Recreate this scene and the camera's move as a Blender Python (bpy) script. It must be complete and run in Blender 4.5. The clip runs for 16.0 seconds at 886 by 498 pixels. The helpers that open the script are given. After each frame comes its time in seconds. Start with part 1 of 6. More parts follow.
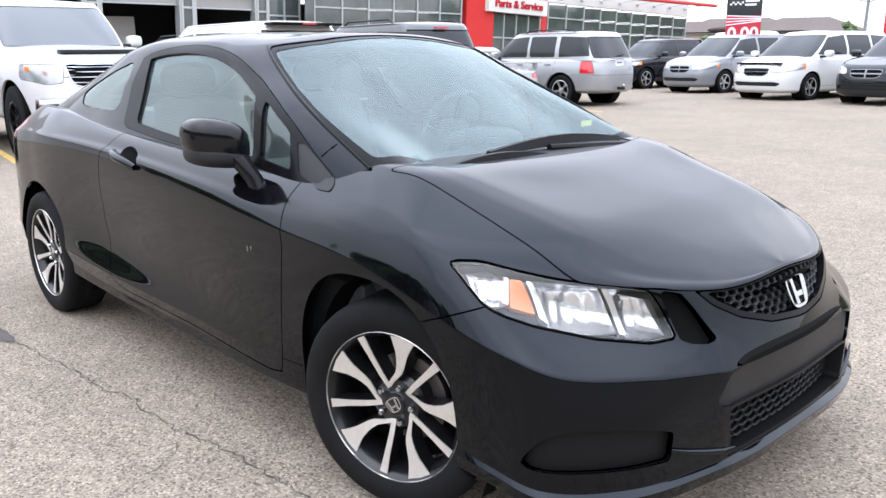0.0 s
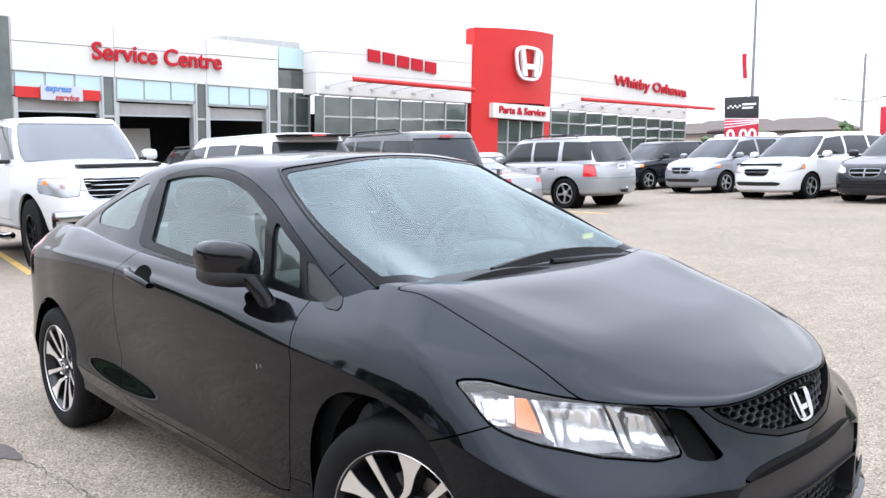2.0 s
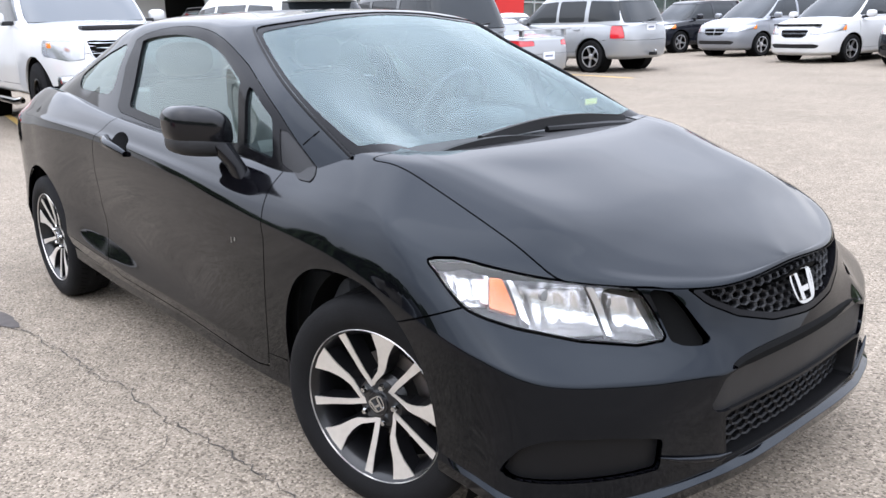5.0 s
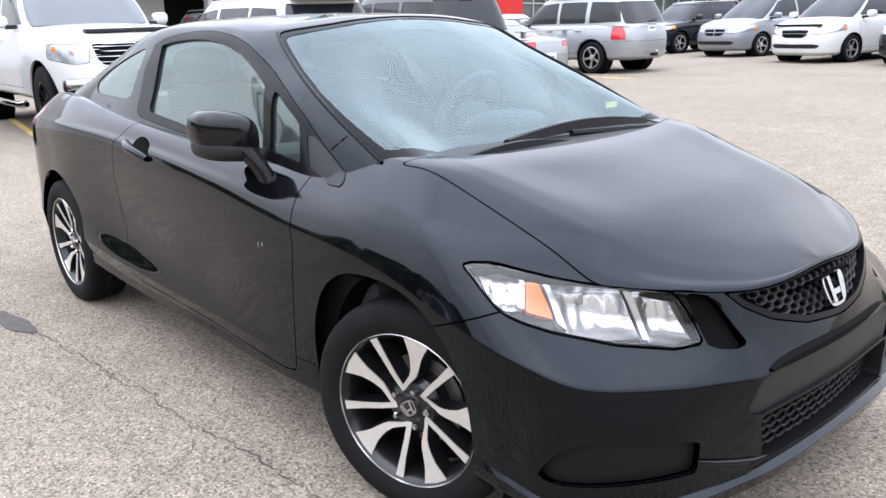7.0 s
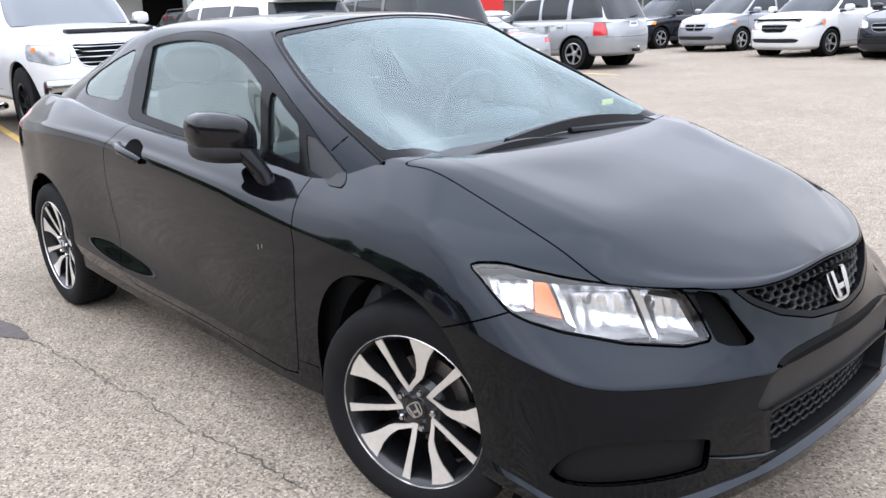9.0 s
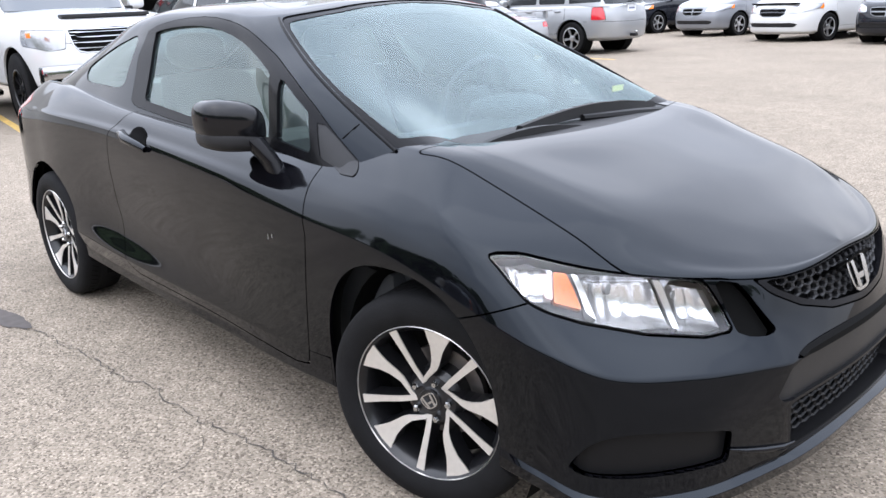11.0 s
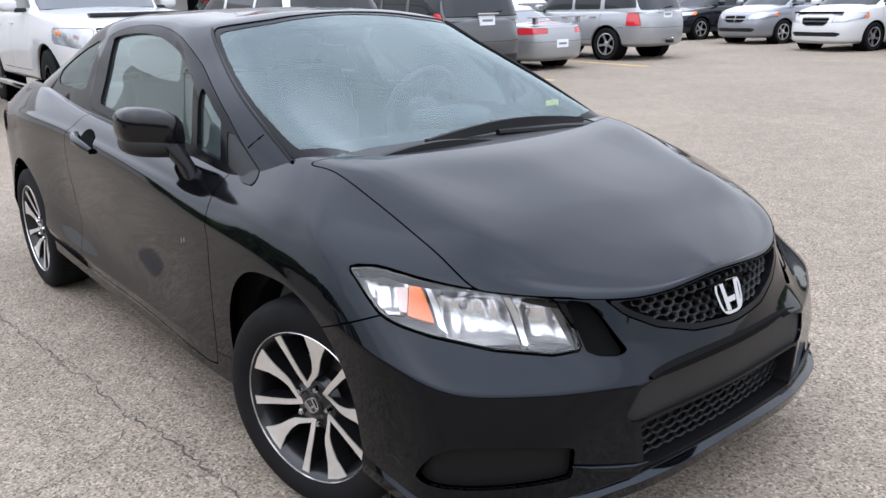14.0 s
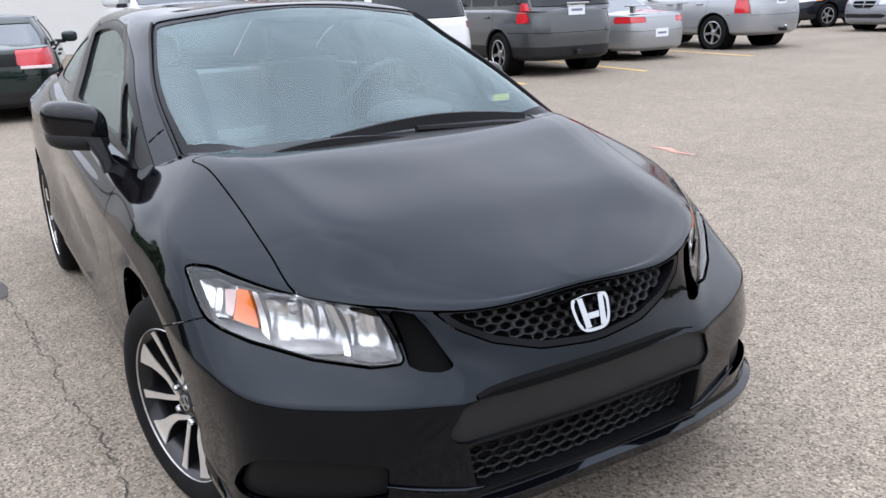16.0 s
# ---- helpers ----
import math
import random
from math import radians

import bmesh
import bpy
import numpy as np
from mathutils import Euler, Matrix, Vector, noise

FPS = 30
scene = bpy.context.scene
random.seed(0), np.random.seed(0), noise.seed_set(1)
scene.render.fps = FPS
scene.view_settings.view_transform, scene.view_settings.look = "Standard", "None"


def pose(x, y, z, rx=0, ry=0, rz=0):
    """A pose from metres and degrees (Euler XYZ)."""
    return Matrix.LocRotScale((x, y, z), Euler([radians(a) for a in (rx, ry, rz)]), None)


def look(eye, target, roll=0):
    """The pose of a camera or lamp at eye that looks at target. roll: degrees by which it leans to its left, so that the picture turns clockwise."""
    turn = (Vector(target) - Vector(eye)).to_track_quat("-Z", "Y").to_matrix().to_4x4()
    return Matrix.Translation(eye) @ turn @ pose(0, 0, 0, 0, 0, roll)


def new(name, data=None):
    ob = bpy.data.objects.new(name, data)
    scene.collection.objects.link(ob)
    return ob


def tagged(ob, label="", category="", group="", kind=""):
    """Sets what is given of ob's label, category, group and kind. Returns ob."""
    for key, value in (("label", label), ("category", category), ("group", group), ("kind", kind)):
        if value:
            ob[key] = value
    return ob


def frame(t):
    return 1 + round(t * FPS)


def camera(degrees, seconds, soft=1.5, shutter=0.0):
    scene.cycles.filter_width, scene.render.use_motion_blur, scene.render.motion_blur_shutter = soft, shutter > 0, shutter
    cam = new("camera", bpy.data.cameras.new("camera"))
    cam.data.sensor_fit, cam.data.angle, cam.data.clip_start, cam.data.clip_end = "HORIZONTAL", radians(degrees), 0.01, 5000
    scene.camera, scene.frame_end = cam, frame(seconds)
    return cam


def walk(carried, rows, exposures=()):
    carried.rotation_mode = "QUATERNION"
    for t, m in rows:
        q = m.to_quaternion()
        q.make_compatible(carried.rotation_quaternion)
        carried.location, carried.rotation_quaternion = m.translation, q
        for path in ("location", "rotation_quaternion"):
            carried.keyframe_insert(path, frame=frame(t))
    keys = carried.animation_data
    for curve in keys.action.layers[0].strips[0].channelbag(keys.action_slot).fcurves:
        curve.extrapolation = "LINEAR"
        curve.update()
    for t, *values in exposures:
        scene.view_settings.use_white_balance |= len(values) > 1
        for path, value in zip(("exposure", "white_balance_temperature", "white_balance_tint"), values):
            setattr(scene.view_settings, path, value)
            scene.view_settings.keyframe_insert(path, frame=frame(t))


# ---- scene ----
cam = camera(58.0, 16.0)
PATH = [
    (0, (2.994, -2.15, 1.295), (1.588, -0.809, 0.817), -0.7),
    (0.5, (3.016, -2.155, 1.347), (1.621, -0.771, 0.977), -0.1),
    (1, (3.028, -2.172, 1.377), (1.611, -0.784, 1.122), -0.9),
    (1.5, (3.032, -2.176, 1.37), (1.59, -0.805, 1.163), -1.2),
    (2, (3.034, -2.175, 1.354), (1.585, -0.815, 1.124), -1.6),
    (2.5, (3.023, -2.163, 1.323), (1.589, -0.805, 1.005), -1.8),
    (3, (3.001, -2.084, 1.297), (1.57, -0.764, 0.84), -2.4),
    (3.5, (3.033, -1.953, 1.295), (1.558, -0.706, 0.772), -2.2),
    (3.7, (3.039, -1.914, 1.299), (1.558, -0.686, 0.753), -2.0),
    (6, (2.963, -2.017, 1.344), (1.529, -0.736, 0.793), -1.7),
    (6.5, (2.954, -2.029, 1.343), (1.513, -0.758, 0.788), -1.9),
    (7, (2.944, -2.033, 1.346), (1.497, -0.767, 0.795), -2.0),
    (7.5, (2.933, -2.038, 1.351), (1.491, -0.764, 0.807), -2.0),
    (8, (2.924, -2.046, 1.351), (1.491, -0.763, 0.804), -2.2),
    (10.5, (2.846, -2.089, 1.358), (1.443, -0.789, 0.774), -2.5),
    (11, (2.838, -2.085, 1.358), (1.436, -0.789, 0.764), -2.5),
    (11.5, (2.837, -2.085, 1.362), (1.437, -0.788, 0.763), -2.5),
    (12, (2.839, -2.084, 1.365), (1.439, -0.784, 0.773), -2.4),
    (12.5, (2.86, -2.077, 1.374), (1.462, -0.776, 0.779), -2.2),
    (13, (2.925, -2.023, 1.381), (1.536, -0.711, 0.79), -2.1),
    (13.5, (3.047, -1.911, 1.388), (1.594, -0.673, 0.792), -2.4),
    (14, (3.166, -1.783, 1.387), (1.688, -0.571, 0.799), -1.6),
    (14.5, (3.223, -1.66, 1.373), (1.733, -0.479, 0.753), -2.2),
    (15, (3.285, -1.504, 1.373), (1.732, -0.389, 0.785), -1.1),
    (15.5, (3.365, -1.361, 1.374), (1.792, -0.285, 0.766), -2.1),
    (16, (3.473, -1.175, 1.367), (1.827, -0.21, 0.767), -2.5),
]
walk(cam, [(t, look(eye, target, roll)) for t, eye, target, roll in PATH],
     [(0, 0.03), (1, 0.06), (3.5, 0.0), (7, 0.05), (12, 0.03), (13.2, -0.07), (14, -0.37), (15, -0.45), (16, -0.39)])

# ---- world and light ----
SUN_DIR = Vector((0.22, -0.30, 0.93))
world = bpy.data.worlds.new("hazy_sky")
scene.world = world
world.use_nodes = True
wn, wl = world.node_tree.nodes, world.node_tree.links
sky = wn.new("ShaderNodeTexSky")
sky.sky_type, sky.sun_disc = "NISHITA", False
sky.sun_elevation, sky.sun_rotation = radians(68), radians(144)
sky.air_density, sky.dust_density = 1.0, 4.0
wt = wn.new("ShaderNodeTexCoord")
wmap = wn.new("ShaderNodeMapping")
wmap.inputs["Scale"].default_value = (1.0, 1.0, 2.2)
wl.new(wt.outputs["Generated"], wmap.inputs["Vector"])
wnoise = wn.new("ShaderNodeTexNoise")
wnoise.inputs["Scale"].default_value, wnoise.inputs["Detail"].default_value = 2.4, 5.0
wl.new(wmap.outputs[0], wnoise.inputs["Vector"])
wramp = wn.new("ShaderNodeValToRGB")
wramp.color_ramp.elements[0].position, wramp.color_ramp.elements[0].color = 0.32, (10.1, 10.8, 12.5, 1)
wramp.color_ramp.elements[1].position, wramp.color_ramp.elements[1].color = 0.68, (14.5, 15.0, 16.5, 1)
wl.new(wnoise.outputs["Fac"], wramp.inputs[0])
wmix = wn.new("ShaderNodeMixRGB")
wmix.inputs[0].default_value = 0.82
wl.new(sky.outputs[0], wmix.inputs[1])
# an overcast sky is brighter overhead than at the horizon
wsep = wn.new("ShaderNodeSeparateXYZ")
wl.new(wt.outputs["Generated"], wsep.inputs[0])
wgrow = wn.new("ShaderNodeMixRGB")
wgrow.inputs[1].default_value, wgrow.inputs[2].default_value = (0.83, 0.80, 0.765, 1), (2.28, 2.36, 2.52, 1)
wl.new(wsep.outputs[2], wgrow.inputs[0])
wgrow.use_clamp = False
wscale = wn.new("ShaderNodeVectorMath")
wscale.operation = "MULTIPLY"
wl.new(wramp.outputs[0], wscale.inputs[0])
wl.new(wgrow.outputs[0], wscale.inputs[1])
wl.new(wscale.outputs[0], wmix.inputs[2])
wl.new(wmix.outputs[0], wn["Background"].inputs[0])
wn["Background"].inputs[1].default_value = 0.172
sun = new("sun", bpy.data.lights.new("sun", "SUN"))
sun.data.energy, sun.data.angle, sun.data.color = 0.8, radians(85), (1, 0.95, 0.88)
sun.matrix_world = look(SUN_DIR * 60, (0, 0, 0))


# ---- materials ----
def mat(name, color, rough=0.5, metal=0.0, coat=0.0, var=0.0, scale=8.0, bump=0.0, bscale=60.0, spec=0.5, emit=0.0):
    """A surface with grain: var spreads the colour at two scales, bump gives fine relief."""
    m = bpy.data.materials.new(name)
    m.use_nodes = True
    nt = m.node_tree
    b = nt.nodes["Principled BSDF"]
    b.inputs["Base Color"].default_value = (*color, 1)
    b.inputs["Roughness"].default_value = rough
    b.inputs["Metallic"].default_value = metal
    b.inputs["Coat Weight"].default_value = coat
    b.inputs["Coat Roughness"].default_value = 0.03
    b.inputs["Coat IOR"].default_value = 1.5
    b.inputs["Specular IOR Level"].default_value = spec
    if emit:
        b.inputs["Emission Color"].default_value = (*color, 1)
        b.inputs["Emission Strength"].default_value = emit
    tc = nt.nodes.new("ShaderNodeTexCoord")
    if var:
        na = nt.nodes.new("ShaderNodeTexNoise")
        na.inputs["Scale"].default_value, na.inputs["Detail"].default_value = scale, 6.0
        nb = nt.nodes.new("ShaderNodeTexNoise")
        nb.inputs["Scale"].default_value, nb.inputs["Detail"].default_value = scale * 0.13, 3.0
        nt.links.new(tc.outputs["Object"], na.inputs["Vector"])
        nt.links.new(tc.outputs["Object"], nb.inputs["Vector"])
        add = nt.nodes.new("ShaderNodeMath")
        add.operation = "ADD"
        nt.links.new(na.outputs["Fac"], add.inputs[0])
        nt.links.new(nb.outputs["Fac"], add.inputs[1])
        rg = nt.nodes.new("ShaderNodeMapRange")
        rg.inputs["From Min"].default_value, rg.inputs["From Max"].default_value = 0.6, 1.4
        rg.inputs["To Min"].default_value, rg.inputs["To Max"].default_value = 1 - var, 1 + var
        nt.links.new(add.outputs[0], rg.inputs["Value"])
        mx = nt.nodes.new("ShaderNodeVectorMath")
        mx.operation = "SCALE"
        mx.inputs[0].default_value = color
        nt.links.new(rg.outputs[0], mx.inputs["Scale"])
        nt.links.new(mx.outputs[0], b.inputs["Base Color"])
        rr = nt.nodes.new("ShaderNodeMapRange")
        rr.inputs["To Min"].default_value, rr.inputs["To Max"].default_value = max(0.0, rough - 0.12 * rough), min(1.0, rough + 0.2 * rough)
        nt.links.new(nb.outputs["Fac"], rr.inputs["Value"])
        nt.links.new(rr.outputs[0], b.inputs["Roughness"])
    if bump:
        nc = nt.nodes.new("ShaderNodeTexNoise")
        nc.inputs["Scale"].default_value, nc.inputs["Detail"].default_value = bscale, 4.0
        nt.links.new(tc.outputs["Object"], nc.inputs["Vector"])
        bp = nt.nodes.new("ShaderNodeBump")
        bp.inputs["Strength"].default_value, bp.inputs["Distance"].default_value = bump, 0.004
        nt.links.new(nc.outputs["Fac"], bp.inputs["Height"])
        nt.links.new(bp.outputs[0], b.inputs["Normal"])
    return m


def glass(name, tint=(0.75, 0.86, 0.86), rough=0.0, ior=1.9, dust=0.0, sheen=(0.8, 0.94, 0.93)):
    """A thin pane: clear through, mirror-like at its surface."""
    m = bpy.data.materials.new(name)
    m.use_nodes = True
    nt = m.node_tree
    nt.nodes.remove(nt.nodes["Principled BSDF"])
    tr = nt.nodes.new("ShaderNodeBsdfTransparent")
    tr.inputs[0].default_value = (*tint, 1)
    gl = nt.nodes.new("ShaderNodeBsdfGlossy")
    gl.inputs["Color"].default_value = (*sheen, 1)
    gl.inputs["Roughness"].default_value = rough
    fr = nt.nodes.new("ShaderNodeFresnel")
    fr.inputs["IOR"].default_value = ior
    mx = nt.nodes.new("ShaderNodeMixShader")
    nt.links.new(fr.outputs[0], mx.inputs[0])
    # bluish diffuse film: dust, plus the pale veil of sky reflection put into colour
    film = nt.nodes.new("ShaderNodeBsdfDiffuse")
    film.inputs[0].default_value = (0.30, 0.39, 0.398, 1)
    dusty_haze = nt.nodes.new("ShaderNodeMixShader")
    spots = nt.nodes.new("ShaderNodeTexNoise")
    spots.inputs["Scale"].default_value, spots.inputs["Detail"].default_value = 2.5, 6.0
    amount = nt.nodes.new("ShaderNodeMapRange")
    amount.inputs["To Min"].default_value, amount.inputs["To Max"].default_value = dust * 0.6, dust * 1.4
    nt.links.new(spots.outputs["Fac"], amount.inputs["Value"])
    nt.links.new(amount.outputs[0], dusty_haze.inputs[0])
    nt.links.new(tr.outputs[0], dusty_haze.inputs[1])
    nt.links.new(film.outputs[0], dusty_haze.inputs[2])
    nt.links.new(dusty_haze.outputs[0], mx.inputs[1])
    nt.links.new(gl.outputs[0], mx.inputs[2])
    nt.links.new(mx.outputs[0], nt.nodes["Material Output"].inputs[0])
    return m


def paint(name, color, flake=0.0, coat=1.0, rough=0.4, dust=0.0):
    """Car paint: a base coat, metallic where flake is given, under clear lacquer with a film of dust."""
    m = mat(name, color, rough, flake, coat, spec=0.0 if max(color) < 0.05 else 0.4)
    nt = m.node_tree
    b = nt.nodes["Principled BSDF"]
    b.inputs["Coat IOR"].default_value = 1.33 if max(color) < 0.005 else 1.5
    if max(color) < 0.005:
        # a cool, dark lacquer
        b.inputs["Coat Weight"].default_value = 0.0
        b.inputs["IOR"].default_value = 1.34
        b.inputs["Specular IOR Level"].default_value = 0.5
        b.inputs["Specular Tint"].default_value = (0.80, 0.90, 1.0, 1)
    tc = nt.nodes.new("ShaderNodeTexCoord")
    n = nt.nodes.new("ShaderNodeTexNoise")
    n.inputs["Scale"].default_value, n.inputs["Detail"].default_value = 3.0, 8.0
    nt.links.new(tc.outputs["Object"], n.inputs["Vector"])
    rg = nt.nodes.new("ShaderNodeMapRange")
    rg.inputs["From Min"].default_value, rg.inputs["From Max"].default_value = 0.3, 0.7
    rg.inputs["To Min"].default_value, rg.inputs["To Max"].default_value = 0.03, 0.07
    nt.links.new(n.outputs["Fac"], rg.inputs["Value"])
    nt.links.new(rg.outputs[0], b.inputs["Roughness" if max(color) < 0.005 else "Coat Roughness"])
    if dust:
        mix = nt.nodes.new("ShaderNodeMixRGB")
        mix.inputs[1].default_value, mix.inputs[2].default_value = (*color, 1), (0.3, 0.28, 0.26, 1)
        r2 = nt.nodes.new("ShaderNodeMapRange")
        r2.inputs["From Min"].default_value, r2.inputs["From Max"].default_value = 0.35, 0.75
        r2.inputs["To Min"].default_value, r2.inputs["To Max"].default_value = dust * 0.3, dust
        nt.links.new(n.outputs["Fac"], r2.inputs["Value"])
        nt.links.new(r2.outputs[0], mix.inputs[0])
        nt.links.new(mix.outputs[0], b.inputs["Base Color"])
    return m


M_BLACK = paint("black_paint", (0.0012, 0.0012, 0.002), 0.0, 1.0, 0.45, 0.003)
M_CAP = mat("mirror_cap_paint", (0.004, 0.004, 0.005), 0.10, var=0.2, scale=6, spec=0.34)
M_GRID = mat("dark_grille_plastic", (0.005, 0.005, 0.0055), 0.45, bump=0.1, bscale=300, spec=0.16)
M_TRIM = mat("matte_black_plastic", (0.014, 0.014, 0.015), 0.5, var=0.25, scale=20, bump=0.15, bscale=400, spec=0.3)
M_SATIN = mat("satin_black_plastic", (0.005, 0.005, 0.006), 0.22, var=0.2, scale=10, spec=0.10)
M_VOID = mat("black_cavity", (0.004, 0.004, 0.004), 0.9, spec=0.08)
M_RUBBER = mat("tyre_rubber", (0.007, 0.007, 0.0075), 0.75, var=0.35, scale=14, bump=0.3, bscale=120, spec=0.14)
M_CHROME = mat("chrome", (0.50, 0.51, 0.52), 0.12, 1.0)
M_BOWL = mat("lamp_bowl", (0.82, 0.82, 0.83), 0.27, 1.0, bump=0.22, bscale=50)
M_REFLECT = mat("lamp_reflector", (0.62, 0.625, 0.63), 0.28, 0.8, bump=0.15, bscale=40)
M_LAMPBED = mat("grey_lamp_housing", (0.22, 0.22, 0.225), 0.35, 0.5)
M_PINK = mat("pale_pink_lens", (0.62, 0.46, 0.44), 0.25, 0.2, 0.5, bump=0.3, bscale=120)
M_MACHINED = mat("machined_alloy", (0.74, 0.72, 0.69), 0.36, 0.8, var=0.08, scale=60)
M_RIMBLACK = mat("gloss_black_alloy", (0.007, 0.007, 0.008), 0.3, 0.0, 0.25, var=0.3, scale=30, spec=0.3)
M_DISC = mat("brake_disc", (0.22, 0.2, 0.19), 0.4, 0.9, var=0.3, scale=20)
M_AMBER = mat("amber_lens", (0.85, 0.2, 0.015), 0.2, 0.0, 0.6, bump=0.4, bscale=90)
M_TAIL = mat("red_lens", (0.5, 0.012, 0.02), 0.12, 0.0, 1.0)
M_TAILW = mat("clear_tail_lens", (0.7, 0.6, 0.6), 0.15, 0.0, 1.0)
M_WS = glass("windscreen_glass", (0.74, 0.88, 0.90), 0.0, 1.50, 0.11, (0.82, 0.95, 0.96))
M_SIDEGLASS = glass("side_glass", (0.80, 0.90, 0.87), 0.0, 1.60, 0.07, (0.9, 1.0, 0.97))
M_LENS = glass("lamp_lens", (0.97, 0.97, 0.97), 0.0, 1.5, 0.0, (1, 1, 1))
M_SEAT = mat("grey_seat_cloth", (0.16, 0.165, 0.168), 0.9, var=0.2, scale=12)
M_SEATB = mat("beige_seat_cloth", (0.24, 0.24, 0.225), 0.9, var=0.2, scale=12)
M_DASH = mat("grey_dash", (0.05, 0.053, 0.057), 0.75, var=0.2, scale=8)
M_STICKER = mat("yellow_sticker", (0.75, 0.72, 0.12), 0.6)


# ---- surface tools ----
def spline(P, s, q, crease=()):
    """Smooth curve through P at the knots s, read at q; no smoothing across the knots in crease."""
    P, s, q = np.asarray(P, float), np.asarray(s, float), np.asarray(q, float)
    ext = [1] * (P.ndim - 1)
    h = np.diff(s)
    g = np.diff(P, axis=0) / h.reshape(-1, *ext)
    dl, dr = np.zeros_like(P), np.zeros_like(P)
    for k in range(1, len(s) - 1):
        d = (h[k] * g[k - 1] + h[k - 1] * g[k]) / (h[k] + h[k - 1])
        c = dict(crease).get(k, 0.0)
        dl[k], dr[k] = d * (1 - c) + g[k - 1] * c, d * (1 - c) + g[k] * c
    dr[0], dl[-1] = g[0], g[-1]
    k = np.clip(np.searchsorted(s, q, side="right") - 1, 0, len(s) - 2)
    t, hh = ((q - s[k]) / h[k]).reshape(-1, *ext), h[k].reshape(-1, *ext)
    return P[k] * (1 + 2 * t) * (1 - t) ** 2 + dr[k] * hh * t * (1 - t) ** 2 + P[k + 1] * t * t * (3 - 2 * t) + dl[k + 1] * hh * t * t * (t - 1)


class Skin:
    """A sheet: points, normals, its two own coordinates (u along, v up) and faces."""

    def __init__(self, P, N, U, F):
        self.P, self.N, self.U, self.F = P, N, U, F


def normals(P, F):
    A = np.array([f[:4] if len(f) >= 4 else (*f, f[-1]) for f in F])
    n = np.cross(P[A[:, 2]] - P[A[:, 0]], P[A[:, 3]] - P[A[:, 1]])
    N = np.zeros_like(P)
    for c in range(4):
        np.add.at(N, A[:, c], n)
    return N / np.maximum(np.linalg.norm(N, axis=1, keepdims=True), 1e-12)


def loft(rings, n, k, crease_v=(), crease_s=()):
    """A half body, y above 0, through rings that all have the same stations."""
    R = np.array(rings, float)
    mid = R[len(R) // 2]
    s = np.concatenate([[0], np.cumsum(np.linalg.norm(np.diff(mid, axis=0), axis=1))])
    st = np.interp(np.linspace(0, s[-1], n), s, np.arange(len(s)))
    # the other half lends its next stations and ring, so that the sheet crosses the middle smoothly
    flip = np.array((1, -1, 1))
    E = np.concatenate([R[:, 1:2] * flip, R, R[:, -2:-1] * flip], axis=1)
    se = np.concatenate([[s[0] - (s[1] - s[0])], s, [s[-1] + (s[-1] - s[-2])]])
    g = spline(E.transpose(1, 0, 2), se, np.linspace(0, s[-1], n), crease_s)
    v = np.arange(len(R) + 1, dtype=float)
    q = np.linspace(0, len(R) - 1, k)
    g = g.transpose(1, 0, 2)
    g = spline(np.concatenate([g, g[-2:-1] * flip]), v, q, crease_v)
    P = g.reshape(-1, 3)
    P[:, 1] = np.maximum(P[:, 1], 0)
    U = np.stack(np.broadcast_arrays(st[None, :], q[:, None]), -1).reshape(-1, 2)
    F = [(i * n + j, i * n + j + 1, i * n + n + j + 1, i * n + n + j) for i in range(k - 1) for j in range(n - 1)]
    N = normals(P, F)
    flat = P[:, 1] < 1e-5
    N[flat, 1] = 0
    N /= np.maximum(np.linalg.norm(N, axis=1, keepdims=True), 1e-12)
    return Skin(P, N, U, F)


def part_of(S, faces, P, N, U):
    used = sorted({i for f in faces for i in f})
    new_id = {o: i for i, o in enumerate(used)}
    return Skin(P[used], N[used], U[used], [tuple(new_id[i] for i in f) for f in faces])


def split(S, d):
    """Cuts a sheet where d crosses 0: the side above, the side below."""
    if not len(S.F):
        return S, S
    P, N, U = list(S.P), list(S.N), list(S.U)
    up, down, cache = [], [], {}
    for f in S.F:
        sg = [d[i] >= 0 for i in f]
        if all(sg):
            up.append(f)
        elif not any(sg):
            down.append(f)
        else:
            a, b = [], []
            for i, j in zip(f, (*f[1:], f[0])):
                (a if d[i] >= 0 else b).append(i)
                if (d[i] >= 0) != (d[j] >= 0):
                    key = (min(i, j), max(i, j))
                    if key not in cache:
                        t = d[i] / (d[i] - d[j])
                        t = t if key[0] == i else 1 - t
                        i0, j0 = key
                        cache[key] = len(P)
                        P.append(P[i0] + (P[j0] - P[i0]) * t)
                        m = N[i0] + (N[j0] - N[i0]) * t
                        N.append(m / max(np.linalg.norm(m), 1e-9))
                        U.append(U[i0] + (U[j0] - U[i0]) * t)
                    a.append(cache[key])
                    b.append(cache[key])
            if len(a) > 2:
                up.append(tuple(a))
            if len(b) > 2:
                down.append(tuple(b))
    P, N, U = np.array(P), np.array(N), np.array(U)
    return part_of(S, up, P, N, U), part_of(S, down, P, N, U)


def cut(S, f, gap=0.0):
    """Piece inside f and the rest, with an open joint between them."""
    d = f(S)
    inside = split(S, d - gap)[0]
    rest = split(S, d + gap)[1]
    return inside, rest


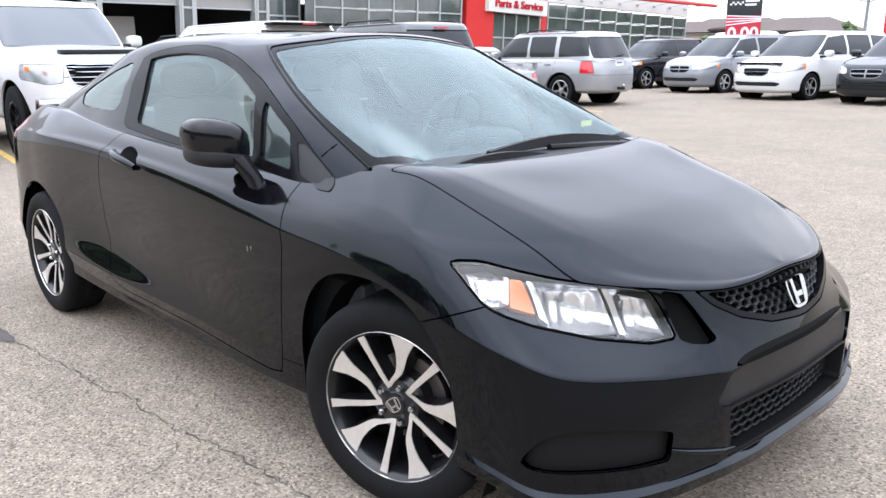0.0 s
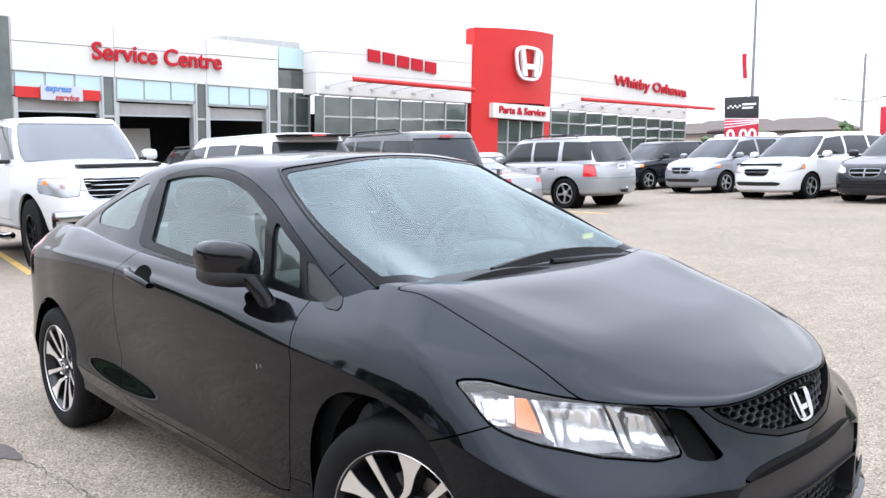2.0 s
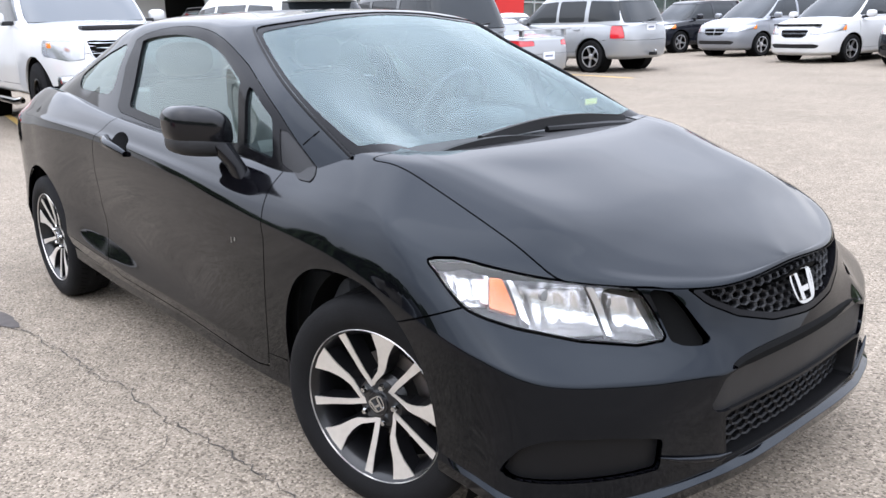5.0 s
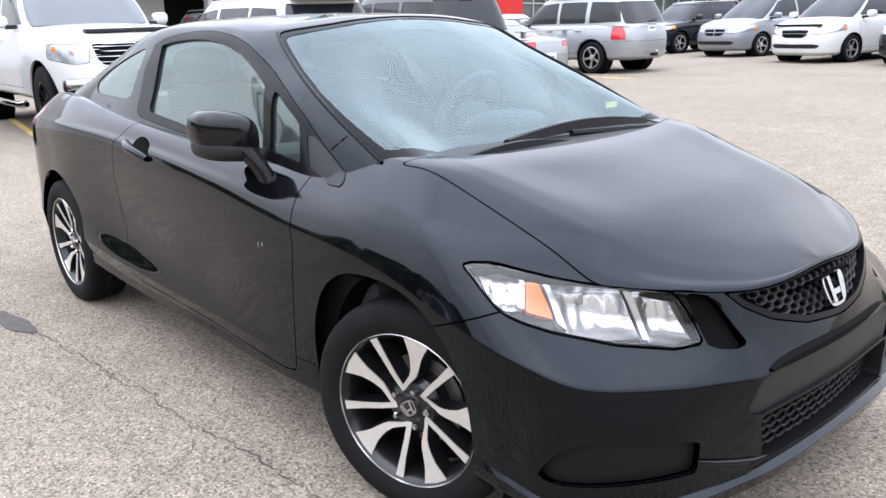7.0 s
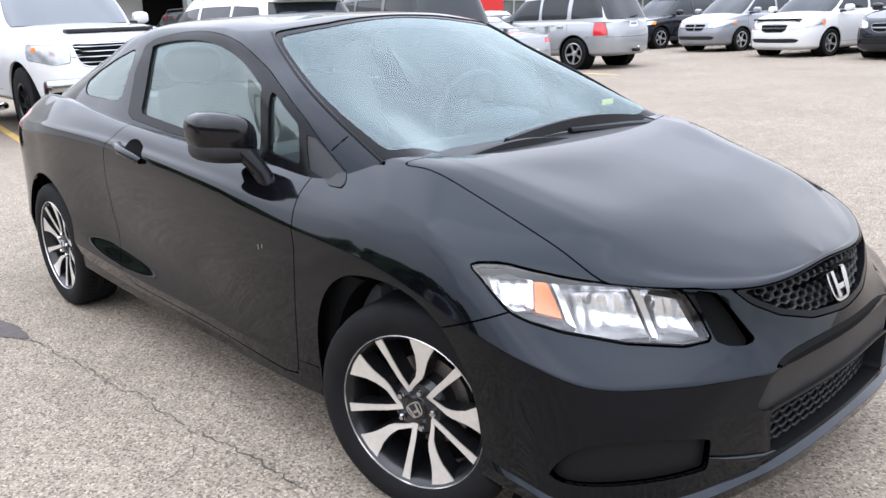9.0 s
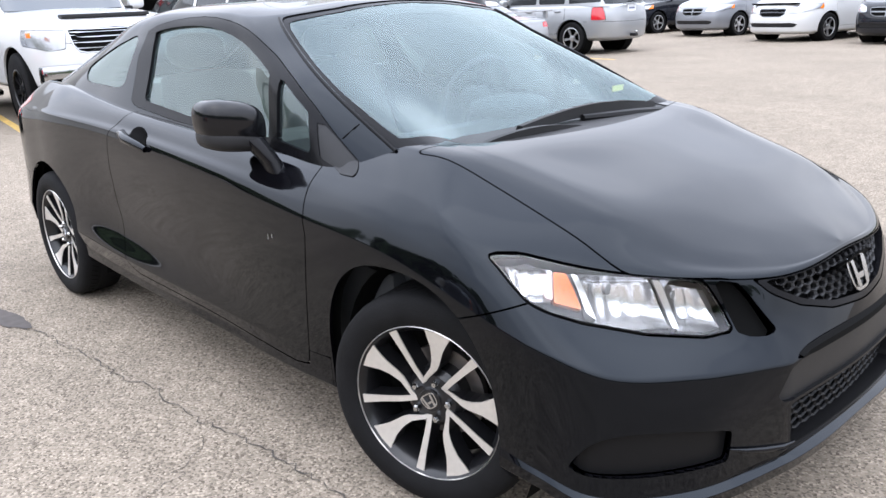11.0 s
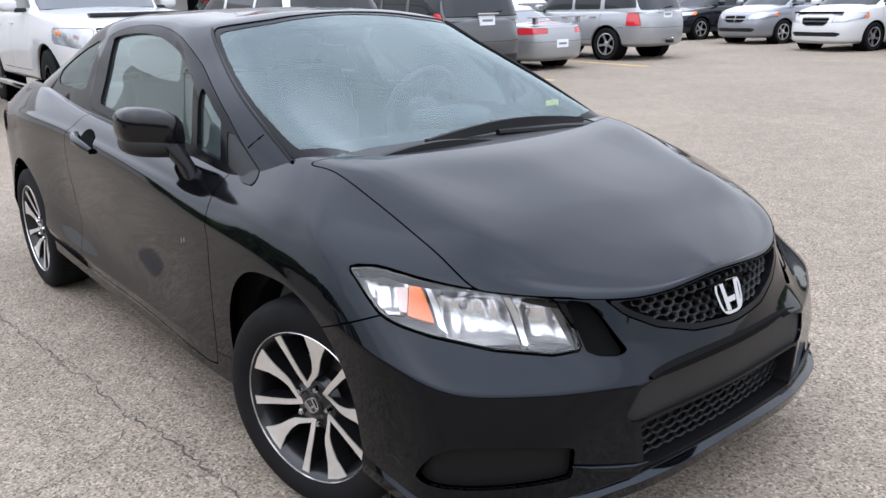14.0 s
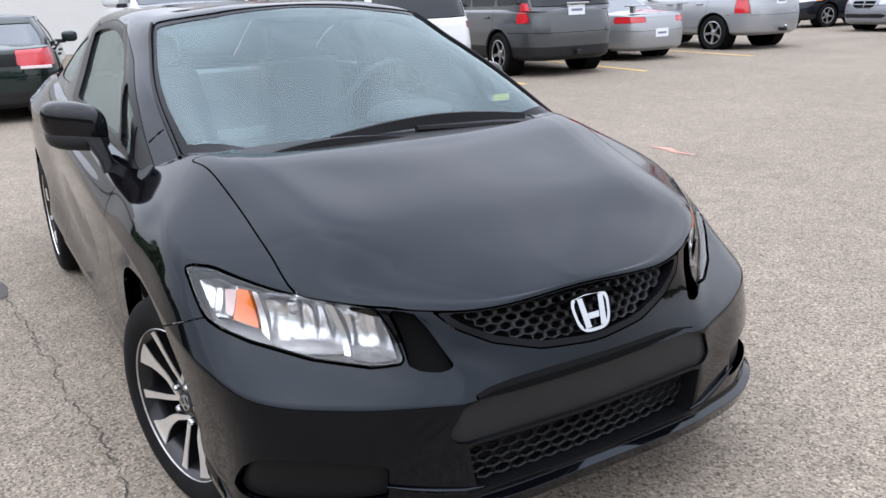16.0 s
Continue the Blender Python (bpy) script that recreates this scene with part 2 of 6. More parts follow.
def polygon(pts, along):
    """Signed distance to a polygon, plus inside; along gives the two coordinates of a sheet's points."""
    pts = np.array(pts, float)

    def f(S):
        q = along(S)
        a, b = pts, np.roll(pts, -1, axis=0)
        e = b - a
        w = q[:, None, :] - a[None]
        t = np.clip((w * e).sum(-1) / (e * e).sum(-1), 0, 1)
        dist = np.linalg.norm(w - e * t[..., None], axis=-1).min(1)
        c = (a[:, 1] <= q[:, 1:2]) != (b[:, 1] <= q[:, 1:2])
        xs = a[:, 0] + (q[:, 1:2] - a[:, 1]) * e[:, 0] / np.where(e[:, 1] == 0, 1e-9, e[:, 1])
        inside = (c & (q[:, :1] < xs)).sum(1) % 2 == 1
        return np.where(inside, dist, -dist)

    return f


def smooth_poly(pts, n=6):
    """A polygon with its outline rounded through the given corners."""
    p = np.array(pts, float)
    m = len(p)
    q = np.concatenate([p, p, p])
    out = spline(q, np.arange(3 * m), np.linspace(m, 2 * m, m * n, endpoint=False))
    return out


XZ = lambda S: S.P[:, [0, 2]]
YZ = lambda S: S.P[:, [1, 2]]
XY = lambda S: S.P[:, [0, 1]]
DZ = lambda S: np.stack([S.P[:, 0] - S.P[:, 1], S.P[:, 2]], -1)
UV = lambda S: S.U


def both(*fs):
    return lambda S: np.min([f(S) for f in fs], axis=0)


def above(axis, value):
    return lambda S: S.P[:, axis] - value


def below(axis, value):
    return lambda S: value - S.P[:, axis]


def refined(S):
    """Every face split into four about its middle."""
    P, N, U, F, cache = list(S.P), list(S.N), list(S.U), [], {}
    mean = lambda A, ids: sum(A[i] for i in ids) / len(ids)

    def add(ids):
        P.append(mean(P, ids))
        n = mean(N, ids)
        N.append(n / max(np.linalg.norm(n), 1e-9))
        U.append(mean(U, ids))
        return len(P) - 1

    for f in S.F:
        c, m = add(f), []
        for i, j in zip(f, (*f[1:], f[0])):
            key = (min(i, j), max(i, j))
            if key not in cache:
                cache[key] = add(key)
            m.append(cache[key])
        F += [(f[k], m[k], c, m[k - 1]) for k in range(len(f))]
    return Skin(np.array(P), np.array(N), np.array(U), F)


def push(S, depth):
    """The sheet moved inwards by depth."""
    return Skin(S.P - S.N * depth, S.N, S.U, S.F)


def whole(S):
    """Both halves of a sheet that meets the middle plane."""
    n = len(S.P)
    mid = np.abs(S.P[:, 1]) < 1e-5
    other = np.where(mid, np.arange(n), np.cumsum(~mid) - 1 + n)
    keep = ~mid
    P = np.concatenate([S.P, S.P[keep] * (1, -1, 1)])
    N = np.concatenate([S.N, S.N[keep] * (1, -1, 1)])
    U = np.concatenate([S.U, S.U[keep]])
    return Skin(P, N, U, list(S.F) + [tuple(int(other[i]) for i in reversed(f)) for f in S.F])


def mirrored(S):
    return Skin(S.P * (1, -1, 1), S.N * (1, -1, 1), S.U, [tuple(reversed(f)) for f in S.F])


lean = 0.0


def leaned(P):
    """The car sits a little lower on its left side."""
    P = np.array(P, float)
    y = np.clip(P[:, 1] + 0.15, 0, None)
    y = np.where(y < 0.5, y * y, y - 0.25)
    P[:, 2] -= lean * y
    P[:, 1] += lean * y
    P[:, 0] += 3.0 * lean * y * np.clip(P[:, 0] - 0.5, 0, 0.7)
    return P


def sheet(name, S, m, parent=None, label="", thick=0.012, shadow=True):
    """One mesh object of a sheet, with its rim turned inwards."""
    P, N, F = S.P, S.N, [tuple(int(i) for i in f) for f in S.F]
    if lean:
        P = leaned(P)
    if thick and len(F):
        count = {}
        for f in F:
            for i, j in zip(f, (*f[1:], f[0])):
                if (j, i) in count:
                    del count[(j, i)]
                else:
                    count[(i, j)] = 1
        rim = list(count)
        base = len(P)
        extra, extran, idx = [], [], {}
        for i, j in rim:
            e = P[j] - P[i]
            out = np.cross(e, N[i])
            out /= max(np.linalg.norm(out), 1e-9)
            for c in (i, j):
                if c not in idx:
                    idx[c] = base + len(extra)
                    extra += [P[c], P[c] - N[c] * thick]
                    extran += [out, out]
            F.append((idx[i], idx[i] + 1, idx[j] + 1, idx[j]))
        if extra:
            P, N = np.concatenate([P, extra]), np.concatenate([N, extran])
    me = bpy.data.meshes.new(name)
    me.from_pydata(P.tolist(), [], F)
    me.shade_smooth()
    if len(F):
        me.normals_split_custom_set_from_vertices(N.tolist())
    me.materials.append(m)
    ob = new(name, me)
    ob.parent = parent
    ob.visible_shadow = shadow
    return tagged(ob, label)


def part(name, bm, m, parent=None, label="", smooth=True, at=None):
    me = bpy.data.meshes.new(name)
    bm.normal_update()
    bm.to_mesh(me)
    bm.free()
    if smooth:
        me.shade_smooth()
        me.set_sharp_from_angle(angle=radians(35))
    me.materials.append(m)
    ob = new(name, me)
    ob.parent = parent
    if at is not None:
        ob.matrix_local = at
    return tagged(ob, label)


def thing(name, label, category, at=None, group="", kind=""):
    ob = new(name)
    if at is not None:
        ob.matrix_world = at
    return tagged(ob, label, category, group, kind)


def b_box(bm, x0, x1, y0, y1, z0, z1, bevel=0.0):
    made = bmesh.ops.create_cube(bm, size=1, matrix=Matrix.LocRotScale(((x0 + x1) / 2, (y0 + y1) / 2, (z0 + z1) / 2), None, (abs(x1 - x0), abs(y1 - y0), abs(z1 - z0))))
    if bevel:
        es = list({e for v in made["verts"] for e in v.link_edges})
        bmesh.ops.bevel(bm, geom=es, offset=bevel, segments=2, affect="EDGES", profile=0.6)
    return bm


def boxed(x0, x1, y0, y1, z0, z1, bevel=0.0):
    return b_box(bmesh.new(), x0, x1, y0, y1, z0, z1, bevel)


def lathe(profile, n=48, axis="y"):
    """A ring body turned about the y axis from (radius, offset) pairs."""
    bm = bmesh.new()
    rows = []
    for r, o in profile:
        rows.append([bm.verts.new((r * math.cos(2 * math.pi * k / n), o, r * math.sin(2 * math.pi * k / n))) for k in range(n)])
    for a, b in zip(rows, rows[1:]):
        for k in range(n):
            bm.faces.new((a[k], a[(k + 1) % n], b[(k + 1) % n], b[k]))
    return bm


def prism(pts, y0, y1, bevel=0.0):
    """A plate of outline pts (x, z) between two y."""
    bm = bmesh.new()
    a = [bm.verts.new((x, y0, z)) for x, z in pts]
    b = [bm.verts.new((x, y1, z)) for x, z in pts]
    bm.faces.new(a)
    bm.faces.new(list(reversed(b)))
    for k in range(len(pts)):
        bm.faces.new((a[k], b[k], b[(k + 1) % len(pts)], a[(k + 1) % len(pts)]))
    bmesh.ops.recalc_face_normals(bm, faces=bm.faces)
    if bevel:
        bmesh.ops.bevel(bm, geom=list(bm.edges), offset=bevel, segments=1, affect="EDGES")
    return bm


def tube(points, r, n=8, closed=False):
    bm = bmesh.new()
    pts = [Vector(p) for p in points]
    rows = []
    for k, p in enumerate(pts):
        d = (pts[min(k + 1, len(pts) - 1)] - pts[max(k - 1, 0)]).normalized()
        if closed:
            d = (pts[(k + 1) % len(pts)] - pts[k - 1]).normalized()
        a = d.orthogonal().normalized() if abs(d.z) > 0.9 else d.cross(Vector((0, 0, 1))).normalized()
        b = d.cross(a)
        rr = r[k] if isinstance(r, (list, tuple)) else r
        rows.append([bm.verts.new(p + (a * math.cos(2 * math.pi * c / n) + b * math.sin(2 * math.pi * c / n)) * rr) for c in range(n)])
    pairs = list(zip(rows, rows[1:])) + ([(rows[-1], rows[0])] if closed else [])
    for a, b in pairs:
        for c in range(n):
            bm.faces.new((a[c], a[(c + 1) % n], b[(c + 1) % n], b[c]))
    if not closed:
        bm.faces.new(rows[0])
        bm.faces.new(list(reversed(rows[-1])))
    bmesh.ops.recalc_face_normals(bm, faces=bm.faces)
    return bm


def blob(centre, radii, power=2.6, n=32, k=18, bend=None):
    """A rounded body: a ball squared off by power."""
    bm = bmesh.new()
    bmesh.ops.create_uvsphere(bm, u_segments=n, v_segments=k, radius=1)
    for v in bm.verts:
        c = v.co
        s = (abs(c.x) ** power + abs(c.y) ** power + abs(c.z) ** power) ** (1 / power)
        c = c / s
        v.co = Vector((c.x * radii[0], c.y * radii[1], c.z * radii[2]))
        if bend:
            v.co = bend(v.co)
        v.co += Vector(centre)
    return bm


# ---- the ground ----
def asphalt():
    m = mat("worn_asphalt", (0.3, 0.28, 0.25), 0.95, spec=0.15)
    nt = m.node_tree
    b = nt.nodes["Principled BSDF"]
    tc = nt.nodes.new("ShaderNodeTexCoord")

    def noise_at(scale, detail=4.0, rough=0.6):
        n = nt.nodes.new("ShaderNodeTexNoise")
        n.inputs["Scale"].default_value, n.inputs["Detail"].default_value, n.inputs["Roughness"].default_value = scale, detail, rough
        nt.links.new(tc.outputs["Object"], n.inputs["Vector"])
        return n

    vor = nt.nodes.new("ShaderNodeTexVoronoi")
    vor.inputs["Scale"].default_value = 135.0
    nt.links.new(tc.outputs["Object"], vor.inputs["Vector"])
    stones = nt.nodes.new("ShaderNodeValToRGB")
    e = stones.color_ramp.elements
    e[0].position, e[0].color = 0.0, (0.145, 0.119, 0.092, 1)
    e[1].position, e[1].color = 1.0, (0.58, 0.488, 0.386, 1)
    for p, c in ((0.3, (0.287, 0.241, 0.190, 1)), (0.6, (0.371, 0.312, 0.247, 1)), (0.85, (0.414, 0.353, 0.282, 1))):
        x = e.new(p)
        x.color = c
    sep = nt.nodes.new("ShaderNodeSeparateColor")
    nt.links.new(vor.outputs["Color"], sep.inputs[0])
    nt.links.new(sep.outputs[0], stones.inputs[0])
    big = noise_at(0.55, 5.0)
    mid = noise_at(6.0, 5.0)
    add = nt.nodes.new("ShaderNodeMath")
    add.operation = "ADD"
    nt.links.new(big.outputs["Fac"], add.inputs[0])
    nt.links.new(mid.outputs["Fac"], add.inputs[1])
    rg = nt.nodes.new("ShaderNodeMapRange")
    rg.inputs["From Min"].default_value, rg.inputs["From Max"].default_value = 0.65, 1.35
    rg.inputs["To Min"].default_value, rg.inputs["To Max"].default_value = 0.50, 0.74
    nt.links.new(add.outputs[0], rg.inputs["Value"])
    sc = nt.nodes.new("ShaderNodeVectorMath")
    sc.operation = "SCALE"
    nt.links.new(stones.outputs[0], sc.inputs[0])
    nt.links.new(rg.outputs[0], sc.inputs["Scale"])
    nt.links.new(sc.outputs[0], b.inputs["Base Color"])
    bp = nt.nodes.new("ShaderNodeBump")
    bp.inputs["Strength"].default_value, bp.inputs["Distance"].default_value = 0.55, 0.003
    nt.links.new(vor.outputs["Distance"], bp.inputs["Height"])
    bp.invert = True
    nt.links.new(bp.outputs[0], b.inputs["Normal"])
    return m


M_ASPH = asphalt()
M_CRACK = mat("crack_filler", (0.06, 0.052, 0.045), 0.95, var=0.3, scale=40)
M_OIL = mat("dark_patch", (0.07, 0.06, 0.055), 0.9, var=0.3, scale=25)
M_YELLOW = mat("worn_yellow_line", (0.55, 0.36, 0.1), 0.85, var=0.35, scale=12)
M_REDMARK = mat("faded_red_mark", (0.5, 0.24, 0.19), 0.9, var=0.3, scale=18)

bm = bmesh.new()
bmesh.ops.create_grid(bm, x_segments=60, y_segments=60, size=900)
tagged(part("ground", bm, M_ASPH), "pale worn asphalt of a parking lot", "ground", kind="structure")


# ---- the black coupe ----
def near(S, q, cols=(1, 2)):
    """Point and normal of a sheet at two of its coordinates."""
    d = ((S.P[:, cols] - q) ** 2).sum(1)
    k = np.argpartition(d, 6)[:6]
    w = 1 / (d[k] + 1e-7)
    w /= w.sum()
    p, n = (S.P[k] * w[:, None]).sum(0), (S.N[k] * w[:, None]).sum(0)
    p[list(cols)] = q
    return p, n / np.linalg.norm(n)


def honeycomb(S, f, pitch, front, back, squash=0.8):
    """A lattice of six-sided cells over a sheet seen from the front, raised edges between sunk cells."""
    bm = bmesh.new()
    lo, hi = S.P[:, [1, 2]].min(0), S.P[:, [1, 2]].max(0)
    W, Hh = pitch, pitch * squash
    rows = int((hi[1] - lo[1]) / (Hh * 0.75)) + 2
    cols = int((hi[0] - lo[0]) / W) + 3
    made = {}
    for r in range(rows):
        for c in range(-1, cols):
            cy, cz = lo[0] + (c + 0.5 * (r % 2)) * W, lo[1] + r * Hh * 0.75
            ring = [(cy + W / 2 * math.sin(a) * 1.1547, cz + Hh / 2 * math.cos(a)) for a in [k * math.pi / 3 for k in range(6)]]
            T = Skin(np.array([(0, cy, cz)]), None, None, None)
            if f(T)[0] < pitch * 0.2 or cy < -W * 0.6:
                continue
            outer, inner, deep = [], [], []
            for y, z in ring:
                p, n = near(S, np.array([y, z]))
                key = (round(y, 4), round(z, 4))
                if key not in made:
                    made[key] = bm.verts.new(p - n * front)
                outer.append(made[key])
                q, m = near(S, np.array([cy + (y - cy) * 0.72, cz + (z - cz) * 0.72]))
                inner.append(bm.verts.new(q - m * (front + 0.004)))
                deep.append(bm.verts.new(q - m * back))
            for k in range(6):
                j = (k + 1) % 6
                bm.faces.new((outer[k], outer[j], inner[j], inner[k]))
                bm.faces.new((inner[k], inner[j], deep[j], deep[k]))
    return bm


def mirror_bm(bm):
    geom = bm.verts[:] + bm.edges[:] + bm.faces[:]
    r = bmesh.ops.duplicate(bm, geom=geom)
    vs = [g for g in r["geom"] if isinstance(g, bmesh.types.BMVert)]
    for v in vs:
        v.co.y = -v.co.y
    bmesh.ops.reverse_faces(bm, faces=[g for g in r["geom"] if isinstance(g, bmesh.types.BMFace)])
    return bm


# stations run from the middle of the nose round the side to the middle of the tail
A0 = [(2.14, 0, .205), (2.11, .34, .20), (2.01, .60, .18), (1.84, .75, .185), (1.70, .765, .19), (1.31, .80, .19), (.90, .80, .20), (.2, .79, .20), (-.5, .79, .20), (-1.31, .81, .25), (-1.8, .78, .32), (-2.02, .64, .32), (-2.1, .42, .32), (-2.15, 0, .32)]
A1 = [(2.180, 0, .242), (2.155, .36, .237), (2.057, .626, .215), (1.903, .799, .219), (1.75, .812, .235), (1.31, .815, .25), (.90, .85, .25), (.2, .842, .245), (-.5, .845, .25), (-1.31, .855, .30), (-1.8, .82, .34), (-2.05, .68, .34), (-2.15, .45, .34), (-2.2, 0, .34)]
L2 = [(2.190, 0, .274), (2.165, .36, .269), (2.066, .632, .250), (1.908, .803, .252), (1.757, .816, .266), (1.31, .818, .30), (.90, .851, .29), (.2, .843, .283), (-.5, .847, .29), (-1.31, .861, .36), (-1.8, .826, .385), (-2.06, .685, .385), (-2.16, .45, .385), (-2.21, 0, .385)]
A2 = [(2.172, 0, .283), (2.147, .36, .279), (2.050, .618, .262), (1.898, .789, .264), (1.747, .808, .279), (1.31, .822, .36), (.90, .852, .34), (.2, .860, .345), (-.5, .880, .375), (-1.31, .875, .42), (-1.8, .832, .43), (-2.07, .69, .43), (-2.17, .45, .43), (-2.22, 0, .43)]
A3 = [(2.175, 0, .42), (2.15, .36, .41), (2.058, .60, .42), (1.918, .770, .43), (1.765, .812, .45), (1.31, .845, .53), (.90, .860, .50), (.2, .846, .50), (-.5, .838, .53), (-1.31, .872, .58), (-1.8, .822, .58), (-2.09, .70, .57), (-2.19, .45, .57), (-2.235, 0, .57)]
C4 = [(2.185, 0, .535), (2.15, .37, .522), (2.045, .585, .536), (1.915, .758, .556), (1.78, .822, .595), (1.31, .864, .735), (.90, .868, .775), (.2, .868, .835), (-.5, .867, .87), (-1.31, .868, .885), (-1.8, .81, .87), (-2.06, .69, .85), (-2.16, .45, .83), (-2.2, 0, .82)]
D5 = [(2.155, 0, .615), (2.085, .37, .61), (1.95, .535, .63), (1.81, .685, .66), (1.695, .79, .70), (1.31, .835, .81), (.92, .828, .845), (.2, .832, .90), (-.5, .834, .94), (-1.31, .83, .955), (-1.8, .752, .945), (-2.04, .64, .90), (-2.14, .43, .87), (-2.18, 0, .87)]
E6 = [(2.105, 0, .712), (2.06, .33, .705), (1.94, .52, .728), (1.77, .67, .758), (1.59, .765, .797), (1.31, .77, .876), (.97, .775, .886), (.2, .775, .945), (-.5, .778, .99), (-1.31, .73, 1.045), (-1.75, .66, 1.03), (-2.0, .54, .985), (-2.1, .37, .965), (-2.14, 0, .955)]
F7 = [(2.098, 0, .718), (2.04, .30, .722), (1.915, .47, .752), (1.74, .55, .823), (1.53, .58, .886), (1.26, .635, .957), (.98, .63, .975), (.38, .62, .93), (-.35, .62, .97), (-1.15, .62, 1.04), (-1.7, .56, 1.045), (-1.96, .42, 1.01), (-2.06, .28, .98), (-2.12, 0, .965)]
J8 = [(2.096, 0, .720), (2.02, .25, .739), (1.9, .40, .774), (1.735, .46, .847), (1.535, .485, .903), (1.28, .53, .965), (.985, .50, .971), (.39, .48, .938), (-.35, .48, .968), (-1.14, .48, 1.04), (-1.72, .43, 1.049), (-1.975, .32, 1.012), (-2.065, .21, .982), (-2.122, 0, .966)]
K8 = [(2.094, 0, .722), (2.005, .13, .757), (1.9, .22, .793), (1.735, .28, .853), (1.54, .33, .902), (1.30, .36, .958), (.99, .36, .965), (.40, .34, .945), (-.35, .34, .965), (-1.13, .34, 1.04), (-1.74, .30, 1.052), (-1.99, .22, 1.013), (-2.07, .14, .983), (-2.125, 0, .967)]
H8 = [(2.09, 0, .726), (2.0, 0, .765), (1.9, 0, .80), (1.75, 0, .855), (1.6, 0, .897), (1.34, 0, .955), (1.0, 0, .965), (.44, 0, .95), (-.35, 0, .97), (-1.12, 0, 1.04), (-1.78, 0, 1.055), (-2.02, 0, 1.015), (-2.08, 0, .985), (-2.13, 0, .968)]
G0 = [(1.26, 0, .886), (1.24, .37, .898), (1.19, .642, .950), (1.04, .748, .862), (.6, .752, .915), (-.1, .755, .957), (-.8, .748, 1.005), (-1.35, .70, 1.04), (-1.68, .58, 1.045), (-1.80, .3, 1.05), (-1.83, 0, 1.05)]
G1 = [(.94, 0, 1.085), (.91, .34, 1.08), (.835, .624, 1.106), (.72, .702, 1.085), (.42, .692, 1.09), (-.15, .685, 1.105), (-.75, .685, 1.125), (-1.15, .655, 1.125), (-1.42, .55, 1.135), (-1.53, .28, 1.15), (-1.56, 0, 1.15)]
G2 = [(.67, 0, 1.25), (.645, .31, 1.245), (.58, .574, 1.225), (.47, .632, 1.222), (.25, .626, 1.235), (-.2, .622, 1.245), (-.65, .62, 1.25), (-.95, .59, 1.235), (-1.15, .50, 1.235), (-1.25, .26, 1.255), (-1.27, 0, 1.26)]
G3 = [(.44, 0, 1.36), (.43, .27, 1.355), (.375, .505, 1.333), (.28, .556, 1.328), (.1, .56, 1.343), (-.2, .56, 1.35), (-.55, .555, 1.345), (-.78, .525, 1.325), (-.92, .45, 1.325), (-1.0, .24, 1.34), (-1.02, 0, 1.345)]
G4 = [(.30, 0, 1.378), (.3, .2, 1.376), (.25, .36, 1.365), (.18, .40, 1.368), (.05, .40, 1.378), (-.2, .4, 1.383), (-.45, .4, 1.378), (-.6, .36, 1.372), (-.7, .3, 1.37), (-.75, .16, 1.375), (-.76, 0, 1.378)]
G5 = [(.15, 0, 1.386), (.13, 0, 1.387), (.1, 0, 1.388), (.05, 0, 1.389), (-.05, 0, 1.391), (-.2, 0, 1.392), (-.3, 0, 1.391), (-.38, 0, 1.39), (-.43, 0, 1.389), (-.47, 0, 1.388), (-.5, 0, 1.387)]

# the fold under the lamp fades out over the front wheel
CREASE = np.interp(np.linspace(0, 13, 250), [0, 3.6, 5.2, 8, 13], [.9, .9, .25, .1, .3])[:, None]
# the bonnet's fold is sharp by the windscreen and dies away towards the nose
FOLD = np.interp(np.linspace(0, 13, 250), [0, 2, 3.5, 5.5, 7, 13], [.1, .1, .5, .85, .3, .1])[:, None]
body = loft([A0, A1, L2, A2, A3, C4, D5, E6, F7, J8, K8, H8], 250, 177, ((1, 1), (2, 1), (3, 1), (5, CREASE), (7, .35), (8, .2), (9, FOLD), (10, .1)), {2: np.array([.3, .3, .4, .8, .95, .95, .5, 0, 0, 0, 0, 0])[:, None]})
top = loft([G0, G1, G2, G3, G4, G5], 170, 81, ((3, .2),))
lean = 0.024
coupe = thing("car", "glossy black two-door coupe with machined alloy wheels on asphalt", "car")


def arch(cx, cz, rx, rz, p=2.0):
    return both(lambda S: (1 - (np.abs((S.P[:, 0] - cx) / rx) ** p + np.abs((S.P[:, 2] - cz) / rz) ** p) ** (1 / p)) * rx, above(1, 0.45), below(2, 0.85))


def ring_up(v):
    return lambda S: (S.U[:, 1] - v) * 0.1


def ring_down(v):
    return lambda S: (v - S.U[:, 1]) * 0.1


SEAM = 0.0022
FRONT_ARCH, REAR_ARCH = arch(1.315, .316, .325, .385, 2.5), arch(-1.31, .325, .355, .365)
_, body = cut(body, FRONT_ARCH)
_, body = cut(body, REAR_ARCH)
# the cabin's opening, cowl and bonnet
_, body = cut(body, both(ring_up(7.22), polygon([(.98, -.1), (.98, .76), (-1.6, .72), (-1.75, .5), (-1.8, .3), (-1.8, -.1)], XY)))
HOOD = smooth_poly([(2.3, -.2), (2.3, .30), (2.064, .375), (1.95, .51), (1.858, .607), (1.70, .618), (1.5, .62), (1.3, .632), (1.213, .648), (1.203, .625), (1.26, .45), (1.315, .2), (1.33, 0), (1.33, -.2)], 4)
hood, body = cut(body, both(ring_up(6.99), polygon(HOOD, XY)), SEAM)
cowl, body = cut(body, both(ring_up(7.6), polygon([(1.36, -.1), (1.34, .2), (1.285, .42), (1.25, .50), (1.19, .52), (1.05, .50), (.9, .45), (.9, -.1)], XY)))
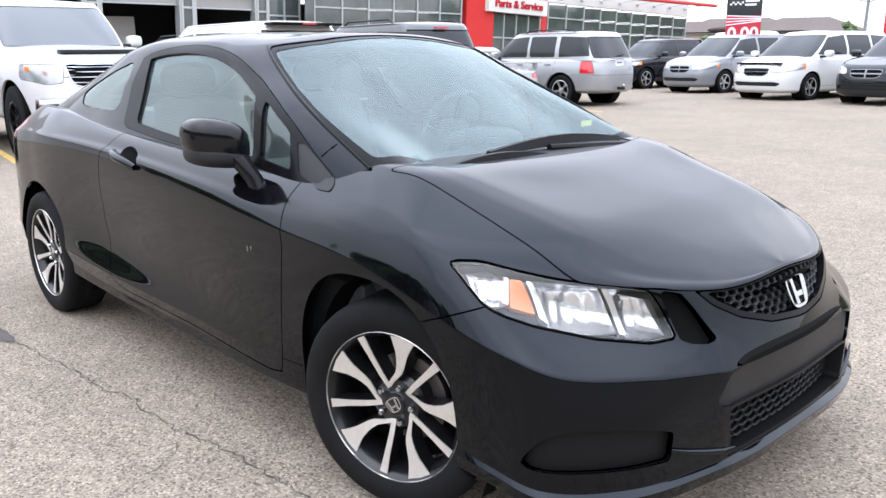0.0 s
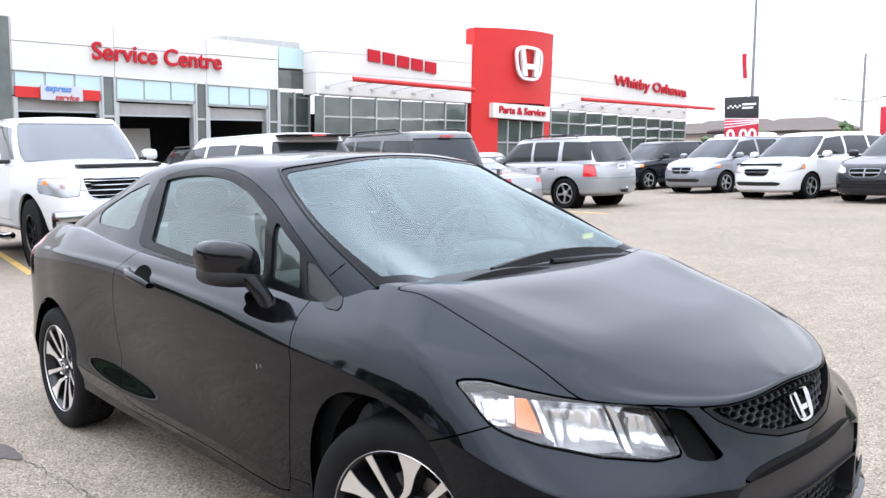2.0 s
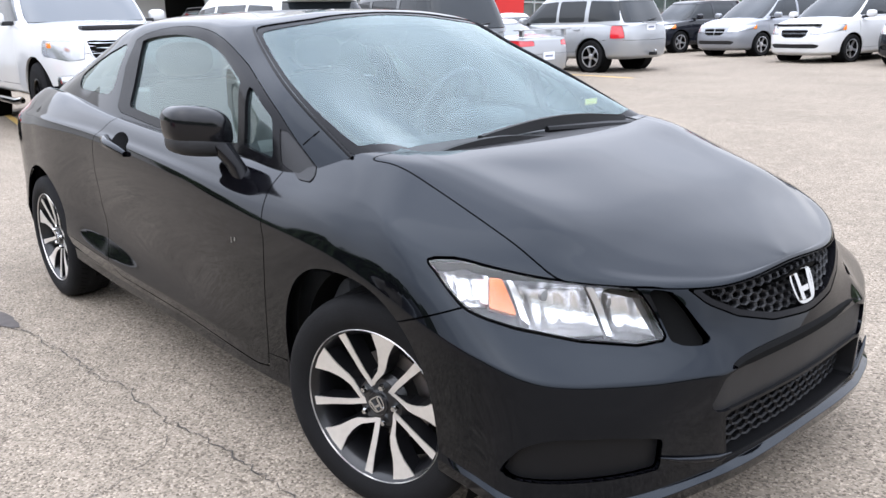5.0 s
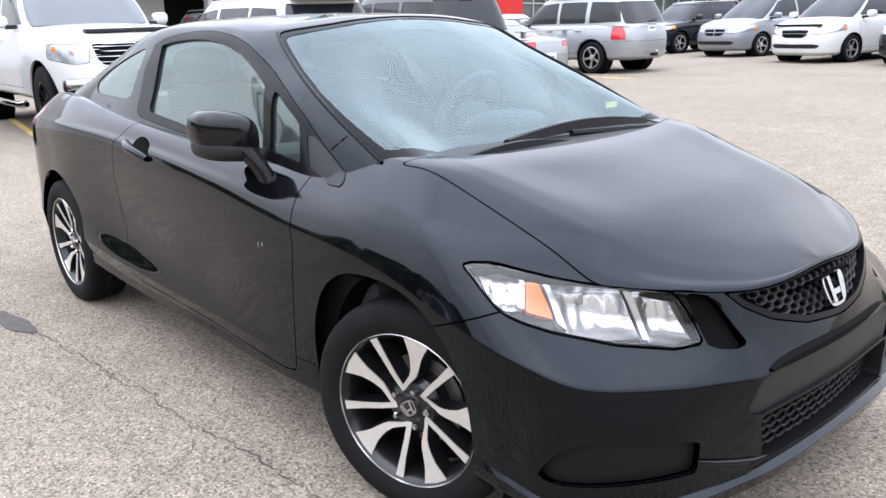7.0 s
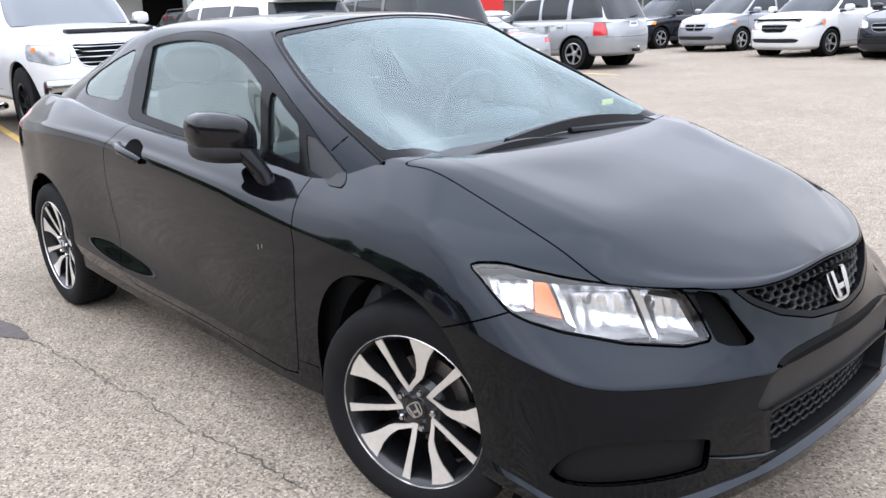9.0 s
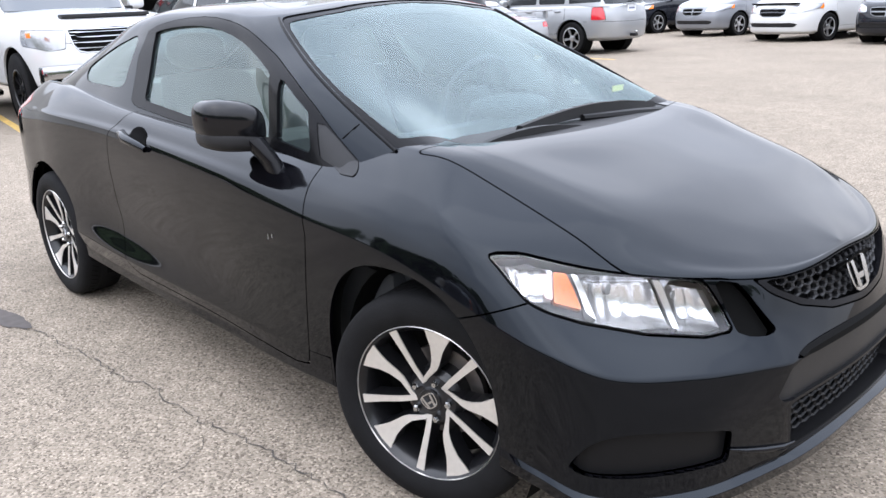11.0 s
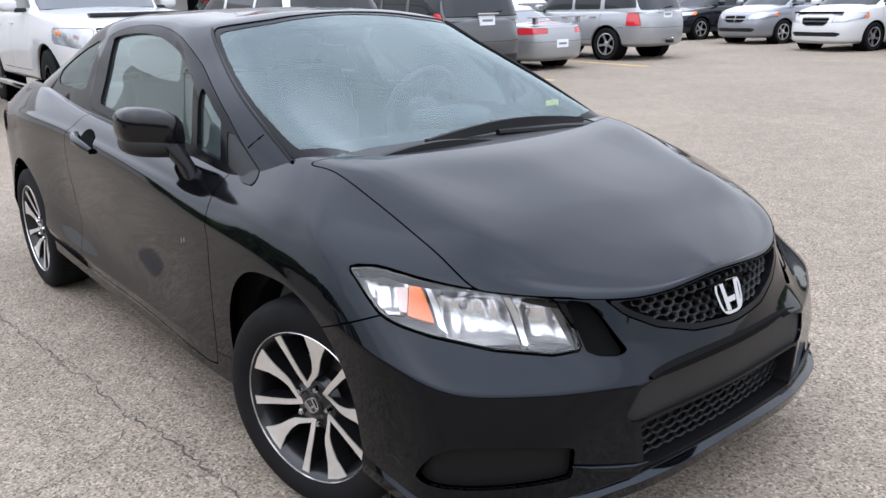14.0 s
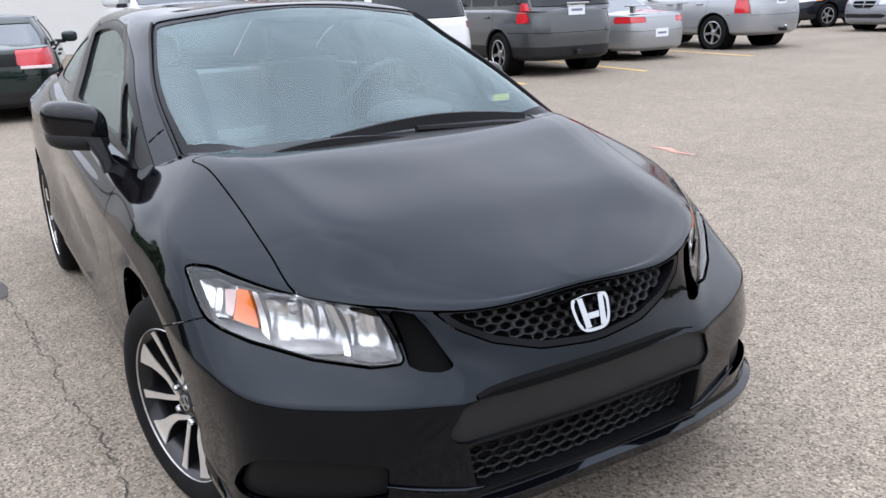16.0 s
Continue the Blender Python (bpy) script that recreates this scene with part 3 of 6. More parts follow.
# lamps
LAMP = [(.800, .777), (.815, .784), (.93, .784), (1.1, .768), (1.251, .749), (1.40, .732), (1.50, .719), (1.555, .66), (1.597, .601), (1.5, .595), (1.3, .612), (1.1, .642), (.99, .667), (.924, .688), (.870, .726), (.83, .758)]
lamp, body = cut(body, both(polygon(LAMP, DZ), above(0, 1.5), ring_down(7)), 0.003)
wedge, body = cut(body, both(polygon([(1.53, .717), (1.615, .706), (1.66, .672), (1.70, .635), (1.752, .590), (1.70, .583), (1.64, .588), (1.607, .598), (1.565, .665)], DZ), above(0, 1.8), ring_down(7)))
# nose openings
GRILLE = [(-.1, .587), (.02, .588), (.15, .598), (.26, .628), (.335, .668), (.375, .712), (.375, .78), (-.1, .78)]
grille, body = cut(body, both(polygon(GRILLE, YZ), above(0, 1.95), ring_down(6.97)), 0.002)
LOWER = [(-.1, .292), (.335, .292), (.348, .305), (.366, .416), (.355, .424), (-.1, .424)]
lower, body = cut(body, both(polygon(LOWER, YZ), above(0, 2.0)))
PLATE = [(-.1, .424), (.36, .424), (.388, .43), (.396, .45), (.365, .512), (.30, .530), (-.1, .538)]
plate, body = cut(body, both(polygon(PLATE, YZ), above(0, 2.0)))
FOG = [(1.035, .318), (1.06, .352), (1.10, .388), (1.148, .411), (1.20, .420), (1.25, .424), (1.40, .419), (1.54, .402), (1.565, .395), (1.568, .385), (1.562, .325), (1.555, .318), (1.40, .314), (1.2, .313), (1.08, .312)]
fog, body = cut(body, both(polygon(FOG, DZ), above(0, 1.6)))
# panels
bumper, body = cut(body, both(polygon([(1.3, 0), (1.3, .56), (1.55, .627), (1.712, .688), (1.9, .74), (3, .9), (3, 0)], XZ), ring_down(7.2)), SEAM)
lip, bumper = cut(bumper, ring_down(2.5))
tail_lamp, body = cut(body, both(polygon([(-1.58, .965), (-1.70, 1.0), (-2.4, 1.02), (-2.4, .76), (-1.90, .76), (-1.72, .86)], XZ), ring_down(7.3), above(1, .36)), 0.002)
DOOR = [(.895, 1.02), (.885, .912), (.928, .79), (.935, .724), (.905, .55), (.874, .33), (.868, .292), (.80, .282), (-.36, .318), (-.42, .345), (-.495, .46), (-.532, .60), (-.512, .75), (-.45, .90), (-.36, .99), (-.33, 1.1)]
door, body = cut(body, both(polygon(DOOR, XZ), ring_down(7.4), above(1, .5)), SEAM)
CUP = [(-.175 + .080 * math.cos(2 * math.pi * k / 28), .900 + .036 * math.sin(2 * math.pi * k / 28) - .02 * math.cos(2 * math.pi * k / 28)) for k in range(28)]
door = cut(door, polygon(CUP, XZ))[1]
sill, body = cut(body, both(ring_down(3), polygon([(.98, 0), (.98, .6), (-.98, .6), (-.98, 0)], XZ)), 0.001)
fender, body = cut(body, both(polygon([(.5, 0), (.5, 2), (2, 2), (2, 0)], XZ)))
trunk, body = cut(body, both(ring_up(5.2), polygon([(-1.70, -.1), (-1.72, .5), (-1.86, .56), (-2.5, .5), (-2.5, -.1)], XY)), SEAM)
rear_bumper, quarter = cut(body, polygon([(-1.62, 0), (-1.62, .60), (-1.95, .78), (-2.6, .8), (-2.6, 0)], XZ), SEAM)

sheet("hood", whole(hood), M_BLACK, coupe, "black bonnet with two soft creases")
sheet("cowl", whole(push(cowl, 0.004)), M_TRIM, coupe, "matte black plastic cowl")
sheet("front_bumper", whole(bumper), M_BLACK, coupe)
sheet("front_lip", whole(lip), M_BLACK, coupe, "black lip under the bumper")
sheet("trunk_lid", whole(trunk), M_BLACK, coupe)
sheet("rear_bumper", whole(rear_bumper), M_BLACK, coupe)
for flip in (False, True):
    side = mirrored if flip else (lambda S: S)
    sheet("fender", side(fender), M_BLACK, coupe)
    sheet("door", side(door), M_BLACK, coupe)
    sheet("quarter_panel", side(quarter), M_BLACK, coupe)
    sheet("side_sill", side(sill), M_BLACK, coupe)
    sheet("lamp_wedge", side(push(wedge, 0.030)), M_VOID, coupe, "black recess beside the headlamp", -0.03)
    sheet("fog_recess", side(push(fog, 0.020)), M_GRID, coupe, "blank matte black fog lamp recess", -0.02)
    sheet("tail_lamp", side(tail_lamp), M_TAIL, coupe, "red tail lamp")
# dark inner shell behind the joints
shell = loft([A0, A1, L2, A2, A3, C4, D5, E6, F7, K8, H8], 90, 60, ((5, .8),))
_, shell = cut(shell, arch(1.315, .316, .335, .395, 2.5))
_, shell = cut(shell, arch(-1.31, .325, .365, .375))
_, shell = cut(shell, both(ring_up(7.3), polygon([(1.1, -.1), (1.1, .72), (-1.75, .72), (-1.75, -.1)], XY)))
_, shell = cut(shell, both(polygon([(.78, .80), (1.75, .80), (1.75, .55), (.78, .6)], DZ), above(0, 1.5), ring_down(7.2)))
_, shell = cut(shell, both(ring_down(3.4), above(0, 1.5)))
sheet("inner_shell", whole(push(shell, 0.05)), M_VOID, coupe, "dark inner structure", 0)

# nose details
GR_IN = both(polygon([(-.1, .603), (.02, .604), (.14, .613), (.245, .64), (.315, .675), (.345, .70), (.35, .78), (-.1, .78)], YZ), ring_down(6.93))
mesh_area, gr_frame = cut(grille, GR_IN)
sheet("grille_frame", whole(gr_frame), M_SATIN, coupe, "satin black grille frame", 0.03)
sheet("grille_backing", whole(push(mesh_area, 0.034)), M_VOID, coupe, thick=0)
part("grille_mesh", mirror_bm(honeycomb(grille, polygon([(-.1, .603), (.02, .604), (.14, .613), (.245, .64), (.315, .675), (.345, .70), (.33, .708), (.2, .70), (-.1, .706)], YZ), .036, .010, .026, .62)), M_TRIM, coupe, "matte black honeycomb grille", False)
sheet("plate_panel", whole(push(plate, 0.010)), M_TRIM, coupe, "flat matte black number plate panel", 0.02)
bm = bmesh.new()
rows = []
for k in range(41):
    y = -.33 + .66 * k / 40
    h = .017 * (1 - (abs(y) / .345) ** 8)
    p, n = near(plate, np.array([abs(y), .543 - .12 * y * y]))
    rows.append([bm.verts.new((p[0] + .004 - .012 * (abs(c) == 2), y, p[2] + h * c / 2)) for c in (-2, -1, 1, 2)])
for a, b in zip(rows, rows[1:]):
    for c in range(3):
        bm.faces.new((a[c], b[c], b[c + 1], a[c + 1]))
part("plate_slit", bm, M_VOID, coupe, "", False)
sheet("lower_backing", whole(push(lower, 0.085)), M_VOID, coupe, thick=0)
sheet("lower_rim", whole(cut(lower, polygon([(-.1, .296), (.330, .296), (.338, .308), (.354, .410), (.345, .416), (-.1, .416)], YZ))[1]), M_GRID, coupe, thick=0.07)
# tubes added along the bumper corners' lower edge to catch a highlight line
for sg in (-1, 1):
    glint_path = []
    for y, z in ((.535, .352), (.49, .335), (.43, .318), (.37, .306), (.322, .303)):
        p, n = near(bumper, np.array([y, z]))
        glint_path.append(tuple((p + n * .003) * np.array((1, sg, 1))))
    part("corner_glint_tube", tube([tuple(q) for q in leaned(np.array(glint_path))], [.002, .006, .008, .008, .003], 10), M_BLACK, coupe, "thin black tube added for the highlight on the bumper corner")
part("lower_grille", mirror_bm(honeycomb(lower, polygon(LOWER, YZ), .046, .032, .060, .62)), M_GRID, coupe, "black honeycomb lower grille", False)


def ring_outline(w, h, top, p=3.4, n=40):
    """A soft-cornered square that is wider above."""
    out = []
    for k in range(n):
        a = 2 * math.pi * k / n
        c, s = math.cos(a), math.sin(a)
        r = (abs(c) ** p + abs(s) ** p) ** (-1 / p)
        z = s * r * h / 2
        out.append((c * r * w / 2 * (1 + top * z / h), z))
    return out


def emblem(scale, parent, at, m):
    """A plate with a chrome ring, two uprights and a bridge."""
    bm = bmesh.new()
    outer = [(x * scale, z * scale) for x, z in ring_outline(1.0, .86, .28)]
    inner = [(x * scale, z * scale) for x, z in ring_outline(.85, .72, .28)]
    n = len(outer)
    rows = [[bm.verts.new((x, y, z)) for x, z in o] for o, y in ((outer, .0), (outer, -.055 * scale), (inner, -.055 * scale), (inner, .0))]
    for a, b in zip(rows, rows[1:]):
        for k in range(n):
            bm.faces.new((a[k], a[(k + 1) % n], b[(k + 1) % n], b[k]))
    s = scale
    for g in (-1, 1):
        q = [(g * .36 * s, .33 * s), (g * .22 * s, .33 * s), (g * .13 * s, -.33 * s), (g * .29 * s, -.33 * s)]
        a = [bm.verts.new((x, -.02 * s, z)) for x, z in q]
        b = [bm.verts.new((x, -.10 * s, z)) for x, z in q]
        bm.faces.new(b)
        for k in range(4):
            bm.faces.new((a[k], a[(k + 1) % 4], b[(k + 1) % 4], b[k]))
    q = [(-.16 * s, -.02 * s), (.16 * s, -.02 * s), (.14 * s, -.15 * s), (-.14 * s, -.15 * s)]
    a = [bm.verts.new((x, -.02 * s, z)) for x, z in q]
    b = [bm.verts.new((x, -.09 * s, z)) for x, z in q]
    bm.faces.new(b)
    for k in range(4):
        bm.faces.new((a[k], a[(k + 1) % 4], b[(k + 1) % 4], b[k]))
    bmesh.ops.recalc_face_normals(bm, faces=bm.faces)
    return part("emblem", bm, m, parent, "chrome emblem", False, at)


plate_at = near(grille, np.array([0.0, .652]))[0]
emblem(.108, coupe, pose(plate_at[0] + .004, 0, .650, 0, -22, 0) @ pose(0, 0, 0, 0, 0, 90), M_CHROME)


# headlamps
def head_lamp(flip):
    side = mirrored if flip else (lambda S: S)
    sg = -1 if flip else 1
    lens = sheet("headlamp", side(lamp), M_LENS, coupe, "clear headlamp with chrome bowls and amber marker", 0.0, False)
    base = push(lamp, 0.060)
    sheet("lamp_housing", side(base), M_LAMPBED, lens, thick=-0.055)
    edge = split(lamp, 0.005 - polygon(LAMP, DZ)(lamp))[0]
    sheet("lamp_bezel", side(push(edge, 0.004)), M_SATIN, lens, thick=0.010)
    fine = refined(refined(lamp))
    dz = lambda S: np.stack([S.P[:, 0] - S.P[:, 1], S.P[:, 2]], -1)

    def pocket(outline, deep, flutes=0):
        """A reflector cup sunk behind the lens within an outline, with upright flutes."""
        S = split(fine, polygon(outline, DZ)(fine))[0]
        q, o = dz(S), np.array(outline)
        c, h = (o.max(0) + o.min(0)) / 2, (o.max(0) - o.min(0)) / 2
        a, b = (q[:, 0] - c[0] - (c[1] - q[:, 1]) * .35) / h[0], (q[:, 1] - c[1]) / h[1]
        k = .016 + deep * np.clip(1 - np.abs(a) ** 2.2, 0, 1) * np.clip(1 - np.abs(b) ** 4, 0, 1)
        if flutes:
            k += .0032 * np.abs(np.sin(a * flutes)) * np.clip(1.1 - b * b, 0, 1)
        P = S.P - S.N * k[:, None] - np.array((.5, -.15, 0)) * (k[:, None] - .016) * .5
        return Skin(P, normals(P, S.F), S.U, S.F)

    main = [(1.092, .742), (1.20, .738), (1.325, .727), (1.395, .622), (1.27, .628), (1.155, .646)]
    high = [(1.360, .724), (1.44, .716), (1.488, .708), (1.565, .612), (1.50, .608), (1.425, .616)]
    turn = [(.855, .762), (.93, .768), (1.008, .752), (1.008, .690), (.955, .695), (.90, .725)]
    sheet("reflector_bowl", side(pocket(main, .032, 9)), M_BOWL, lens, "bright fluted main reflector", 0.006)
    sheet("reflector_bowl", side(pocket(high, .030, 6)), M_BOWL, lens, "bright fluted inner reflector", 0.006)
    sheet("marker_reflector", side(pocket(turn, .020, 7)), M_BOWL, lens, "bright marker reflector", 0.006)
    amb = split(push(fine, 0.012), polygon([(1.012, .748), (1.052, .746), (1.106, .668), (1.015, .687)], DZ)(fine))[0]
    sheet("amber_marker", side(amb), M_AMBER, lens, "amber side marker", 0.02)
    pale = split(push(fine, 0.013), polygon([(.965, .745), (1.009, .744), (1.012, .692), (.985, .698)], DZ)(fine))[0]
    sheet("marker_block", side(pale), M_PINK, lens, "pale pink reflector block", 0.01)
    for q in ([(1.330, .726), (1.356, .724), (1.421, .617), (1.399, .620)], [(1.068, .744), (1.088, .742), (1.150, .648), (1.118, .662)]):
        rib = split(push(fine, 0.012), polygon(q, DZ)(fine))[0]
        sheet("lamp_rib", side(rib), M_REFLECT, lens, thick=0.03)
    for d, z, r in ((1.235, .690, .017), (1.455, .668, .015)):
        p, n = near(Skin(np.stack([lamp.P[:, 0], lamp.P[:, 0] - lamp.P[:, 1], lamp.P[:, 2]], -1), lamp.N, None, None), np.array([d, z]))
        bm = lathe([(r * .6, .03), (r, .02), (r, -.006), (r * .8, -.012), (.001, -.013)], 20)
        part("bulb_cap", bm, M_REFLECT, lens, "", True, pose(p[0] - .062, sg * (p[0] - d - .02), z, 0, 0, 80 if sg < 0 else 100))


for flip in (False, True):
    head_lamp(flip)

# ---- greenhouse ----
WS_OUT = smooth_poly([(-.4, .10), (1.2, .10), (1.9, .10), (2.12, .13), (2.16, .3), (2.17, 1.5), (2.15, 2.6), (2.0, 2.92), (1.2, 2.96), (-.4, 2.96)], 3)
WS_IN = smooth_poly([(-.4, .27), (1.2, .25), (1.8, .232), (1.955, .235), (1.985, .32), (2.0, .55), (2.01, 1.5), (2.01, 2.5), (1.97, 2.72), (1.8, 2.79), (1.2, 2.82), (-.4, 2.82)], 3)
ws, top = cut(top, lambda S: polygon(WS_OUT, UV)(S) * .3, 0.002)
ws_clear, ws_edge = cut(ws, lambda S: polygon(WS_IN, UV)(S) * .3)
rear_glass, top = cut(top, lambda S: polygon([(8.75, .25), (11, .25), (11, 2.75), (8.75, 2.75)], UV)(S) * .3, 0.002)
sunroof, top = cut(top, both(polygon([(.16, -.1), (.16, .36), (-.30, .38), (-.30, -.1)], XY), ring_up(3.0)), 0.003)
DLO = [(1.06, .893), (.99, .880), (.86, .905), (.5, .932), (-.1, .968), (-.42, .998), (-.47, 1.02), (-.525, 1.18), (-.505, 1.285), (-.434, 1.307), (-.36, 1.318), (-.295, 1.326), (-.18, 1.334), (-.062, 1.336), (.035, 1.331), (.131, 1.320), (.21, 1.307), (.288, 1.290), (.365, 1.265), (.439, 1.236), (.515, 1.206), (.587, 1.173), (.66, 1.138), (.732, 1.10), (.79, 1.068), (.92, .985), (1.045, .912)]
dlo, top = cut(top, both(polygon(DLO, XZ), above(1, .3)), 0.001)
DOOR_GLASS = [(.575, .958), (.53, 1.155), (.44, 1.193), (.363, 1.221), (.28, 1.247), (.194, 1.268), (.12, 1.284), (.046, 1.295), (-.03, 1.302), (-.101, 1.305), (-.2, 1.304), (-.297, 1.299), (-.38, 1.291), (-.432, 1.281), (-.395, 1.15), (-.358, 1.024), (.036, .988)]
QUARTER = [(.622, .955), (.595, 1.148), (.68, 1.102), (.777, 1.050), (.802, 1.0), (.826, .934)]
CORNER = [(.815, 1.040), (.845, .98), (.872, .925), (.99, .893), (1.052, .893), (1.040, .911), (.92, .982)]
door_glass, dlo = cut(dlo, polygon(DOOR_GLASS, XZ))
quarter_glass, dlo = cut(dlo, polygon(QUARTER, XZ))
corner, dlo = cut(dlo, polygon(CORNER, XZ))
corner_foot = cut(fender, both(polygon(CORNER, XZ), above(2, .885), above(1, .6)))[0]
REAR_SIDE = smooth_poly([(-.60, 1.068), (-.59, 1.15), (-.592, 1.262), (-.72, 1.246), (-.86, 1.207), (-1.03, 1.145), (-1.05, 1.115), (-.99, 1.074), (-.8, 1.065)], 4)
rear_side, top = cut(top, both(polygon(REAR_SIDE, XZ), above(1, .35)), 0.001)
sheet("roof", whole(top), M_BLACK, coupe, "black roof with slim pillars")
lining, _ = cut(loft([G0, G1, G2, G3, G4, G5], 60, 40), ring_up(2.85))
sheet("headliner", whole(push(lining, 0.03)), M_DASH, coupe, "dark grey roof lining", 0)
sheet("sunroof", whole(push(sunroof, 0.002)), M_SATIN, coupe, "dark glass sunroof panel")
sheet("windscreen", whole(push(ws_clear, 0.006)), M_WS, coupe, "clear windscreen reflecting the sky", 0, False)
shape = loft([G0, G1, G2, G3, G4, G5], 170, 80)
col = int(np.argmin(np.abs(shape.U[:170, 0] - 2.2)))
rail = [i * 170 + col for i in range(80) if .12 < shape.U[i * 170 + col, 1] < 2.9]
for sg in (-1, 1):
    line = (shape.P[rail] + shape.N[rail] * .002) * np.array((1, sg, 1))
    part("pillar_moulding", tube([tuple(q) for q in leaned(line)], .006, 8), M_SATIN, coupe, "dark moulding beside the windscreen")
for sg in (-1, 1):
    joint = []
    for k in range(9):
        q = np.array([.935 + .03 * k / 8, .983 + .039 * k / 8])
        p, n = near(shape, q, (0, 2))
        joint.append(tuple((p + n * .001) * np.array((1, sg, 1))))
    part("pillar_joint", tube([tuple(q) for q in leaned(np.array(joint))], .0018, 6), M_VOID, coupe, "thin panel joint")
sheet("windscreen_edge", whole(push(ws_edge, 0.004)), M_SATIN, coupe, "dark band round the windscreen", 0.01)
sheet("rear_window", whole(push(rear_glass, 0.004)), M_WS, coupe, "clear rear window", 0, False)
for flip in (False, True):
    side = mirrored if flip else (lambda S: S)
    sheet("window_frame", side(dlo), M_SATIN, coupe, "black door window frame", 0.02)
    sheet("door_window", side(push(door_glass, 0.012)), M_SIDEGLASS, coupe, "closed door window", 0, False)
    sheet("quarter_light", side(push(quarter_glass, 0.012)), M_SIDEGLASS, coupe, "small triangular window", 0, False)
    tri = sheet("mirror_corner", side(push(corner, 0.003)), M_TRIM, coupe, "matte black triangular corner trim")
    if len(corner_foot.F):
        sheet("corner_foot", side(push(corner_foot, -0.003)), M_TRIM, tri)
    sheet("rear_side_window", side(push(rear_side, 0.004)), M_SIDEGLASS, coupe, "fixed rear side window", 0, False)


# ---- wheels ----
def spoke_pts(pairs):
    return [(r * math.sin(radians(a)), r * math.cos(radians(a))) for r, a in pairs]


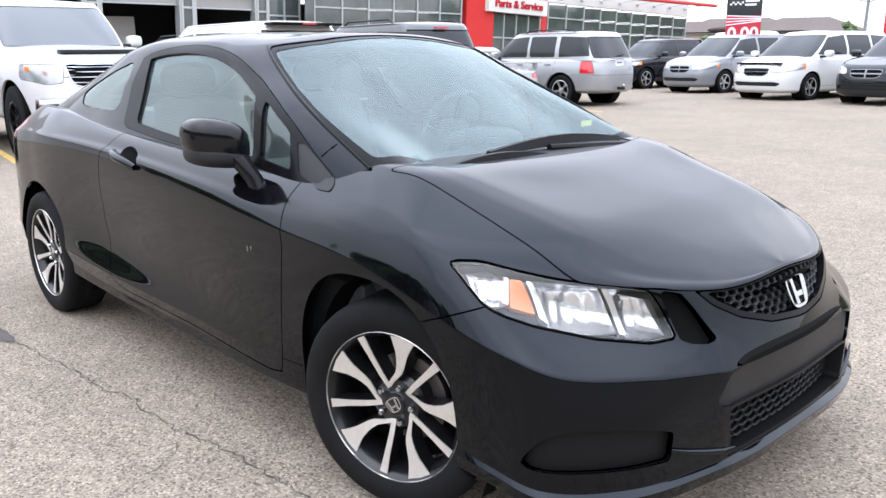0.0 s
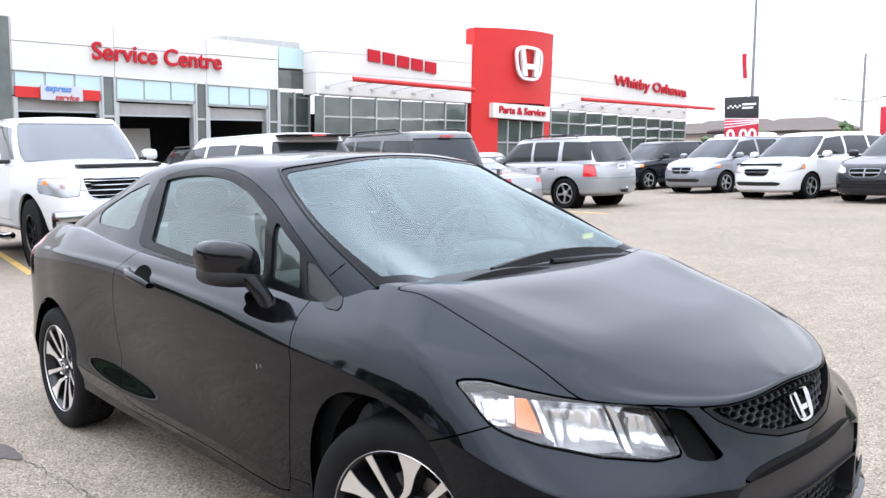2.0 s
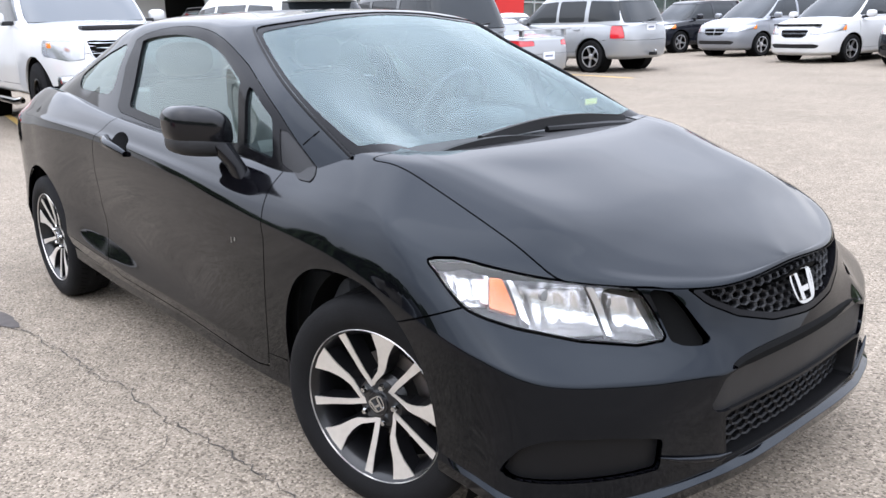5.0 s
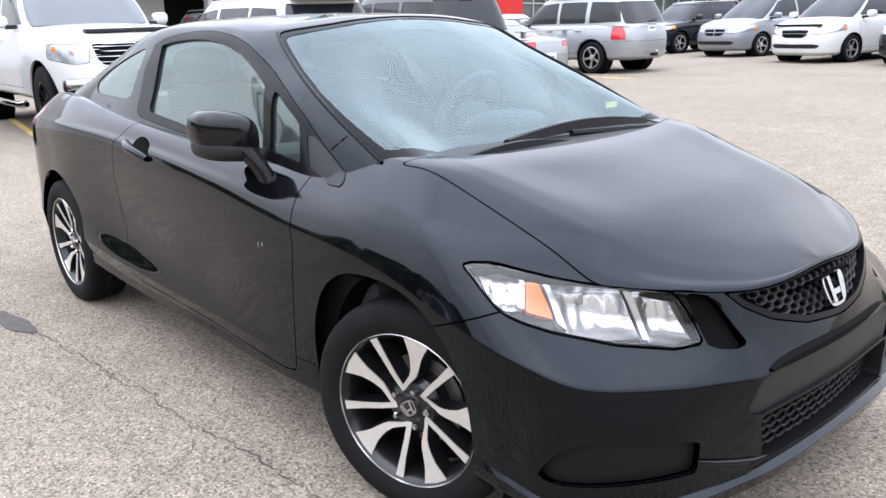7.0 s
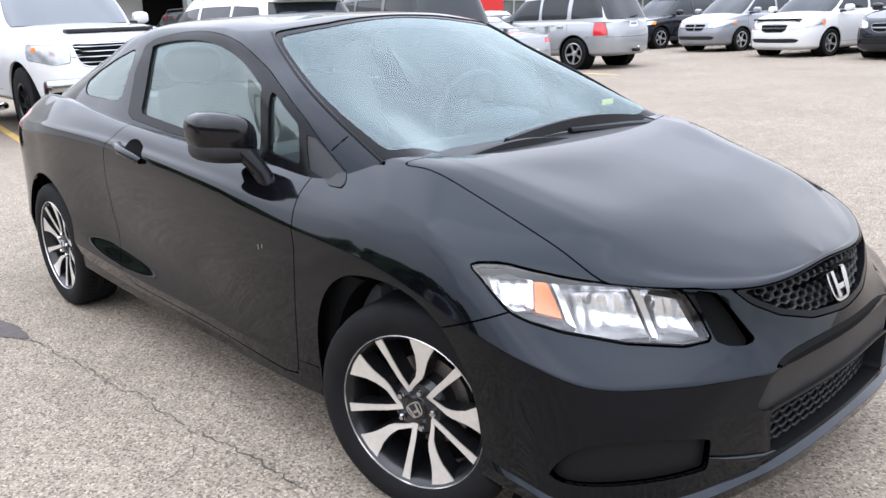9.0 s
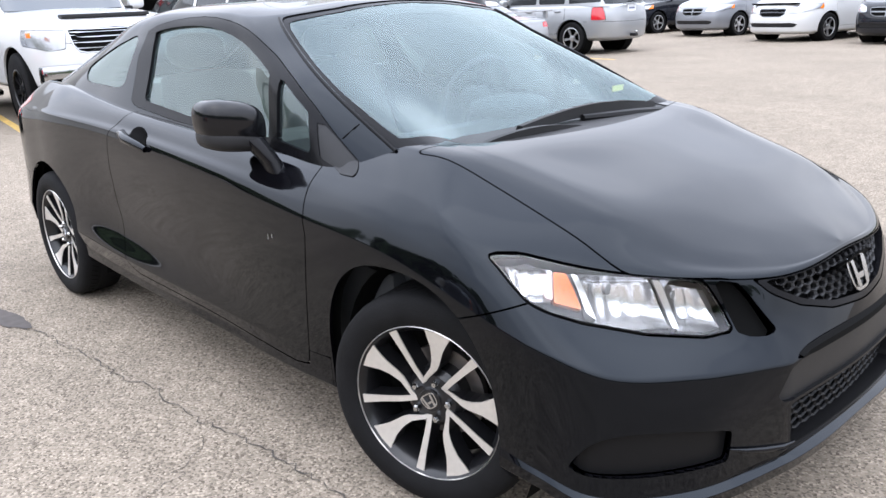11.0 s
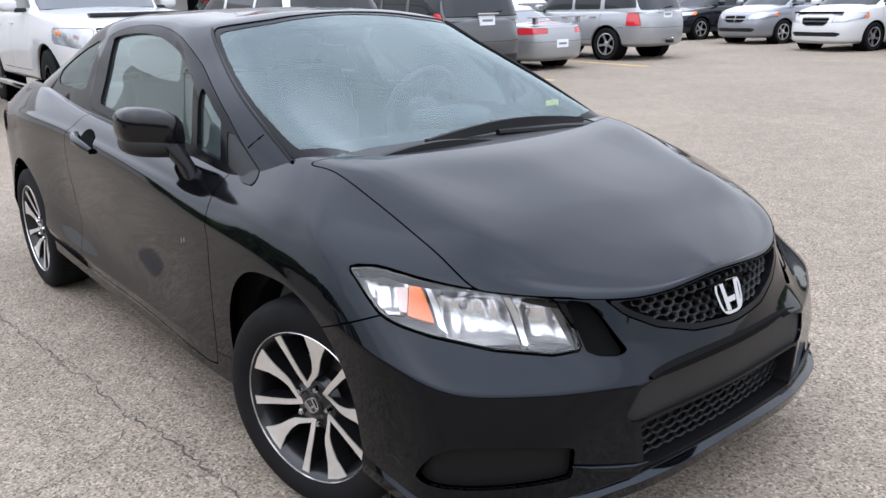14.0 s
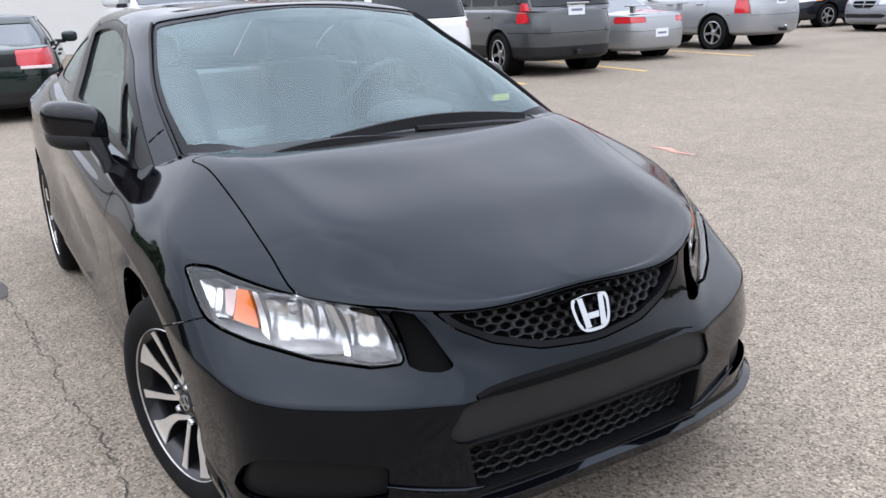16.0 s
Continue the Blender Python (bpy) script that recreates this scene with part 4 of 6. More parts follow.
def alloy_wheel(parent, at, R=.316, rim=.228):
    """A tyre on a rim with five pairs of a broad and a slim spoke; the outer face looks to -y."""
    w = part("wheel", lathe([(rim, .10), (rim * .93, .095), (rim * .90, .02), (rim * .87, -.03), (rim * .90, -.07), (rim * .955, -.088), (rim * .985, -.095)], 64), M_RIMBLACK, parent, "alloy wheel with black pockets and machined face", True, at)
    part("rim_edge", lathe([(rim * .978, -.088), (rim * .982, -.095), (rim * .985, -.099), (rim * 1.0, -.095)], 64), M_MACHINED, w, "machined rim edge")
    tyre = lathe([(rim * .99, .10), (rim * 1.10, .108), (R * .94, .098), (R * .985, .086), (R, .066), (R, .03), (R * .997, .027), (R * .997, .021), (R, .018), (R, -.018), (R * .997, -.021), (R * .997, -.027), (R, -.03), (R, -.066), (R * .985, -.086), (R * .955, -.097), (R * .93, -.101), (R * .91, -.104), (R * .84, -.108), (R * .80, -.107), (rim * 1.03, -.102), (rim * 1.0, -.098), (rim * .985, -.095)], 96)
    part("tyre", tyre, M_RUBBER, w, "worn black tyre")
    grooves = bmesh.new()
    for k in range(64):
        for s in (-1, 1):
            a = 2 * math.pi * (k + .25 * s) / 64
            m = Matrix.Rotation(-a, 4, "Y") @ Matrix.Translation((0, s * .052, R - .0055)) @ Matrix.Rotation(radians(28 * s), 4, "Z")
            b0 = bmesh.ops.create_cube(grooves, size=1, matrix=m @ Matrix.Diagonal((.0035, .034, .012, 1)))
    tagged(part("tread_groove", grooves, M_VOID, w, "", False), kind="stuff")
    part("brake_disc", lathe([(.001, .0), (.132, .0), (.132, .02), (.001, .02)], 40), M_DISC, w, "brake disc")
    part("rim_back", lathe([(rim * .88, .03), (.13, .034), (.06, .03)], 48), M_VOID, w)
    part("hub", lathe([(.092, .01), (.088, -.040), (.072, -.058), (.04, -.062), (.034, -.066), (.032, -.072), (.001, -.073)], 40), M_RIMBLACK, w, "black hub")
    for k in range(5):
        a = 72 * k - 26
        slim = [(.046, a - 9), (.10, a - 6.5), (.16, a - 4.5), (rim * .955, a - 4.4), (rim * .955, a + 2.4), (.16, a + 2.3), (.10, a + 3.2), (.068, a + 6), (.056, a + 7)]
        broad = [(.046, a - 7), (.068, a + 8), (.083, a + 21), (.10, a + 29), (.12, a + 31.5), (.14, a + 32), (.17, a + 31), (rim * .955, a + 27), (rim * .958, a + 37), (rim * .955, a + 48), (.19, a + 46), (.165, a + 44.5), (.14, a + 44), (.12, a + 43.5), (.10, a + 41), (.083, a + 34), (.063, a + 19), (.049, a + 4)]
        for nm, o in (("broad_spoke", broad), ("slim_spoke", slim)):
            pts = spoke_pts(o)
            bm = bmesh.new()

            def face_y(x, z):
                r = math.hypot(x, z)
                return -.060 - .030 * min(1, max(0, (r - .05) / (rim - .05))) ** .8
            f0 = [bm.verts.new((x, face_y(x, z), z)) for x, z in pts]
            b0 = [bm.verts.new((x * .99, face_y(x, z) + .004, z * .99)) for x, z in pts]
            bm.faces.new(f0)
            for i in range(len(pts)):
                j = (i + 1) % len(pts)
                bm.faces.new((f0[i], b0[i], b0[j], f0[j]))
            bmesh.ops.recalc_face_normals(bm, faces=bm.faces)
            bmesh.ops.triangulate(bm, faces=[f for f in bm.faces if len(f.verts) > 4])
            part(nm, bm, M_MACHINED, w, "bare machined spoke face", False)
            # the black leg behind the bright face
            bm = bmesh.new()
            cx, cz = sum(p[0] for p in pts) / len(pts), sum(p[1] for p in pts) / len(pts)
            f0 = [bm.verts.new((x, face_y(x, z) + .0035, z)) for x, z in pts]
            b0 = [bm.verts.new((x + (x - cx) * .14, face_y(x, z) + .055, z + (z - cz) * .14)) for x, z in pts]
            bm.faces.new(f0)
            for i in range(len(pts)):
                j = (i + 1) % len(pts)
                bm.faces.new((f0[i], b0[i], b0[j], f0[j]))
            bmesh.ops.recalc_face_normals(bm, faces=bm.faces)
            bmesh.ops.triangulate(bm, faces=[f for f in bm.faces if len(f.verts) > 4])
            part("spoke_leg", bm, M_RIMBLACK, w, "", False)
        la = radians(a + 44)
        part("lug_nut", lathe([(.0105, 0), (.0105, -.016), (.007, -.022), (.001, -.022)], 6), M_CHROME, w, "", False, pose(.056 * math.sin(la), -.057, .056 * math.cos(la)))
    emblem(.050, w, pose(0, -.0725, 0, 0, -35, 0), M_CHROME)
    return w


STEER = 16.0
alloy_wheel(coupe, pose(1.335, -.70, .316, 0, 0, STEER) @ pose(0, -.025, 0, 0, 0, 0))
alloy_wheel(coupe, pose(1.335, .70, .316, 0, 0, STEER) @ pose(0, .025, 0, 0, 40, 180))
alloy_wheel(coupe, pose(-1.31, -.765, .316, 0, -8, 0))
alloy_wheel(coupe, pose(-1.31, .765, .316, 0, 30, 180))
for cx, cz, r in ((1.352, .316, .375), (-1.31, .325, .37)):
    for sg in (-1, 1):
        bm = bmesh.new()
        rows = []
        for y in (.78, .45):
            rows.append([bm.verts.new((cx + r * math.cos(a), sg * y, cz + r * 1.03 * math.sin(a))) for a in [radians(-25 + 230 * k / 24) for k in range(25)]])
        for k in range(24):
            bm.faces.new((rows[0][k], rows[0][k + 1], rows[1][k + 1], rows[1][k]))
        cap = [bm.verts.new((cx, sg * .45, 0.15))]
        for k in range(24):
            bm.faces.new((rows[1][k], rows[1][k + 1], cap[0]))
        part("wheel_liner", bm, M_VOID, coupe, "black wheel arch liner")

# ---- door mirrors, handles, wipers ----
for sg in (-1, 1):
    def bend(c):
        c = c.copy()
        c.x += -.25 * (c.y * sg - .02) * .8
        c.z *= 1 - .9 * max(0, c.y * sg) * .9
        c.z += .02 * (c.y * sg) / .1
        return c
    housing = blob((.560 if sg < 0 else .48, sg * (.865 if sg < 0 else .83), 1.02), (.078, .098, .074) if sg < 0 else (.10, .06, .075), 3.0, 40, 24, bend if sg < 0 else None)
    upper = part("door_mirror", housing, M_CAP, coupe, "black door mirror on a short stalk")
    low = blob((.562 if sg < 0 else .48, sg * (.862 if sg < 0 else .82), .972), (.079, .094, .040) if sg < 0 else (.10, .06, .04), 3.0, 32, 16, lambda c: Vector((c.x - .2 * (c.y * sg), c.y, c.z + .12 * c.y * sg)))
    part("mirror_base", low, M_TRIM, upper, "matte black lower shell")
    st = bmesh.new()
    rows = []
    for x, y, z, wx, wy in ((.60, .822, .975, .050, .034), (.635, .812, .945, .048, .028), (.675, .800, .905, .046, .022), (.712, .800, .868, .036, .020)):
        rows.append([st.verts.new((x + wx * abs(c) ** .6 * math.copysign(1, c), sg * (y + wy * abs(d) ** .6 * math.copysign(1, d)), z)) for c, d in [(math.cos(2 * math.pi * k / 16), math.sin(2 * math.pi * k / 16)) for k in range(16)]])
    for r, q in zip(rows, rows[1:]):
        for k in range(16):
            st.faces.new((r[k], r[(k + 1) % 16], q[(k + 1) % 16], q[k]))
    bmesh.ops.recalc_face_normals(st, faces=st.faces)
    part("mirror_stalk", st, M_SATIN, upper)
    pane = boxed(.493, .499, sg * .81, sg * .93, .975, 1.06, .002)
    if sg < 0:
        part("mirror_glass", pane, M_CHROME, upper)
    # handle over its cup
    on = lambda x, z, o: (x, sg * (near(door, np.array([x, z]), (0, 2))[0][1] + o), z)
    hd = part("door_handle", tube([on(-.325, .914, -.004), on(-.30, .912, .016), on(-.22, .902, .026), on(-.13, .884, .024), on(-.085, .872, .006)], [.013, .017, .018, .016, .012], 12), M_BLACK, coupe, "black pull handle")
    ring = [on(-.175 + .082 * math.cos(a), .900 + .036 * math.sin(a) - .02 * math.cos(a), .0025) for a in [2 * math.pi * k / 28 for k in range(28)]]
    cup = bmesh.new()
    vs = [cup.verts.new(v) for v in ring]
    deep = cup.verts.new(on(-.175, .900, -.03))
    for k in range(28):
        cup.faces.new((vs[k], vs[(k + 1) % 28], deep))
    bmesh.ops.recalc_face_normals(cup, faces=cup.faces)
    part("handle_cup", cup, M_VOID, hd, "dark finger cup")


def wiper(root, knee, tip, end):
    arm = part("wiper", tube([root, knee, ((Vector(knee) + Vector(tip)) / 2 + Vector((0, 0, .012))).to_tuple()], [.022, .018, .012], 8), M_GRID, coupe, "black wiper arm with blade")
    a, b = Vector(end), Vector(tip)
    bl = bmesh.new()
    k = 12
    rows = []
    for i in range(k + 1):
        p = a.lerp(b, i / k) + Vector((0, 0, .012 * math.sin(math.pi * i / k)))
        h = .018 + .018 * math.sin(math.pi * i / k)
        rows.append([bl.verts.new(p + Vector(o)) for o in ((.018, 0, 0), (.010, 0, h), (-.010, 0, h), (-.018, 0, 0))])
    for r, q in zip(rows, rows[1:]):
        for c in range(4):
            bl.faces.new((r[c], r[(c + 1) % 4], q[(c + 1) % 4], q[c]))
    bl.faces.new(rows[0])
    bl.faces.new(list(reversed(rows[-1])))
    bmesh.ops.recalc_face_normals(bl, faces=bl.faces)
    part("wiper_blade", bl, M_GRID, arm)


wiper((1.27, .52, .935), (1.245, .35, .95), (1.19, -.215, .958), (1.205, .50, .955))
wiper((1.30, -.06, .925), (1.285, -.2, .93), (1.235, -.52, .925), (1.262, .02, .935))
vent = bmesh.new()
for k in range(26):
    y = -.12 - .012 * k
    b_box(vent, 1.292 - .00025 * k * k * .35, 1.312 - .00025 * k * k * .35, y - .003, y + .003, .925, .936)
part("cowl_vent", vent, M_VOID, coupe, "", False)

# ---- cabin ----
part("cabin_tub", boxed(-1.62, 1.12, -.70, .70, .28, .60, .02), M_DASH, coupe, "dark cabin floor")
dash = boxed(.52, 1.20, -.66, .66, .55, .93, .05)
for v in dash.verts:
    if v.co.z > .8:
        v.co.z -= max(0, .72 - v.co.x) * .3 - .005
        v.co.z -= max(0, v.co.x - 1.0) * .25
part("dashboard", dash, M_DASH, coupe, "dark grey dashboard")
part("instrument_hood", blob((.62, .37, .935), (.13, .17, .045), 2.6), M_DASH, coupe)
for sg in (-1, 1):
    seat = part("front_seat", boxed(-.35, .18, sg * .36 - .25, sg * .36 + .25, .55, .72, .06), M_SEAT, coupe, "grey cloth front seat with headrest")
    back = boxed(-.50, -.33, sg * .36 - .24, sg * .36 + .24, .65, 1.10, .06)
    for v in back.verts:
        v.co.x -= (v.co.z - .65) * .28
        if v.co.z > .95:
            v.co.y = sg * .36 + (v.co.y - sg * .36) * .82
    part("backrest", back, M_SEAT, seat)
    part("headrest", blob((-.60, sg * .36, 1.19), (.055, .13, .075), 3), M_SEAT, seat)
bench = part("rear_seat", boxed(-1.15, -.75, -.6, .6, .5, .70, .06), M_SEATB, coupe, "grey cloth rear bench")
rb = boxed(-1.30, -1.12, -.6, .6, .6, 1.02, .06)
for v in rb.verts:
    v.co.x -= (v.co.z - .6) * .35
part("bench_back", rb, M_SEATB, bench)
part("parcel_shelf", boxed(-1.80, -1.30, -.6, .6, .98, 1.0, .005), M_DASH, coupe)
sw = Matrix.Translation((.42, .37, .965)) @ Matrix.Rotation(radians(-64), 4, "Y")
ring = [sw @ Vector((.178 * math.cos(a), .178 * math.sin(a), 0)) for a in [2 * math.pi * k / 32 for k in range(32)]]
wheel_ring = part("steering_wheel", tube(ring, .015, 8, True), M_DASH, coupe, "black three-spoke steering wheel")
part("wheel_boss", blob((sw @ Vector((0, 0, -.01))).to_tuple(), (.05, .075, .05), 2.4), M_DASH, wheel_ring)
for a in (0, 180, 270):
    e = sw @ Vector((.17 * math.sin(radians(a + 90)), .17 * math.cos(radians(a + 90)), 0))
    part("wheel_spoke", tube([sw @ Vector((0, 0, -.005)), e], .014, 6), M_DASH, wheel_ring)
part("inside_mirror", blob((.42, 0, 1.27), (.025, .115, .032), 3), M_TRIM, coupe, "inside mirror")
part("sticker", boxed(1.035, 1.036, .495, .565, .998, 1.02), M_STICKER, coupe, "small yellow windscreen sticker", False, pose(0, 0, 0))

scratch = bmesh.new()
for x, z, l in ((.752, .690, .012), (.728, .684, .016)):
    p, n = near(door, np.array([x, z]), (0, 2))
    b_box(scratch, x - .0007, x + .0007, -p[1] - .0015, -p[1] + .004, z - l / 2, z + l / 2)
tagged(part("paint_scratch", scratch, M_MACHINED, coupe, "two pale scratches", False), kind="stuff")
lean = 0.0


# ---- parked vehicles ----
M_DARKGLASS = mat("tinted_car_glass", (0.014, 0.017, 0.019), 0.05, 0.0, 0.0, spec=0.35)
M_PALEGLASS = mat("pale_car_glass", (0.075, 0.085, 0.095), 0.05, 0.0, 0.3, spec=0.5)
P_WHITE = paint("white_car_paint", (0.58, 0.58, 0.575), 0.0, 1.0, 0.4)
P_SILVER = paint("silver_car_paint", (0.32, 0.33, 0.34), 0.55, 1.0, 0.4)
P_GREY = paint("grey_car_paint", (0.22, 0.23, 0.25), 0.45, 1.0, 0.4)
P_CHARCOAL = paint("charcoal_car_paint", (0.056, 0.06, 0.063), 0.35, 1.0, 0.4)
P_DARK = paint("dark_car_paint", (0.010, 0.011, 0.015), 0.0, 1.0, 0.4)
P_RED = paint("red_car_paint", (0.35, 0.01, 0.012), 0.0, 1.0, 0.4)
M_ALLOY = mat("silver_alloy", (0.5, 0.5, 0.51), 0.3, 0.8)
M_LAMPCLEAR = mat("clear_lamp", (0.40, 0.41, 0.43), 0.14, 0.6, 1.0, bump=0.6, bscale=40)
M_PLATE = mat("white_plate", (0.7, 0.72, 0.74), 0.5)
M_PLATEBAR = mat("plate_bar", (0.16, 0.18, 0.26), 0.6)


def outline(x0, x1, half, z, power=5.0, n=25):
    """Half a plan outline from the front middle round to the rear middle; z may depend on x."""
    out = []
    for k in range(n):
        a = math.pi * k / (n - 1)
        c, s = math.cos(a), math.sin(a)
        x = (x0 + x1) / 2 + (x1 - x0) / 2 * math.copysign(abs(c) ** (2 / power), c)
        y = half * abs(s) ** (2 / power)
        if k in (0, n - 1):
            y = 0.0
        out.append((x, y, z(x) if callable(z) else z))
    return out


WHEEL_CACHE = {}


def road_wheel(parent, at, R, rim, spokes=5, m=None):
    m = m or M_ALLOY
    key = (R, rim, spokes, m.name)
    if key not in WHEEL_CACHE:
        t = lathe([(rim, .10), (R * .9, .115), (R * .97, .10), (R, .07), (R, -.07), (R * .97, -.10), (R * .9, -.115), (rim * 1.02, -.10)], 36)
        w = lathe([(rim * 1.02, -.10), (rim * .95, -.105), (rim * .92, -.06), (rim * .9, .02), (.05, .03)], 36)
        s = bmesh.new()
        for k in range(spokes):
            a = 360 * k / spokes
            pts = spoke_pts([(.03, a - 40), (.08, a - 12), (rim * .93, a - 8), (rim * .95, a), (rim * .93, a + 8), (.08, a + 12), (.03, a + 40)])
            vs = [s.verts.new((x, -.085 + .02 * (1 - math.hypot(x, z) / rim), z)) for x, z in pts]
            vb = [s.verts.new((x, -.05, z)) for x, z in pts]
            s.faces.new(vs)
            for i in range(7):
                s.faces.new((vs[i], vb[i], vb[(i + 1) % 7], vs[(i + 1) % 7]))
        bmesh.ops.recalc_face_normals(s, faces=s.faces)
        h = lathe([(.07, -.04), (.065, -.085), (.03, -.095), (.001, -.095)], 20)
        obs = [part("wheel", w, M_VOID, parent, "alloy wheel", True, at)]
        obs += [part("tyre", t, M_RUBBER, obs[0]), part("spokes", s, m, obs[0], "", False), part("hub", h, m, obs[0])]
        obs.append(part("rim_edge", lathe([(rim * .94, -.098), (rim * .96, -.112), (rim * 1.03, -.108)], 36), m, obs[0]))
        WHEEL_CACHE[key] = obs
        return obs[0]
    src = WHEEL_CACHE[key]
    made = []
    for o in src:
        c = new(o.name.split(".")[0], o.data)
        c.parent = made[0] if made else parent
        c.matrix_local = at if not made else Matrix()
        made.append(c)
        if "label" in o:
            c["label"] = o["label"]
    return made[0]


def vehicle(name, label, at, body_m, L, W, H, clear=.24, hood=1.0, nose=.85, belt=1.05, tail=None, ws0=1.0, ws1=.3, rf=-2.0, rg=-2.3,
            axles=(1.4, -1.4), R=.34, rim=.23, spokes=5, side=(), head=None, grille=None, intake=None, lamp=None, glass_m=None,
            rear_glass=True, plate=True, rails=False, lower_m=None, mirror=True, ws_z=None, seams=(), arch_m=None, alloy=None, taper=.20, group="parked vehicles"):
    """A parked vehicle: lofted body and cabin, cut windows, lamps, doors, wheels. x points ahead, origin on the ground."""
    glass_m = glass_m or M_DARKGLASS
    tail = belt if tail is None else tail
    car = thing(name, label, "car", at, group)
    xf, xr = L / 2, -L / 2
    prof = lambda x: float(np.interp(x, [xr, rg - .1, rg + .15, ws0 - .3, ws0, xf - .25, xf], [tail - .04, tail, belt, belt, hood, nose + .06, nose]))
    low = lambda f: (lambda x: clear + (prof(x) - clear) * f)
    S = loft([outline(xr + .12, xf - .14, W / 2 - .12, clear - .03), outline(xr + .03, xf - .04, W / 2 - .02, clear + .04), outline(xr, xf, W / 2, low(.38)),
              outline(xr + .005, xf - .01, W / 2 + .0, low(.62)), outline(xr + .03, xf - .05, W / 2 - .025, low(.85)), outline(xr + .07, xf - .14, W / 2 - .075, low(1.0)),
              outline(xr + .30, xf - .55, W / 2 - .35, lambda x: prof(x) + .03), [(x * .9, 0, prof(x * .9) + .05) for x, y, z in outline(xr + .3, xf - .5, .1, 0)]], 90, 60, ((1, .5), (5, .4)))
    T = loft([outline(rg, ws0, W / 2 - .085, lambda x: prof(x) - .03, 7), outline(rg * .55 + rf * .45, ws0 * .55 + ws1 * .45, W / 2 - .085 - taper * .28, lambda x: prof(x) * .55 + (H - .08) * .45, 7),
              outline(rf, ws1, W / 2 - .07 - taper, H - .085, 7), outline(rf + .12, ws1 - .16, W / 2 - .14 - taper, H - .03, 6), [(x * .8 + .1 * (rf + ws1), 0, H) for x, y, z in outline(rf + .2, ws1 - .2, .1, 0)]], 90, 50, ((2, .5),))
    for ax in axles:
        _, S = cut(S, both(lambda S, ax=ax: R * 1.17 - np.hypot(S.P[:, 0] - ax, S.P[:, 2] - R), above(1, W / 2 - .38)))
        for sg in (-1, 1):
            bm = lathe([(R * 1.15, .0), (R * 1.15, .3), (.02, .3)], 28)
            part("wheel_liner", bm, M_VOID, car, "", True, pose(ax, sg * (W / 2 - .03), R) @ pose(0, 0, 0, 0, 0, 0 if sg < 0 else 180))
            road_wheel(car, pose(ax, sg * (W / 2 - .135), R, 0, 20 * ax, 0 if sg < 0 else 180), R, rim, spokes, alloy)
    _, S = cut(S, both(ring_up(5.6), polygon([(ws0 - .2, -.1), (ws0 - .2, W / 2 - .2), (rg + .2, W / 2 - .2), (rg + .2, -.1)], XY)))
    front = above(0, xf - .75)
    if head:
        p, S = cut(S, both(polygon(head, YZ), front), .003)
        for sg in (False, True):
            h = sheet("headlamp", mirrored(p) if sg else p, M_LAMPCLEAR, car, "clear headlamp", .02)
            am, _ = cut(push(p, -.002), both(polygon([(max(q[0] for q in head) - .05, 0), (9, 0), (9, 3), (max(q[0] for q in head) - .05, 3)], YZ)))
            if len(am.F):
                sheet("amber_marker", mirrored(am) if sg else am, M_AMBER, h, "", .003)
    if grille:
        p, S = cut(S, both(polygon(grille[0], YZ), front), .002)
        g = sheet("grille", whole(push(p, .02)), grille[1], car, grille[2], .02)
        rim, _ = split(push(p, .001), .016 - polygon(grille[0], YZ)(p))
        if len(rim.F):
            sheet("grille_frame", whole(rim), grille[4], g, "", .02)
        zs = np.linspace(p.P[:, 2].min(), p.P[:, 2].max(), grille[3] + 2)
        h = min(.03, (zs[1] - zs[0]) * .38)
        for z in (zs[1:-1] if grille[3] > 2 else zs[1:-1]):
            b, _ = cut(push(p, .006), both(polygon([(-1, z - h / 2), (2, z - h / 2), (2, z + h / 2), (-1, z + h / 2)], YZ)))
            if len(b.F):
                sheet("grille_bar", whole(b), grille[4], g, "", .012)
        if len(grille) > 5:
            for y in grille[5]:
                b, _ = cut(push(p, .003), both(polygon([(y - .02, 0), (y + .02, 0), (y + .02, 3), (y - .02, 3)], YZ)))
                if len(b.F):
                    sheet("grille_post", whole(b), grille[4], g, "", .012)
    if intake:
        for q in intake:
            p, S = cut(S, both(polygon(q, YZ), front))
            sheet("air_intake", whole(push(p, .03)), M_TRIM, car, "black lower air intake", .03)
    rear = below(0, xr + .5)
    if lamp:
        p, S = cut(S, both(polygon(lamp, YZ), rear), .003)
        p2, T = cut(T, both(polygon(lamp, YZ), below(0, rg + .35)), .003) if max(q[1] for q in lamp) > belt + .05 else (None, T)
        for sg in (False, True):
            sheet("tail_lamp", mirrored(p) if sg else p, M_TAIL, car, "red tail lamp", .02)
            if p2 is not None and len(p2.F):
                sheet("upper_tail_lamp", mirrored(p2) if sg else p2, M_TAIL, car, "", .02)
    if lower_m:
        p, S = cut(S, ring_down(1.6))
        sheet("lower_trim", whole(p), lower_m, car, "", .02)
    fb, S = cut(S, both(above(0, axles[0] + R * .8), ring_down(3.4)), .002)
    rb, S = cut(S, both(below(0, axles[1] - R * .8), ring_down(2.6)), .002)
    sheet("front_bumper", whole(fb), body_m, car, "", .02)
    sheet("rear_bumper", whole(rb), body_m, car, "", .02)
    hood_p, S = cut(S, both(ring_up(5.05), above(0, ws0 - .25), below(1, W / 2 - .16)), .003)
    if len(hood_p.F):
        sheet("hood", whole(hood_p), body_m, car, "", .02)
